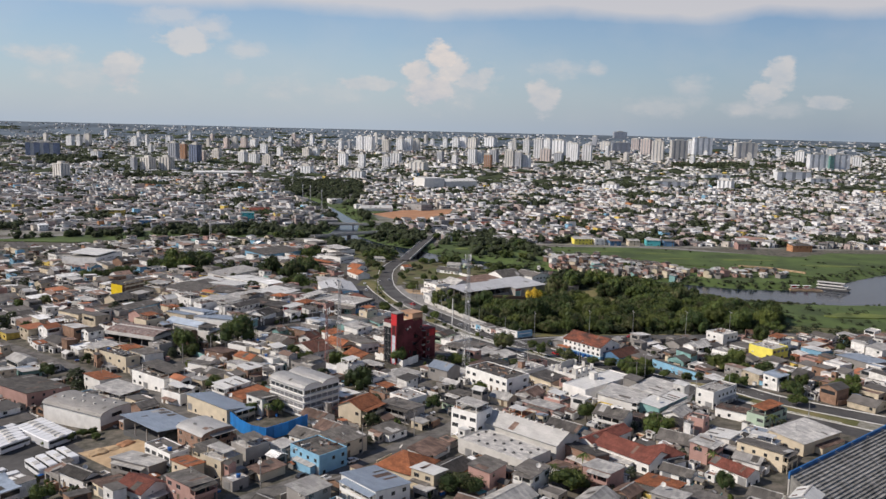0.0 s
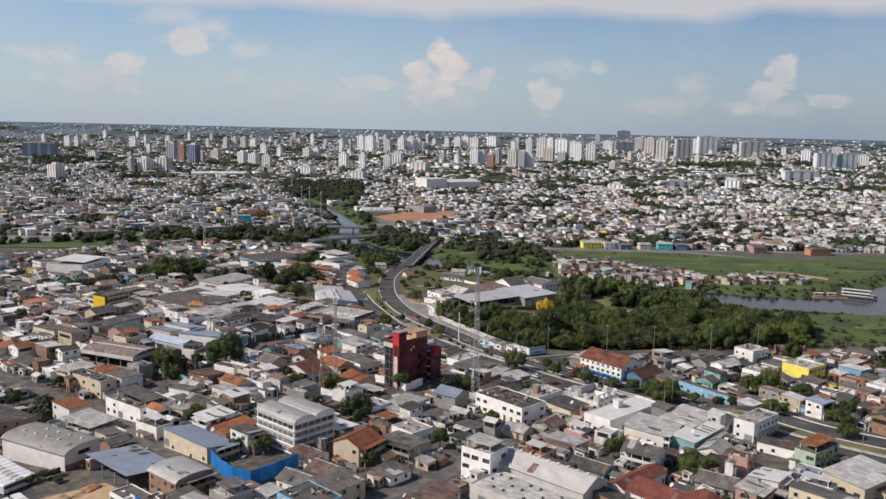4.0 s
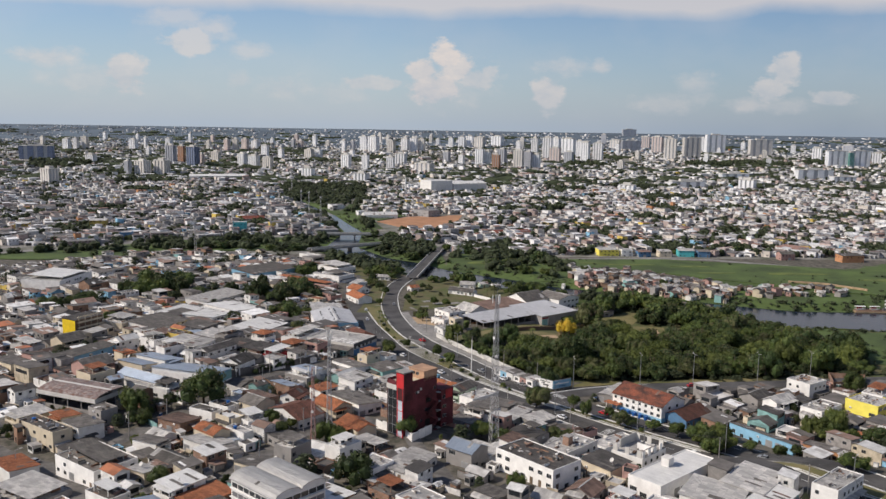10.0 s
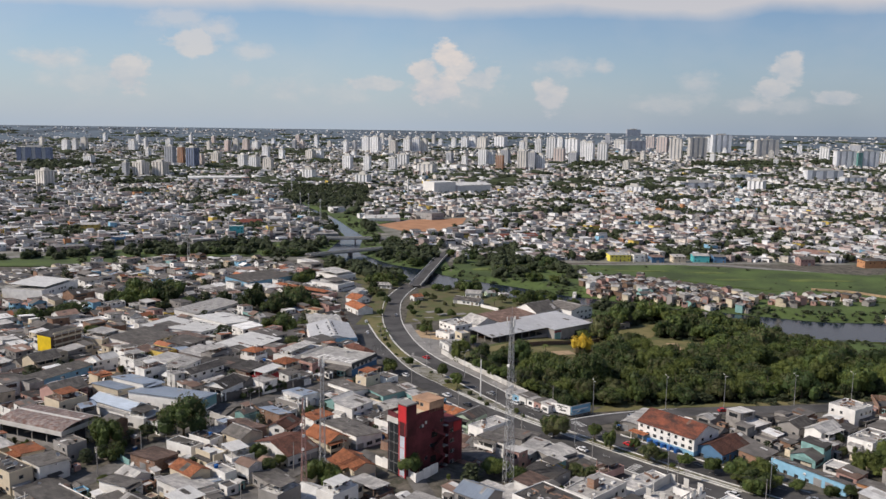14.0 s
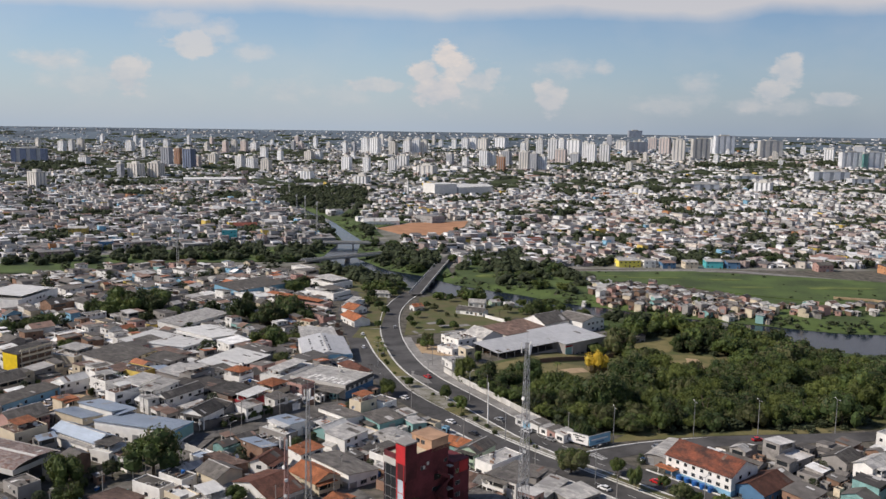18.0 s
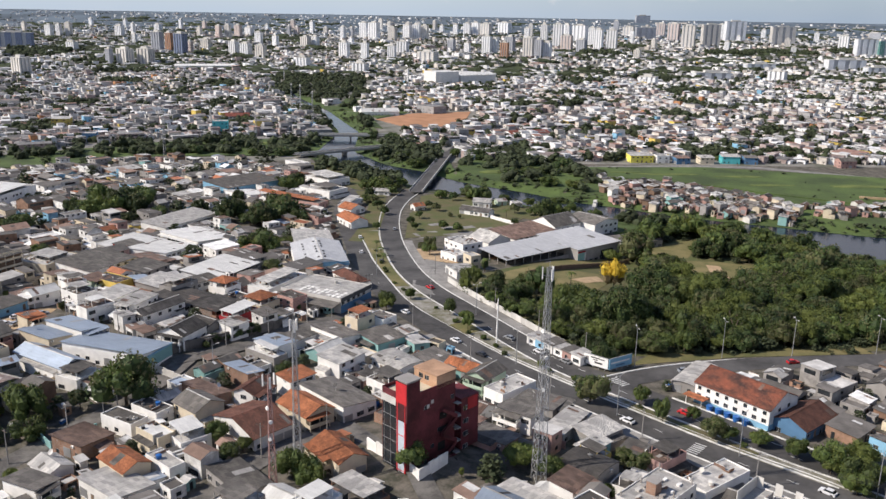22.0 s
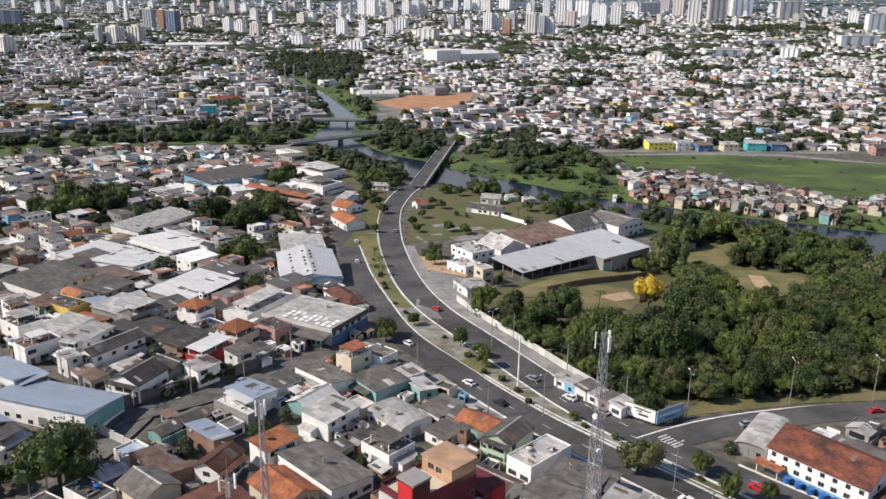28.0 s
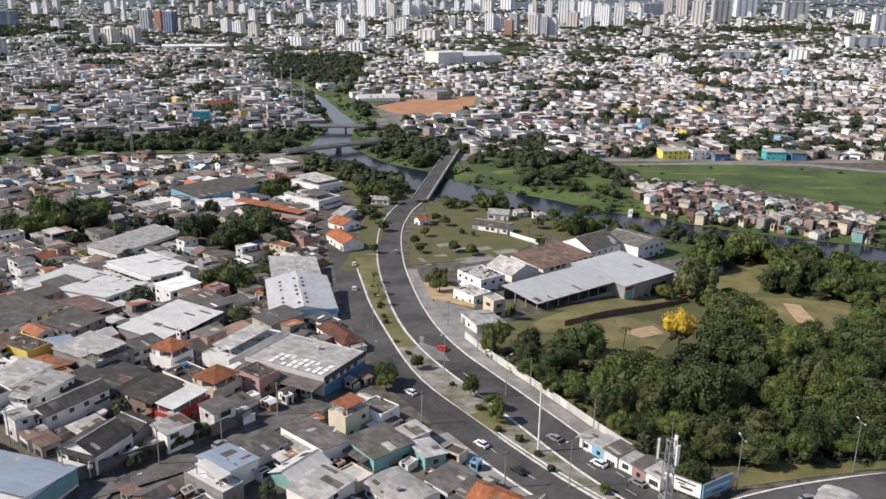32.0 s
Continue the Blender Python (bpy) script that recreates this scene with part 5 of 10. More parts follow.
put(-71.2, 408.0, 55, 5.7, 10.4, 4, "flat", "dark", "white", openings=14)
put(-83.9, 392.2, 58, 9.6, 11.4, 4, "shed", "rust", "brick", openings=14)
put(-87.4, 370.7, 64, 6.6, 10.4, 4.8, "shed", "fibre", "white", openings=14)
put(44.6, 385.5, 42, 7.1, 6.1, 3.2, "flat", "light", "yellow", openings=14)
put(-67.9, 369.6, 52, 9.7, 14.3, 4, "shed", "light", "white", openings=14)
put(-58.0, 393.1, 40, 8.2, 10.5, 3.2, "flat", "light", "white", openings=14)
put(-81.3, 342.6, 60, 5.7, 7.3, 4, "shed", "light", "cream", openings=14)
put(-46.1, 344.2, 57, 8.8, 12.9, 3.2, "shed", "fibre", "cream", openings=14)
put(-40.9, 373.0, 41, 8.7, 15.0, 3.2, "shed", "fibre", "grey", openings=14)
put(-11.5, 341.1, 49, 11.5, 8.4, 4, "flat", "light", "white", openings=14)
put(0.3, 346.1, 57, 18, 9.2, 3.2, "shed", "light", "white", openings=14)
put(3.6, 317.2, 43, 9.6, 10.5, 4, "flat", "light", "white", openings=14)
put(-111.7, 334.8, 59, 14.4, 17.6, 3.2, "flat", "light", "grey", openings=14)
put(-177.9, 464.9, 56, 10.8, 17.5, 4, "shed", "fibre", "cream", openings=14)
put(-184.6, 495.9, 57, 8.5, 14.7, 4, "flat", "light", "lightgrey", openings=14)
put(-165.3, 471.1, 60, 9.4, 20.8, 4, "shed", "fibre", "pink", openings=14)
put(-158.4, 551.9, 66, 19.2, 17.0, 6.4, "flat", "light", "cream", openings=14)
put(-137.9, 550.3, 62, 25.1, 21.6, 6.4, "shed", "fibre", "white", openings=14)
put(-101.0, 520.0, 64, 14.3, 13.8, 4.8, "shed", "light", "grey", openings=14)
put(-88.3, 492.9, 63, 20.7, 16.2, 4.8, "shed", "dark", "white", openings=14)
put(-263.6, 721.2, 81, 43.9, 29.5, 7.2, "flat", "light", "white", openings=14)
put(-133.6, 666.4, 62, 41.1, 18.2, 4.8, "shed", "light", "white", openings=14)
put(-136.5, 588, 58, 10.5, 9, 6.4, "shed", "fibre", "red", openings=14)
put(-118, 549, 58, 9, 7, 5.6, "shed", "dark", "yellow", openings=12)
put(-128, 522, 58, 8.5, 7, 5.6, "shed", "rust", "palegreen", openings=12)
put(-137, 522, 58, 7, 8, 6.4, "shed", "light", "white", openings=12)
put(-153, 479, 62, 34, 9, 3.4, "shed", "fibre", "lightblue", "market_shed", openings=8)
put(38.4, 620.0, 34, 14.5, 16.0, 4.9, "gable", "light", "white", "works_building", openings=6)
put(78.6, 657.5, 38, 21.0, 19.0, 6.6, "gable", "fibre", "white", "storage_hall", openings=8)
put(101.0, 664.5, 38, 20.0, 21.0, 6.6, "gable", "fibre", "white", "storage_hall", openings=8, ridge="y")
put(37.2, 700.5, -30, 19.5, 8, 3, "gable", "dark", "white", openings=8)
put(42.5, 724, -15, 11, 8, 3.4, "gable", "light", "white", openings=6)
put(54.5, 729, 20, 6.5, 5.5, 2.8, "gable", "light", "palegreen", openings=4)
put(64, 724, 25, 5.5, 5.5, 2.8, "shed", "light", "white", openings=4)
put(1, 712, 30, 7, 6, 3, "gable", "clay", "white", openings=5)
put(-23, 756, -10, 11, 6, 3, "gable", "light", "white", openings=5)


# ---- trees ----
def crown_mesh(name, seed, blobs, leaves, leaf, mats, squash=0.75, core=True):
    """A crown one unit in radius: overlapping clumps whose shells carry small bent leaf sprays, over a rough inner mass."""
    rnd = np.random.RandomState(seed)
    cs = []
    for i in range(blobs):
        a, r = rnd.uniform(0, math.tau), math.sqrt(rnd.uniform(0, 1)) * 0.68
        zc = rnd.uniform(0.15, 0.85) * (1 - 0.45 * r)
        cs.append((math.cos(a) * r, math.sin(a) * r, zc, rnd.uniform(0.22, 0.42)))
    verts, faces, idx = [], [], []
    per = leaves // blobs
    for cx, cy, cz, cr in cs:
        tone = rnd.randint(0, len(mats))
        for _ in range(per):
            d = rnd.normal(size=3)
            d /= np.linalg.norm(d)
            if d[2] < -0.35:
                d[2] = -d[2]
            p = np.array((cx, cy, cz)) + d * cr * rnd.uniform(0.72, 1.12)
            p[2] *= squash
            t = np.cross(d + rnd.normal(size=3) * 0.55, rnd.normal(size=3))
            t /= np.linalg.norm(t) + 1e-9
            q = np.cross(t, d + rnd.normal(size=3) * 0.5)
            q /= np.linalg.norm(q) + 1e-9
            s = leaf * rnd.uniform(0.6, 1.3)
            k = len(verts)
            verts += [tuple(p - t * s), tuple(p - q * s * 0.55 + d * s * 0.2), tuple(p + t * s), tuple(p + q * s * 0.55 + d * s * 0.2)]
            faces += [(k, k + 1, k + 2), (k, k + 2, k + 3)]
            mi = tone if rnd.rand() < 0.75 else rnd.randint(0, len(mats))
            idx += [mi, mi]
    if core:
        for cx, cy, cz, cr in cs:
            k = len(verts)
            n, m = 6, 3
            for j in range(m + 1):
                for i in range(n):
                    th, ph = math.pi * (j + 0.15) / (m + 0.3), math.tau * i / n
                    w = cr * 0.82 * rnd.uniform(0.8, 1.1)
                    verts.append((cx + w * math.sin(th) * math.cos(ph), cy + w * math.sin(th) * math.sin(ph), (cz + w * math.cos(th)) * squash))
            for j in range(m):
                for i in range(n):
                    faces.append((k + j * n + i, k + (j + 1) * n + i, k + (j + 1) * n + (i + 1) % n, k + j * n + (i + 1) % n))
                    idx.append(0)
    me = bpy.data.meshes.new(name)
    me.from_pydata(verts, [], faces)
    for m_ in mats:
        me.materials.append(m_)
    me.polygons.foreach_set("material_index", idx)
    me.update()
    return me


def trunk_mesh(seed):
    """A tapered trunk with limbs, one unit high, spreading below the crown."""
    rnd = random.Random(seed)
    bm = bmesh.new()
    add_tube(bm, (0, 0, -0.1), (0.02, 0.01, 0.45), 0.055, 0.04, 8)
    for i in range(5):
        a = i * math.tau / 5 + rnd.uniform(-0.3, 0.3)
        r = rnd.uniform(0.22, 0.42)
        add_tube(bm, (0.02, 0.01, rnd.uniform(0.3, 0.43)), (math.cos(a) * r, math.sin(a) * r, rnd.uniform(0.6, 0.8)), 0.03, 0.012, 6)
    return mesh_of("trunk", bm, [BARK])


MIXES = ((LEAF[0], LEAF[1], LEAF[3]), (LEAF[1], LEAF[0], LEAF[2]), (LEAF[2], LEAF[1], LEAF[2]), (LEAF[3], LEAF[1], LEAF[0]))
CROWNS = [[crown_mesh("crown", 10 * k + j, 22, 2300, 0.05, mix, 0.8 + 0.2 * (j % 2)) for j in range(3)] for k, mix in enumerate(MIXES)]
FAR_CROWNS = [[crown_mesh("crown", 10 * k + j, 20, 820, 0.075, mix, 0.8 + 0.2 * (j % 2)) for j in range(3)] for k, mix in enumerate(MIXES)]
TAN = leafy(material("dry_tan_leaves", (0.30, 0.235, 0.13), 0.7, stain=0.4, scale=0.6, vary=0.1, bump=0.0))
CROWNS.append([crown_mesh("crown", 99, 22, 2600, 0.045, (BLOSSOM, BLOSSOM, TAN), 0.9)])
for p_ in CROWNS[4][0].polygons:                     # blossom on top, thin dry leaves below
    p_.material_index = 2 if p_.center.z < 0.36 + 0.2 * noise.noise(p_.center * 5) else p_.material_index % 2
TRUNKS = [trunk_mesh(i) for i in range(3)]
TREE_NAMES = ("dark green broad-crowned tree", "green leafy tree", "bright light-green tree", "olive-green round-headed tree", "tree in full yellow blossom")
TREES = []


def tree(x, y, r, h, tone, place="beside houses", sink=0.0, name="tree"):
    rnd = random.Random(int(x * 13) * 1009 + int(y * 7))
    z = ground_z(x, y)
    root = new(name)
    root.matrix_world = pose(x, y, z - sink, 0, 0, rnd.uniform(0, 360))
    tagged(root, f"{TREE_NAMES[tone]} {place}", "tree", "trees")
    t = share("trunk", rnd.choice(TRUNKS), root, Matrix.Diagonal((max(2.5, r * 0.9), max(2.5, r * 0.9), h, 1)))
    ch = h * (0.78 if r > 4.8 or r < 2 else 0.66)
    m = Matrix.Translation((0, 0, h - ch)) @ Matrix.Diagonal((r * rnd.uniform(0.95, 1.12), r * rnd.uniform(0.9, 1.08), ch, 1))
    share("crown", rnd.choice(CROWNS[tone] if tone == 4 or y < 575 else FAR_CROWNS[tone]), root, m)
    TREES.append((x, y, r))
    return root


tree(-81, 416, 11.5, 17, 0)
tree(-93, 414, 4, 7, 0)
tree(-106, 408, 7, 11, 1)
tree(-100, 398, 5, 7, 1)
tree(-29, 377, 5, 8, 1)
tree(-16.8, 335.7, 7, 10, 0)
tree(-44, 303.8, 2.5, 7, 1)
tree(-53.4, 303.9, 3, 5, 1)
tree(-51, 394, 4, 6, 1)
tree(-46, 385, 3.5, 5, 1)
tree(-43, 389, 2.5, 5, 2)
tree(-25, 374, 5, 8, 1)
tree(-1, 376, 4, 8, 1)
tree(26, 383, 6, 7, 2)
tree(33, 379, 4, 5, 1)
tree(52, 425, 6, 10, 3)
tree(67, 424, 3, 7, 1)
tree(70, 412, 3.5, 8, 1)
tree(79, 413, 2.2, 5, 1)
tree(81, 402, 4.5, 8, 3)
tree(85, 401, 3, 5, 1)
tree(93, 399, 3.5, 5, 1)
tree(100, 392, 3.5, 6, 1)
tree(105, 384, 2.5, 4, 2)
tree(108, 378, 6, 8, 1)
tree(13, 498, 2.6, 7, 1)
tree(19, 483, 3, 7.5, 1)
tree(41, 450, 1.6, 3, 2)
tree(-11, 501, 3.6, 5.5, 2)
tree(-174, 706, 11, 13, 0)
tree(-194, 692, 8, 9, 1)
tree(-151, 686, 7, 8, 0)
tree(-164, 672, 6, 7, 0)
tree(-108, 700, 8, 9, 0)
tree(-92, 673, 8, 9, 0)
tree(-82, 677, 8, 9, 1)
tree(-67, 674, 8, 9, 0)
tree(-87, 776, 9, 10, 1)
tree(-95, 781, 7, 9, 1)
tree(-113, 731, 6, 8, 0)
tree(-131, 700, 6, 8, 0)
tree(-82, 599, 7, 9, 0)
tree(-73, 611, 6, 7, 1)
tree(-67, 620, 5, 6, 1)
tree(-62, 556, 5, 6, 3)
tree(-45, 497, 3, 4, 1)
tree(92.1, 289.7, 6, 8, 1)
tree(18.9, 237.1, 7, 8, 0)
tree(51.7, 240.9, 7, 8, 1)
tree(110, 382, 5, 6, 1)
tree(114, 379, 4, 6, 2)
tree(121.7, 377.4, 3.0, 5, 1)
tree(130.2, 371.8, 3.0, 5, 1)
tree(136.3, 372.8, 2.8, 5, 0)
tree(163, 398, 4, 6, 1)
tree(142.8, 346.1, 5, 7, 1)
tree(171, 384, 6, 8, 0)
tree(161.6, 338.5, 4, 6, 1)
tree(156.9, 320.7, 4, 6, 1)
tree(62, 453, 5, 8, 0)
tree(37, 751, 6, 8, 1)
tree(45, 747, 6, 8, 0)
tree(59, 743, 5, 7, 1)
tree(17, 746, 5, 6, 1)
tree(77, 703, 5, 7, 1)
tree(73, 825, 9, 9, 0)
tree(89, 831, 10, 10, 1)
tree(117, 858, 10, 12, 0)
tree(95, 791, 9, 9, 1)
tree(112, 782, 9, 8, 2)
tree(97, 752, 8, 7, 1)
tree(52, 907, 9, 10, 0)
tree(36, 923, 8, 8, 1)
tree(147, 804, 5, 7, 1)
tree(195, 733, 5, 7, 1)
tree(208, 1066, 8, 9, 0)
tree(217, 1033, 7, 9, 0)
tree(217, 974, 8, 9, 0)
tree(206, 1170, 7, 8, 0)
tree(99, 978, 7, 8, 0)
tree(329, 927, 8, 10, 0)
tree(394, 1011, 6, 7, 0)
tree(330, 1029, 6, 7, 0)
tree(289, 1071, 6, 7, 0)
tree(264, 916, 6, 7, 1)
tree(-188, 921, 9, 10, 0)
tree(-166, 939, 9, 10, 0)
tree(-208, 912, 6, 7, 1)
tree(-138, 915, 6, 7, 1)
tree(-115, 916, 8, 9, 0)
tree(-23, 1010, 9, 10, 0)
tree(-43, 1030, 7, 8, 0)
tree(-0, 875, 9, 9, 1)
tree(-11, 905, 8, 8, 1)
tree(-191, 1143, 8, 9, 1)
tree(-18, 768, 7, 8, 1)
tree(-12, 788, 7, 7, 1)
tree(-30, 732, 6, 7, 1)
tree(24, 656, 4, 6, 1)
tree(16, 662, 4, 6, 1)
tree(98, 597, 5.5, 8, 2)
tree(106, 603, 4.5, 7, 1)
tree(31, 561, 2.2, 6, 0)
tree(85, 539, 7, 14.5, 4, "among green trees")
tree(97, 531, 9.5, 15.5, 0, "at the edge of the playing field")

def avenue_tree(x, y, r, h, tone, place):
    """A tree where none stands yet."""
    if all(math.hypot(x - a, y - b) > 3.5 for a, b, q in TREES):
        tree(x, y, r, h, tone, place)


for x, y, r in ((53, 427, 5.2), (67, 423, 3.2), (70, 412, 3.4), (79, 413, 2.4), (80, 401, 4), (84, 398, 2.8), (93, 397, 3), (101, 394, 3), (105, 383, 2.2), (106, 373, 3.6)):
    avenue_tree(x, y, r, r * 1.5 + 1.6, 1 if r > 3 else 3, "on the verge of the avenue")
for x, y, r in ((-11.4, 505, 4), (-2, 516, 2.5), (13.7, 500, 2.6), (18.7, 490.5, 2.9), (7.4, 609, 4.8), (20.7, 693, 1.6), (26, 689, 1.4), (57.5, 672, 2.6), (2, 688, 3), (6.8, 597, 4.2), (-16, 754, 4), (-19, 697, 3.5), (-24, 712, 4), (-27, 728, 4), (33, 748, 4), (46, 743, 5), (40, 752, 4), (59, 740, 4.5), (13, 708, 3.4), (61, 704, 4), (-3, 673, 3), (-1, 660, 3), (8, 716, 3), (24, 740, 3.5), (72, 722, 4.5), (84, 716, 4), (95, 704, 4.5), (108, 690, 5), (-31, 745, 4.5), (-22, 660, 2.6), (3, 606, 2.8), (70, 700, 3)):
    avenue_tree(x, y, r, r * 1.4 + 1.5, (0, 1, 1, 3)[int(x * 3 + y) % 4], "on rough grass near the road and river")



def inside(x, y, poly):
    hit = False
    for (ax, ay), (bx, by) in zip(poly, poly[1:] + poly[:1]):
        if (ay > y) != (by > y) and x < (bx - ax) * (y - ay) / (by - ay) + ax:
            hit = not hit
    return hit


def grove(x, y, n, spread, tones, r0=4.5, r1=8.0):
    rnd = random.Random(int(x * 3 + y))
    for i in range(n):
        a, q = rnd.uniform(0, math.tau), math.sqrt(rnd.random()) * spread
        r = rnd.uniform(r0, r1)
        tree(x + math.cos(a) * q, y + math.sin(a) * q * 0.7, r, r * rnd.uniform(1.2, 1.6) + 1.5, rnd.choice(tones), "in a grove between houses")


grove(-172, 703, 9, 21, (0, 0, 1), 6.5, 10.5)
grove(-198, 690, 4, 10, (1, 0), 6.0, 9.0)
grove(-213, 646, 3, 9, (0, 0), 6.0, 9.0)
grove(-89, 682, 12, 25, (0, 0, 1), 6.0, 10.0)
grove(-90, 776, 5, 12, (0, 1))
grove(-72, 599, 5, 10, (0, 1), 5.5, 8.5)
grove(-25, 772, 5, 13, (1, 3))
grove(40, 748, 4, 13, (1, 0))
grove(85, 690, 5, 11, (1, 0))
grove(55, 385, 2, 3, (3, 1), 3, 4)
grove(-230, 640, 4, 14, (0, 1))
grove(-240, 420, 3, 10, (0, 1))
grove(112, 385, 3, 9, (1, 1, 2), 3.5, 5)
grove(161, 392, 6, 12, (1, 0, 2), 3.5, 5.5)
grove(170.9, 332.9, 5, 14, (1, 0, 2), 3.5, 5.5)


WOODS = [(20, 530), (27, 512), (44, 486), (58, 461), (84, 462), (112, 468), (226, 488), (238, 520), (228, 560), (214, 612), (190, 640), (150, 664), (124, 650), (118, 632), (110, 612), (108, 590), (104, 548), (60, 528), (46, 533)]
CLEAR = ([(57, 556), (52, 516), (62, 510), (76, 530), (88, 551), (86, 568), (72, 566)], [(119, 630), (114, 602), (139, 604), (162, 648)], [(132, 605), (118, 569), (137, 540), (160, 558), (173, 593), (152, 602)],
         [(30, 547), (68, 568), (104, 594), (108, 606), (83, 604)], [(70, 448), (112, 458), (170, 464), (170, 476), (112, 467), (80, 460)])
rng = random.Random(5)
tries = 0
wood = []
while len(wood) < 300 and tries < 30000:
    tries += 1
    x, y = rng.uniform(15, 335), rng.uniform(455, 665)
    r = rng.choice((rng.uniform(4.6, 8.6), rng.uniform(4.6, 8.6), rng.uniform(4.4, 7.6), rng.uniform(2.6, 4.2), rng.uniform(7.5, 10.5)))
    if x < 42:
        r = min(r, 5.8)
    if not inside(x, y, WOODS) or any(inside(x, y, c) for c in CLEAR) or river_gap(x, y) < 4:
        continue
    if 72 < x < 95 and 505 < y < 552:
        continue
    if any((x - a) ** 2 + (y - b) ** 2 < (0.46 * (r + q)) ** 2 for a, b, q in wood):
        continue
    wood.append((x, y, r))
for x, y, r in wood:
    q = noise.noise((x / 22, y / 22, 4.0))
    tone = rng.choices((0, 1, 2, 3), (0.55, 0.27, 0.06, 0.12) if q < 0.0 else (0.22, 0.33, 0.22, 0.23))[0]
    r *= 1 + 0.35 * noise.noise((x / 9, y / 9, 1.0))
    tree(x, y, r, r * rng.uniform(0.85, 1.6) + 2.0, tone, "in a dense wood beside the avenue", name="forest_tree")

class Heap:
    """Collects many small buildings or trees into one mesh."""

    def __init__(self):
        self.v, self.f, self.i = [], [], []

    def quad(self, pts, mi):
        k = len(self.v)
        self.v += pts
        self.f.append(tuple(range(k, k + len(pts))))
        self.i.append(mi)

    def house(self, x, y, z, rot, L, D, h, rise, wall, roof, kind="gable", rnd=None, glass=None, over=0.35, patch=None):
        c, s = math.cos(rot), math.sin(rot)

        def P(u, v, w):
            return (x + c * u - s * v, y + s * u + c * v, z + w)

        a, b = L / 2, D / 2
        e = {"gable": (0, 0), "shed": (0, rise), "flat": (0, 0)}[kind]
        k = len(self.v)
        self.v += [P(-a, -b, -1.5), P(a, -b, -1.5), P(a, b, -1.5), P(-a, b, -1.5), P(-a, -b, h + e[0]), P(a, -b, h + e[0]), P(a, b, h + e[1]), P(-a, b, h + e[1])]
        self.f += [(k, k + 1, k + 5, k + 4), (k + 1, k + 2, k + 6, k + 5), (k + 2, k + 3, k + 7, k + 6), (k + 3, k, k + 4, k + 7)]
        self.i += [wall] * 4
        o = over
        if kind == "gable":
            k = len(self.v)
            d = rise * o / b
            self.v += [P(-a - o, -b - o, h - d), P(a + o, -b - o, h - d), P(a + o, b + o, h - d), P(-a - o, b + o, h - d), P(-a - o, 0, h + rise), P(a + o, 0, h + rise)]
            self.f += [(k, k + 1, k + 5, k + 4), (k + 2, k + 3, k + 4, k + 5)]
            self.i += [roof] * 2
            for q in (-a, a):
                self.quad([P(q, -b, h - 0.02), P(q, b, h - 0.02), P(q, 0, h + rise - 0.05)], wall)
        elif kind == "shed":
            d = rise * o / D
            k = len(self.v)
            self.v += [P(-a - o, -b - o, h - d + t) for t in (0.02, 0.16)] + [P(a + o, -b - o, h - d + t) for t in (0.02, 0.16)] + [P(a + o, b + o, h + rise + d + t) for t in (0.02, 0.16)] + [P(-a - o, b + o, h + rise + d + t) for t in (0.02, 0.16)]
            self.f += [(k + 1, k + 3, k + 5, k + 7), (k, k + 2, k + 3, k + 1), (k + 2, k + 4, k + 5, k + 3), (k + 6, k, k + 1, k + 7)]
            self.i += [roof] * 4
        else:
            k = len(self.v)
            self.v += [P(-a, -b, h), P(a, -b, h), P(a, b, h), P(-a, b, h), P(-a + 0.2, -b + 0.2, h), P(a - 0.2, -b + 0.2, h), P(a - 0.2, b - 0.2, h), P(-a + 0.2, b - 0.2, h)]
            self.v += [P(-a + 0.2, -b + 0.2, h - 0.45), P(a - 0.2, -b + 0.2, h - 0.45), P(a - 0.2, b - 0.2, h - 0.45), P(-a + 0.2, b - 0.2, h - 0.45)]
            for j in range(4):
                self.f += [(k + j, k + (j + 1) % 4, k + 4 + (j + 1) % 4, k + 4 + j), (k + 4 + j, k + 4 + (j + 1) % 4, k + 8 + (j + 1) % 4, k + 8 + j)]
                self.i += [wall] * 2
            self.f.append((k + 8, k + 9, k + 10, k + 11))
            self.i.append(roof)
        if patch is not None and kind != "flat":
            for _ in range(rnd.randint(0, 2)):              # mended roof sheets
                u, w, l0 = rnd.uniform(-a, a - 1), rnd.choice((0.9, 1.1, 2.2)), rnd.uniform(0.02, 0.5)
                l1 = min(0.95, l0 + rnd.uniform(2.0, 5.0) / D)
                if kind == "shed":
                    pts = [(p, -b + D * q, h + rise * q + 0.22) for p, q in ((u, l0), (u + w, l0), (u + w, l1), (u, l1))]
                else:
                    pts = [(p, -b + b * q, h + rise * q + 0.06) for p, q in ((u, l0), (u + w, l0), (u + w, l1), (u, l1))]
                self.quad([P(*p) for p in pts], rnd.choice(patch))
            if rnd.random() < 0.45:                         # a low yard wall before the house
                e, t = b + rnd.uniform(0.6, 1.4), rnd.uniform(1.6, 2.3)
                q = [P(-a - 0.5, -e, -1), P(a + 0.5, -e, -1), P(a + 0.5, -e + 0.18, -1), P(-a - 0.5, -e + 0.18, -1)]
                k = len(self.v)
                self.v += q + [(p[0], p[1], p[2] + 1 + t) for p in q]
                self.f += [(k, k + 1, k + 5, k + 4), (k + 1, k + 2, k + 6, k + 5), (k + 2, k + 3, k + 7, k + 6), (k + 3, k, k + 4, k + 7), (k + 4, k + 5, k + 6, k + 7)]
                self.i += [wall] * 5
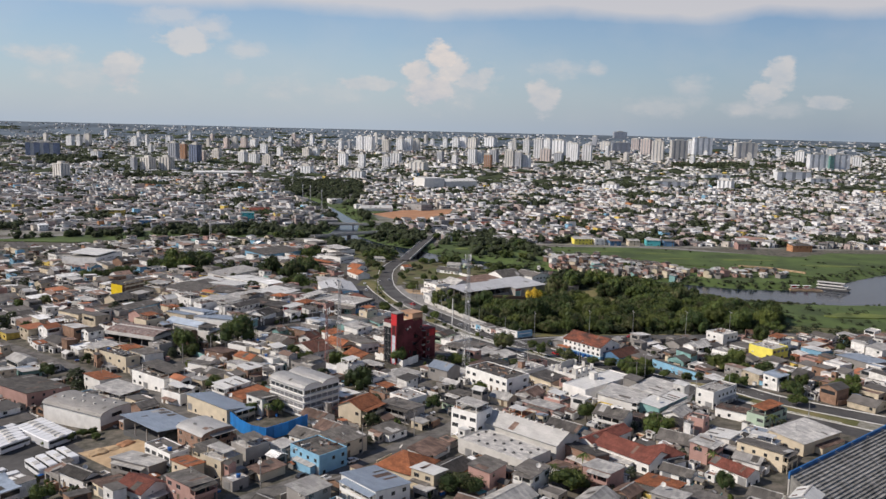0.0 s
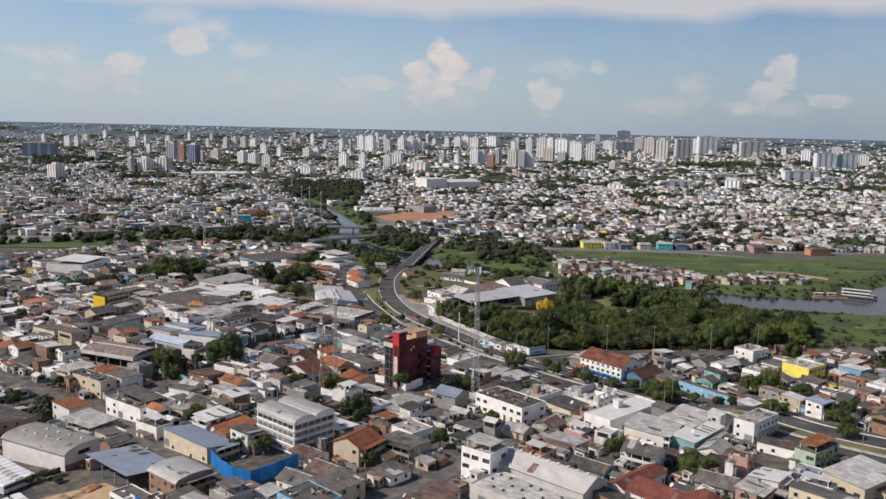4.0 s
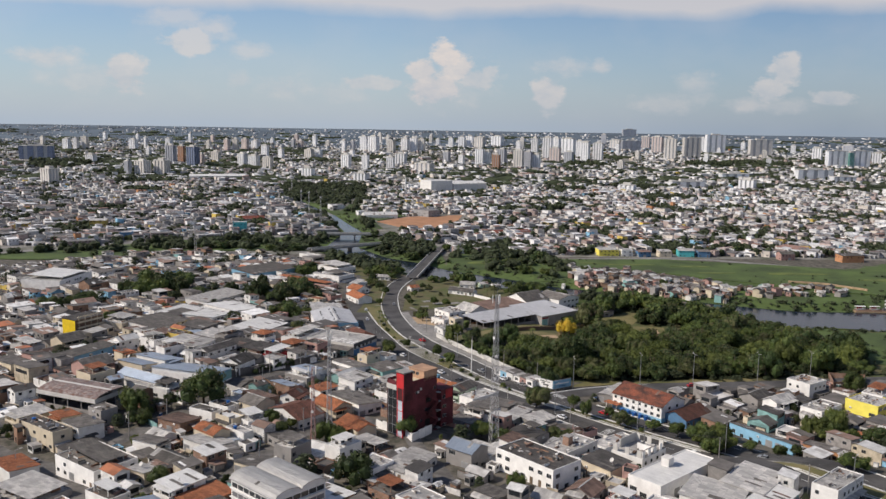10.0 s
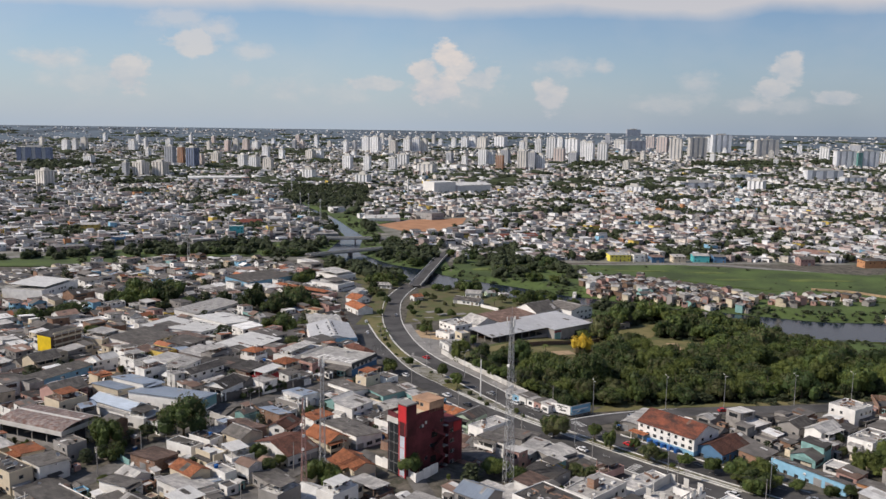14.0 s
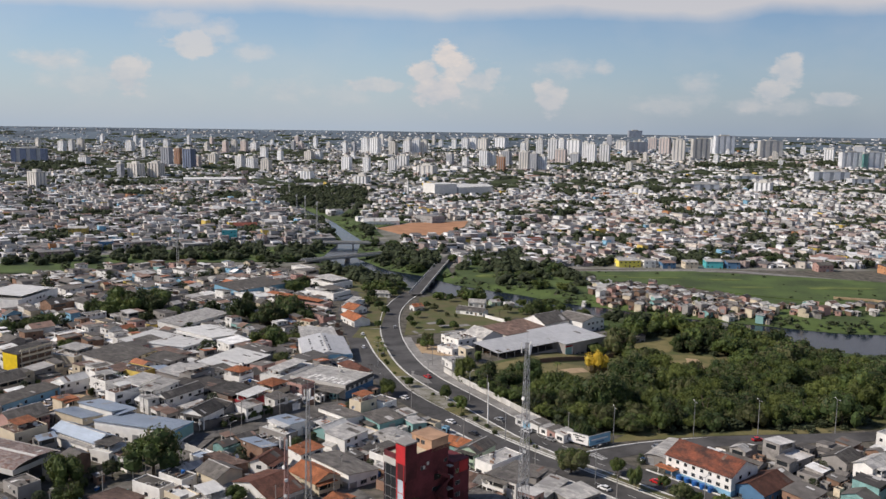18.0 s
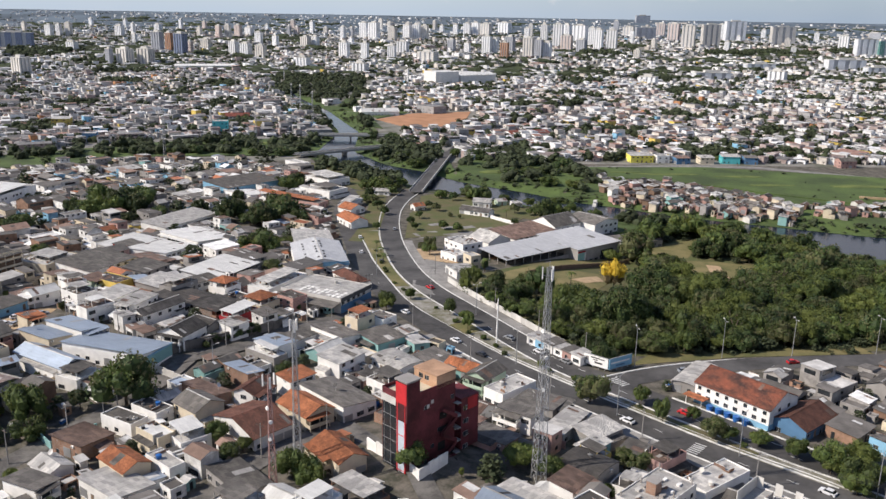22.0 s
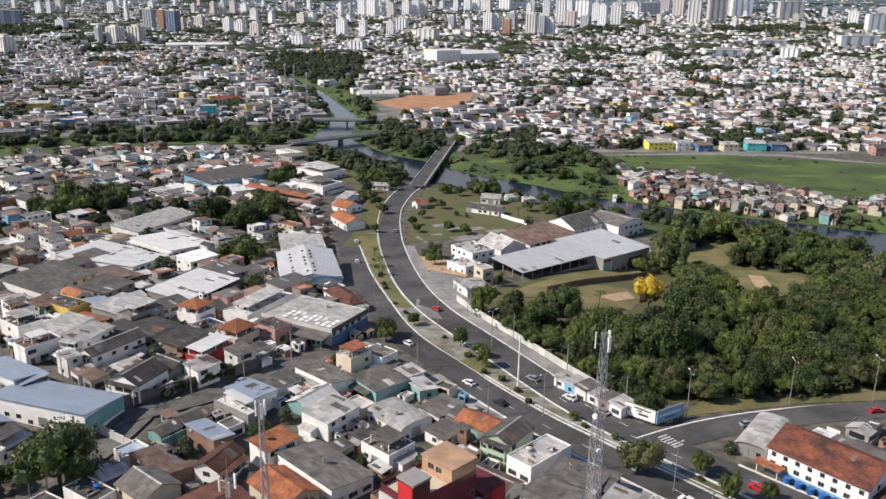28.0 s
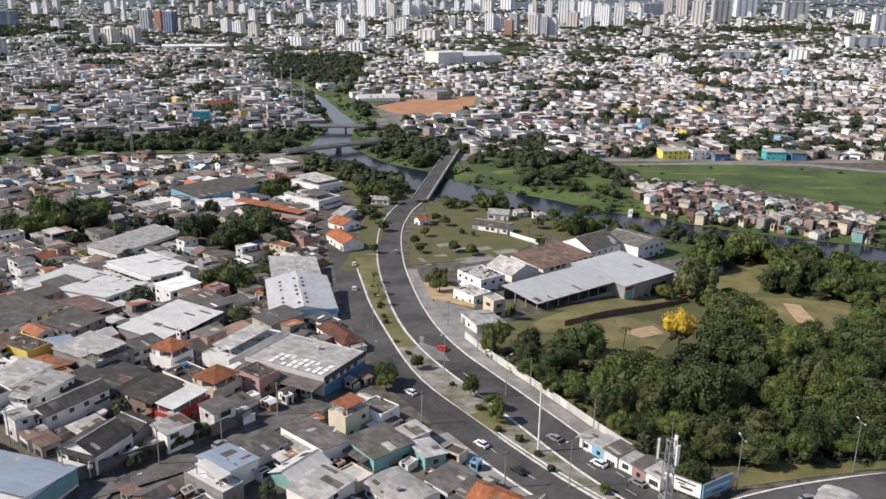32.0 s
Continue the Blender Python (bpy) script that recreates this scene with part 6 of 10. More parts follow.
        if glass is not None:
            fl = 2 if h > 5 else 1
            for sx, sy, ln, off in ((0, -1, L, b), (0, 1, L, b), (1, 0, D, a), (-1, 0, D, a)):
                if s * sx + c * sy > 0.3:
                    continue
                if rnd.random() < 0.42:                     # a flat dark strip paints in the shade of a veranda
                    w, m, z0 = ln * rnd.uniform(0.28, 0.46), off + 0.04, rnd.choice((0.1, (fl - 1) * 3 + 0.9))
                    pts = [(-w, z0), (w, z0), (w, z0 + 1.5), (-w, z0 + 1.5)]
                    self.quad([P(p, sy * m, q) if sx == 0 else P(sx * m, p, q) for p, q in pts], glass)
                    continue
                n = max(1, int(ln / 3.2))
                for j in range(n):
                    for q in range(fl):
                        if rnd.random() < 0.35:
                            continue
                        u = (j + 0.5) * ln / n - ln / 2
                        door = q == 0 and rnd.random() < 0.3
                        w, z0, z1 = (0.5, 0.0, 2.1) if door else (rnd.uniform(0.5, 0.8), 0.95 + q * 3, 2.0 + q * 3)
                        m = off + 0.04
                        if sx == 0:
                            pts = [P(u - w, sy * m, z0), P(u + w, sy * m, z0), P(u + w, sy * m, z1), P(u - w, sy * m, z1)]
                        else:
                            pts = [P(sx * m, u - w, z0), P(sx * m, u + w, z0), P(sx * m, u + w, z1), P(sx * m, u - w, z1)]
                        self.quad(pts, glass)

    def tree(self, rnd, x, y, z, r, h, n, s0=0.22, s1=0.42, clumps=0):
        for _ in range(clumps):
            self.clump(rnd, x, y, z, r, h)
        for _ in range(n):
            a, q, w = rnd.uniform(0, math.tau), math.sqrt(rnd.random()), rnd.uniform(0.1, 1.0)
            rr = r * q * math.sqrt(max(0.05, 1 - (w - 0.35) ** 2 * 2))
            p = (x + math.cos(a) * rr, y + math.sin(a) * rr, z + h * w)
            s = r * rnd.uniform(s0, s1)
            k = len(self.v)
            t = rnd.uniform(0, math.tau)
            e, g_ = rnd.uniform(-0.6, 0.6), rnd.uniform(0.3, 1.0)
            self.v += [(p[0] + s * math.cos(t), p[1] + s * math.sin(t), p[2] + e * s), (p[0] - s * math.sin(t), p[1] + s * math.cos(t), p[2] - g_ * s * 0.5),
                       (p[0] - s * math.cos(t), p[1] - s * math.sin(t), p[2] - e * s), (p[0] + s * math.sin(t), p[1] - s * math.cos(t), p[2] + g_ * s * 0.5)]
            self.f += [(k, k + 1, k + 2), (k, k + 2, k + 3)]
            self.i += [0, 0]

    def clump(self, rnd, x, y, z, r, h):
        """A rough rounded mass of foliage."""
        a, q = rnd.uniform(0, math.tau), r * 0.6 * math.sqrt(rnd.random())
        cx, cy, w = x + math.cos(a) * q, y + math.sin(a) * q, r * rnd.uniform(0.4, 0.6)
        cz = z + h * rnd.uniform(0.35, 0.75)
        k, n, m = len(self.v), 6, 3
        for j in range(m + 1):
            for i in range(n):
                th, ph, u = math.pi * (j + 0.12) / (m + 0.24), math.tau * (i + 0.5 * (j % 2)) / n, w * rnd.uniform(0.75, 1.15)
                self.v.append((cx + u * math.sin(th) * math.cos(ph), cy + u * math.sin(th) * math.sin(ph), cz + u * 0.85 * math.cos(th)))
        for j in range(m):
            for i in range(n):
                self.f.append((k + j * n + i, k + (j + 1) * n + i, k + (j + 1) * n + (i + 1) % n, k + j * n + (i + 1) % n))
                self.i.append(0)
        self.f.append(tuple(range(k, k + n)))
        self.i.append(0)

    def mound(self, rnd, x, y, z, rx, ry, h):
        """A low rounded belt of distant trees."""
        k, n = len(self.v), 9
        for j, (f, g_) in enumerate(((1.0, 0.0), (0.92, 0.55), (0.55, 0.95))):
            for i in range(n):
                a, u = math.tau * (i + 0.5 * (j % 2)) / n, f * rnd.uniform(0.8, 1.15)
                self.v.append((x + rx * u * math.cos(a), y + ry * u * math.sin(a), z + h * g_ * rnd.uniform(0.75, 1.15)))
        for j in range(2):
            for i in range(n):
                self.f.append((k + j * n + i, k + j * n + (i + 1) % n, k + (j + 1) * n + (i + 1) % n, k + (j + 1) * n + i))
                self.i.append(0)
        self.f.append(tuple(range(k + 2 * n, k + 3 * n)))
        self.i.append(0)

    def make(self, name, mats, label, category):
        ob = raw(name, self.v, self.f, mats, self.i)
        return tagged(ob, label, category, kind="stuff")


under = Heap()
rng = random.Random(8)
n_ = 0
while n_ < 900:
    x, y = rng.uniform(15, 250), rng.uniform(455, 665)
    if not inside(x, y, WOODS) or any(inside(x, y, c) for c in CLEAR) or river_gap(x, y) < 1:
        n_ += 0.05
        continue
    n_ += 1
    r = rng.uniform(1.6, 3.4)
    under.tree(rng, x, y, ground_z(x, y) - 0.4, r, r * rng.uniform(0.9, 1.5), 110, 0.11, 0.24)
for _ in range(520):                            # low scrub round the edge of the wood and out into the wet meadow
    if rng.random() < 0.6:
        x, y = rng.uniform(222, 320), rng.uniform(486, 612)
        if rng.random() < (x - 222) / 110:
            continue
    else:
        x, y = rng.uniform(82, 330), rng.uniform(464, 490)
    if near_road(x, y, 1.5) or river_gap(x, y) < 2:
        continue
    r = rng.uniform(0.8, 2.6)
    under.tree(rng, x, y, ground_z(x, y) - 0.2, r, r * rng.uniform(0.8, 1.4), 60, 0.13, 0.27)
under.make("undergrowth", [FARLEAF], "dense green bushes beneath the wood", "bushes")


# ---- houses that fill the blocks ----
FAR_WALLS, FAR_ROOFS = list(WALL_I.values()), list(ROOF_I.values())
NW = len(FAR_WALLS)
ZONES = (([(-420, 205), (9.5, 194.9), (281.7, 194.9), (309.9, 194.9), (131.5, 314.1), (94, 344.1), (50, 418), (26, 444), (-12, 490), (-24, 530), (-42, 640), (-66, 800), (-95, 860), (-150, 880), (-215, 885), (-290, 850), (-330, 800), (-450, 740)], 50),
         ([(88, 440), (66, 436), (120, 396), (169.1, 326.3), (300.5, 218.3), (430, 300), (430, 470), (220, 462), (150, 448)], 37))


def mark_roads():
    for rows, half in ROADS:
        for r, q in zip(rows, rows[1:]):
            L = math.dist(r[:2], q[:2])
            occupy((r[0] + q[0]) / 2, (r[1] + q[1]) / 2, math.degrees(math.atan2(q[1] - r[1], q[0] - r[0])), L + 1.5, half * 2 + (2.4 if half > 4 else 1.2))
    for x, y, r in TREES:
        if r > 3:
            occupy(x, y, 0, r * 0.9, r * 0.9)


def fill():
    """Packs houses between the streets: those nearest the flight as things, the others joined."""
    mark_roads()
    for q in ((-141, 468, 60, 16, 14), (2, 384, 43, 30, 20), (62, 451, 0, 20, 14), (-117.5, 285, 50, 44, 40), (-46.8, 287.8, 30, 26, 20), (148.4, 254, 38, 78, 34), (32, 380, 0, 12, 12), (-31, 376, 0, 12, 12), (-92.3, 275.2, 40, 26, 24), (-145, 480, 40, 22, 18)):
        occupy(*q)
    rnd = random.Random(77)
    heap, woods, things = Heap(), Heap(), 0
    for zone, angle in ZONES:
        xs, ys = [p[0] for p in zone], [p[1] for p in zone]
        c, s = math.cos(radians(angle)), math.sin(radians(angle))
        for size in ((24, 13), (12.5, 9), (10, 8), (8.5, 6.5), (6.5, 5.5), (4.6, 4.6), (3.2, 3.4), (2.2, 2.4)):
            spots = []
            n = int(900 / 6)
            for i in range(-n, n):
                for j in range(-n, n):
                    u, v = i * 6.0 + rnd.uniform(-2, 2), j * 6.0 + rnd.uniform(-2, 2)
                    x, y = c * u - s * v - 40, s * u + c * v + 480
                    if min(xs) < x < max(xs) and min(ys) < y < max(ys) and abs(x) < 0.56 * y + 40:
                        spots.append((x, y))
            rnd.shuffle(spots)
            if size[0] > 20:
                spots = [q for q in spots if q[1] > 600][:70]
            elif size[0] > 12:
                spots = spots[:len(spots) // 5]
            elif size[0] > 9:
                spots = spots[:len(spots) // 2]
            for x, y in spots:
                if not inside(x, y, zone) or river_gap(x, y) < 14:
                    continue
                L, D = size[0] * rnd.uniform(0.85, 1.15), size[1] * rnd.uniform(0.85, 1.15)
                rot = angle + rnd.choice((0, 90)) + rnd.uniform(-4, 4)
                if not is_free(x, y, rot, L, D, -0.1):
                    continue
                if size[0] < 2.5 and y > 620:
                    continue
                if rnd.random() < (0.10 if size[0] > 5 else 0.26):
                    occupy(x, y, rot, L * 0.8, D * 0.8)
                    if y > 330 or rnd.random() < 0.5:
                        r = min(L, D) * rnd.uniform(0.35, 0.6)
                        if rnd.random() < 0.5 and y < 600:
                            tree(x, y, r, r * 1.5 + 1.5, rnd.choice((0, 1, 1, 2, 3)), "in a back yard among roofs")
                        else:
                            woods.tree(rnd, x, y, ground_z(x, y), r, r * 1.5 + 1, *((330, 0.09, 0.19) if y < 560 else (140, 0.14, 0.27)))
                    continue
                tall = rnd.random() < ((0.5 if -160 < x < -30 and 440 < y < 600 else 0.28) if size[0] > 5 else 0.05)
                h = rnd.choice((5.4, 5.8, 6.2)) if tall else rnd.choice((2.5, 2.7, 2.9, 3.2)) if size[0] > 4 else rnd.choice((1.9, 2.2, 2.4, 2.6))
                roof = rnd.choices(("shed", "gable", "flat"), (0.5, 0.28, 0.22))[0]
                rm = rnd.choices(("fibre", "light", "white", "dark", "clay", "rust", "bluemetal"), (0.37, 0.20, 0.10, 0.12, 0.065, 0.125, 0.02) if y < 520 else (0.46, 0.15, 0.08, 0.18, 0.04, 0.10, 0.01))[0]
                wm = rnd.choices(("white", "cream", "grey", "brick", "pink", "yellow", "teal", "lightblue", "palegreen"), (0.45, 0.14, 0.17, 0.13, 0.05, 0.012, 0.018, 0.02, 0.01) if y < 520 else (0.36, 0.15, 0.28, 0.08, 0.05, 0.012, 0.018, 0.03, 0.01))[0]
                if 98 < x < 185 and 400 < y < 462:      # low grey yards behind the school
                    h, rm = min(h, 2.9), "fibre" if rm in ("clay", "rust", "white") else rm
                    wm = "grey" if wm == "white" else wm
                near = (y < 520 and abs(x) < 0.36 * y) or (y < 420 and x > 0)
                if near and things < 154 and size[0] > 5:
                    things += 1
                    put(x, y, rot, L, D, h, roof, rm, wm, openings=4)
                else:
                    occupy(x, y, rot, L, D)
                    if size[0] > 7 and rnd.random() < 0.6:
                        k = rnd.uniform(0.35, 0.65)
                        ca, sa = math.cos(radians(rot)), math.sin(radians(rot))
                        L2 = L * (1 - k)
                        rm2, h2 = rnd.choices(FILL_ROOFS, (0.37, 0.20, 0.10, 0.12, 0.065, 0.125, 0.02))[0], rnd.choice((2.5, 2.8, 3.1, 5.4))
                        heap.house(x + ca * L * k / 2, y + sa * L * k / 2, ground_z(x, y), radians(rot + 180 * rnd.randint(0, 1)), L2, D * rnd.uniform(0.8, 1.0), h2, 0.05 * D + 0.2, FILL_WALLS.index(wm) if wm in FILL_WALLS else 0, len(FILL_WALLS) + FILL_ROOFS.index(rm2), "shed", rnd, len(FILL_WALLS) + len(FILL_ROOFS), 0.2, MENDED)
                        x, y, L = x - ca * L * (1 - k) / 2, y - sa * L * (1 - k) / 2, L * k
                    heap.house(x, y, ground_z(x, y), radians(rot), L, D, h, 0.05 * D + 0.2 if roof == "shed" else 0.2 * D, FILL_WALLS.index(wm) if wm in FILL_WALLS else 0, len(FILL_WALLS) + FILL_ROOFS.index(rm), roof, rnd, len(FILL_WALLS) + len(FILL_ROOFS), patch=MENDED)
    heap.make("houses_town", [NEAR_W[k] for k in FILL_WALLS] + [NEAR_R[k] for k in FILL_ROOFS] + [GLASS], "packed small houses with grey sheet roofs filling the blocks", "houses")
    woods.make("trees_town", [FARLEAF], "small green yard trees between roofs", "trees")
    print("things", things)


FILL_WALLS = ["white", "cream", "grey", "brick", "pink", "yellow", "teal", "lightblue"]
FILL_ROOFS = ["fibre", "light", "white", "dark", "clay", "rust", "bluemetal"]
MENDED = [len(FILL_WALLS) + i for i in (0, 1, 1, 2, 3, 5)]
NEAR_W = {k: material("joined_plaster_" + k, WALL_RGB.get(k, (0.31, 0.19, 0.13)), 0.88, stain=0.36, scale=0.5, fine=2.5, island=True, vary=0.2) for k in FILL_WALLS}
ROOF_RGB = {"fibre": (0.165, 0.151, 0.137), "light": (0.55, 0.53, 0.50), "white": (0.80, 0.79, 0.76), "dark": (0.10, 0.093, 0.087), "clay": (0.40, 0.155, 0.08), "rust": (0.27, 0.18, 0.14), "bluemetal": (0.33, 0.39, 0.47)}
NEAR_R = {k: material("joined_sheet_" + k, v, 0.85, stain=0.36, scale=0.3, fine=2.0, island=True, vary=0.35) for k, v in ROOF_RGB.items()}
fill()


# ---- the far city ----
def far_district(name, label, seed, spot, n, cell, wall_w, roof_w, size=(6.0, 11.5), trees=0.09, keep=None, yard=0.3):
    rnd = random.Random(seed)
    houses, woods = Heap(), Heap()
    taken = set()
    for _ in range(n):
        x, y = spot(rnd)
        ix, iy = round(x / cell), round(y / cell)
        if (ix, iy) in taken or river_gap(x, y) < 16 or (y < 1500 and near_road(x, y, 5)):
            continue
        if keep and not keep(x, y):
            continue
        taken.add((ix, iy))
        x, y = (ix + rnd.uniform(-0.2, 0.2)) * cell, (iy + rnd.uniform(-0.2, 0.2)) * cell
        z = ground_z(x, y)
        if rnd.random() < trees + (0.62 if noise.noise((x / 60, y / 90, seed)) > 0.3 else 0):
            woods.tree(rnd, x, y, z - 0.5, rnd.uniform(3.5, 7.5), rnd.uniform(5.5, 10.5), *((26, 0.16, 0.3, 4) if y < 1300 else (8, 0.2, 0.36, 2)))
            continue
        k = 1.0 if rnd.random() > 0.03 else rnd.uniform(1.6, 2.8)
        rot = radians(rnd.choice((35, 125)) + rnd.uniform(-8, 8) + 25 * noise.noise((x / 300, y / 300, 3)))
        L, D = rnd.uniform(*size) * k, rnd.uniform(*size) * k * 0.8
        h = rnd.choice((2.7, 2.9, 3.0, 3.3, 3.6, 5.6, 6.0, 6.4, 8.6 if y > 950 else 6.0))
        near_w, near_r = (wall_w, roof_w) if not callable(wall_w) else (wall_w(y), roof_w(y))
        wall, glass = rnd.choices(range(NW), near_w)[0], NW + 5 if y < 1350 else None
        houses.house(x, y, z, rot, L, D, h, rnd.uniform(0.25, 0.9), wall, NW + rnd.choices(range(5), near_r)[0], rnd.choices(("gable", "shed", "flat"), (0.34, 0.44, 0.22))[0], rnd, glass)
        c, s_ = math.cos(rot), math.sin(rot)
        if rnd.random() < 0.6 and y < 1900:                       # an annexe or open porch against one side
            u, v = rnd.choice(((L / 2 + 1.4, rnd.uniform(-0.2, 0.2) * D), (-L / 2 - 1.4, 0.0), (rnd.uniform(-0.2, 0.2) * L, -D / 2 - 1.3)))
            houses.house(x + c * u - s_ * v, y + s_ * u + c * v, z, rot + math.pi * rnd.randint(0, 1), rnd.uniform(2.6, 4.2), rnd.uniform(2.6, 4.8), rnd.choice((2.2, 2.4, 2.6, 5.0)), 0.3, rnd.choices(range(NW), near_w)[0], NW + rnd.choices(range(5), near_r)[0], "shed", rnd, None)
        if rnd.random() < yard:                                   # a yard tree
            u, r_ = rnd.uniform(0, math.tau), rnd.uniform(1.6, 3.6)
            woods.tree(rnd, x + cell * 0.55 * math.cos(u), y + cell * 0.55 * math.sin(u), z, r_, r_ * 1.7, *((14, 0.2, 0.38, 2) if y < 1300 else (4, 0.25, 0.4, 2)))
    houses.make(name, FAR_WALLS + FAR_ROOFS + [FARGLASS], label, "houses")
    if woods.v:
        woods.make("trees_" + name, [FARLEAF], "scattered green trees among distant roofs", "trees")


WW = (0.54, 0.17, 0.15, 0.11, 0.009, 0.009, 0.008)
FIELD = [(-60, 1182), (-10, 1255), (85, 1290), (75, 1200), (30, 1100), (-30, 1110)]
WOOD_A = [(-290, 1840), (-80, 1860), (-96, 1600), (-60, 1480), (-120, 1340), (-190, 1450)]


def above_bank(x, y):
    """Beyond the road along the western far bank."""
    line = ((-420, 850), (-320, 932), (-282, 978), (-236, 1003), (-166, 1023), (-90, 1036))
    for (ax, ay), (bx, by) in zip(line, line[1:]):
        if ax <= x <= bx:
            return y > ay + (by - ay) * (x - ax) / (bx - ax) + 12
    return y > 930 if x < -420 else y > 1040


# groves between the far houses: x, y, half length along x, half depth
FAR_GROVES = ((232, 1497, 46, 40), (210, 1094, 30, 26), (460, 1590, 74, 44), (-714, 2146, 55, 70), (-485, 1631, 40, 46), (92, 1553, 44, 40), (731, 1916, 30, 40), (-945, 2328, 50, 70), (546, 2773, 62, 90), (995, 2897, 90, 90), (1466, 3023, 95, 90),
              (-320, 1597, 36, 50), (488, 1860, 66, 46), (1170, 2940, 110, 100), (-975, 2518, 95, 80), (330, 1230, 24, 30), (420, 1330, 34, 26), (-420, 1280, 26, 30), (-330, 1420, 30, 30), (620, 1480, 40, 30), (150, 1330, 40, 24), (560, 1230, 26, 26),
              (-560, 1850, 60, 50), (300, 1760, 40, 60), (-250, 1300, 18, 40), (380, 1010, 16, 20), (300, 985, 12, 16), (120, 1180, 16, 22))


def clear_spot(x, y):
    if any(((x - a) / p) ** 2 + ((y - b) / q) ** 2 < 0.85 + 0.5 * noise.noise((x / 20, y / 30, a)) for a, b, p, q in FAR_GROVES):
        return False
    return not inside(x, y, FIELD) and not inside(x, y, WOOD_A)


def spot_right(r):
    y = 905 + 900 * r.random() ** 1.25
    return r.uniform(-10 if y < 1262 else -75, 0.62 * y + 60), y


def spot_left(r):
    y = 935 + 910 * r.random() ** 1.2
    return r.uniform(-0.62 * y - 40, -95 - 0.05 * (y - 1045)), y


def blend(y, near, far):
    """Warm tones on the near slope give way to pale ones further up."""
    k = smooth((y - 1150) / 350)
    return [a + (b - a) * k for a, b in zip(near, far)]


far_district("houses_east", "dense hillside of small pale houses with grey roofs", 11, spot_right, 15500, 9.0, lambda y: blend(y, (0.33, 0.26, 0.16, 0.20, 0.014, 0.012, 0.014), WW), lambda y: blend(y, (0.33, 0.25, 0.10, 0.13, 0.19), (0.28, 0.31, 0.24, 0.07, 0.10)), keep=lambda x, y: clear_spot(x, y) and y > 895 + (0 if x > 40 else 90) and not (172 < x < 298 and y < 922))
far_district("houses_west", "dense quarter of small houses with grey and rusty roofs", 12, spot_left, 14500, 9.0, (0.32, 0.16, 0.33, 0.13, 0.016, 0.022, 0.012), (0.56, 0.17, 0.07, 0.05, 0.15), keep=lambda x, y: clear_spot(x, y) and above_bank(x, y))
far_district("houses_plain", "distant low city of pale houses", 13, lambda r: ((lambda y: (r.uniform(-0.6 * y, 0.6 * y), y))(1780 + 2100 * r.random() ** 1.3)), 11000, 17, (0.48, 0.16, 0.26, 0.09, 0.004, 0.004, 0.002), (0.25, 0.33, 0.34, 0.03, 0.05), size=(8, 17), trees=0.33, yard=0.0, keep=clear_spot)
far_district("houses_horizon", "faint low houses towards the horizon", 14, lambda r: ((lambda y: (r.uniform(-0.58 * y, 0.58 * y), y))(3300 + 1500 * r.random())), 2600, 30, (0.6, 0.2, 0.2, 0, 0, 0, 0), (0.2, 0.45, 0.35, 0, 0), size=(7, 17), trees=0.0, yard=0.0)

far_wood = Heap()
rng = random.Random(21)
for outline, n in ((WOOD_A, 330), ([(-91, 1700), (8, 1585), (69, 1530), (151, 1559), (170, 1640), (142, 1762)], 90), ([(-40, 915), (-30, 990), (-8, 1010), (16, 975), (22, 900), (8, 870)], 75), ([(36, 850), (40, 915), (120, 905), (128, 872), (80, 860)], 22), ([(-80, 850), (-40, 800), (-20, 775), (-8, 800), (-40, 850), (-70, 875)], 40), ([(50, 830), (64, 905), (130, 872), (140, 820), (126, 760), (96, 780)], 42),
                   ([(-400, 856), (-317, 920), (-244, 985), (-177, 1010), (-95, 1012), (-95, 920), (-216, 905)], 150), ([(300, 1010), (330, 1090), (470, 1110), (420, 1000)], 30), ([(60, 1330), (300, 1360), (280, 1420), (80, 1400)], 110), ([(-160, 1270), (-122, 1150), (-98, 1080), (-90, 1090), (-104, 1170), (-132, 1290)], 46), ([(-70, 1190), (-60, 1110), (-50, 1100), (-56, 1190)], 14), ([(-100, 1290), (-50, 1270), (-20, 1290), (0, 1390), (-90, 1410)], 40), ([(150, 660), (120, 690), (100, 712), (60, 745), (110, 716), (160, 680)], 24)):
    xs, ys = [p[0] for p in outline], [p[1] for p in outline]
    k = 0
    while k < n:
        x, y = rng.uniform(min(xs), max(xs)), rng.uniform(min(ys), max(ys))
        if inside(x, y, outline):
            k += 1
            if river_gap(x, y) > 2 and not near_road(x, y, 2):
                far_wood.tree(rng, x, y, ground_z(x, y) - 1, rng.uniform(4, 8), rng.uniform(5, 11), 34, 0.13, 0.28, 5)
for gx, gy, gp, gq in FAR_GROVES:
    k = 0
    while k < gp * gq / (26 if gy < 1700 else 60):
        a, q = rng.uniform(0, math.tau), math.sqrt(rng.random())
        x, y = gx + gp * q * math.cos(a), gy + gq * q * math.sin(a)
        k += 1
        r = rng.uniform(4, 8) if gy < 1700 else rng.uniform(6, 11)
        far_wood.tree(rng, x, y, ground_z(x, y) - 1, r, r * rng.uniform(1.1, 1.6), *((16, 0.15, 0.3, 4) if gy < 1700 else (4, 0.2, 0.3, 3)))
for _ in range(3600):                              # low belts of trees over the plain
    y = rng.uniform(1850, 4500)
    x = rng.uniform(-0.6 * y, 0.6 * y)
    if noise.noise((x / 380, y / 240, 8)) > 0.02:
        r = rng.uniform(9, 22)
        far_wood.mound(rng, x, y, ground_z(x, y) - 1.5, r * rng.uniform(1.2, 2.4), r, rng.uniform(5, 10))
reeds = Heap()
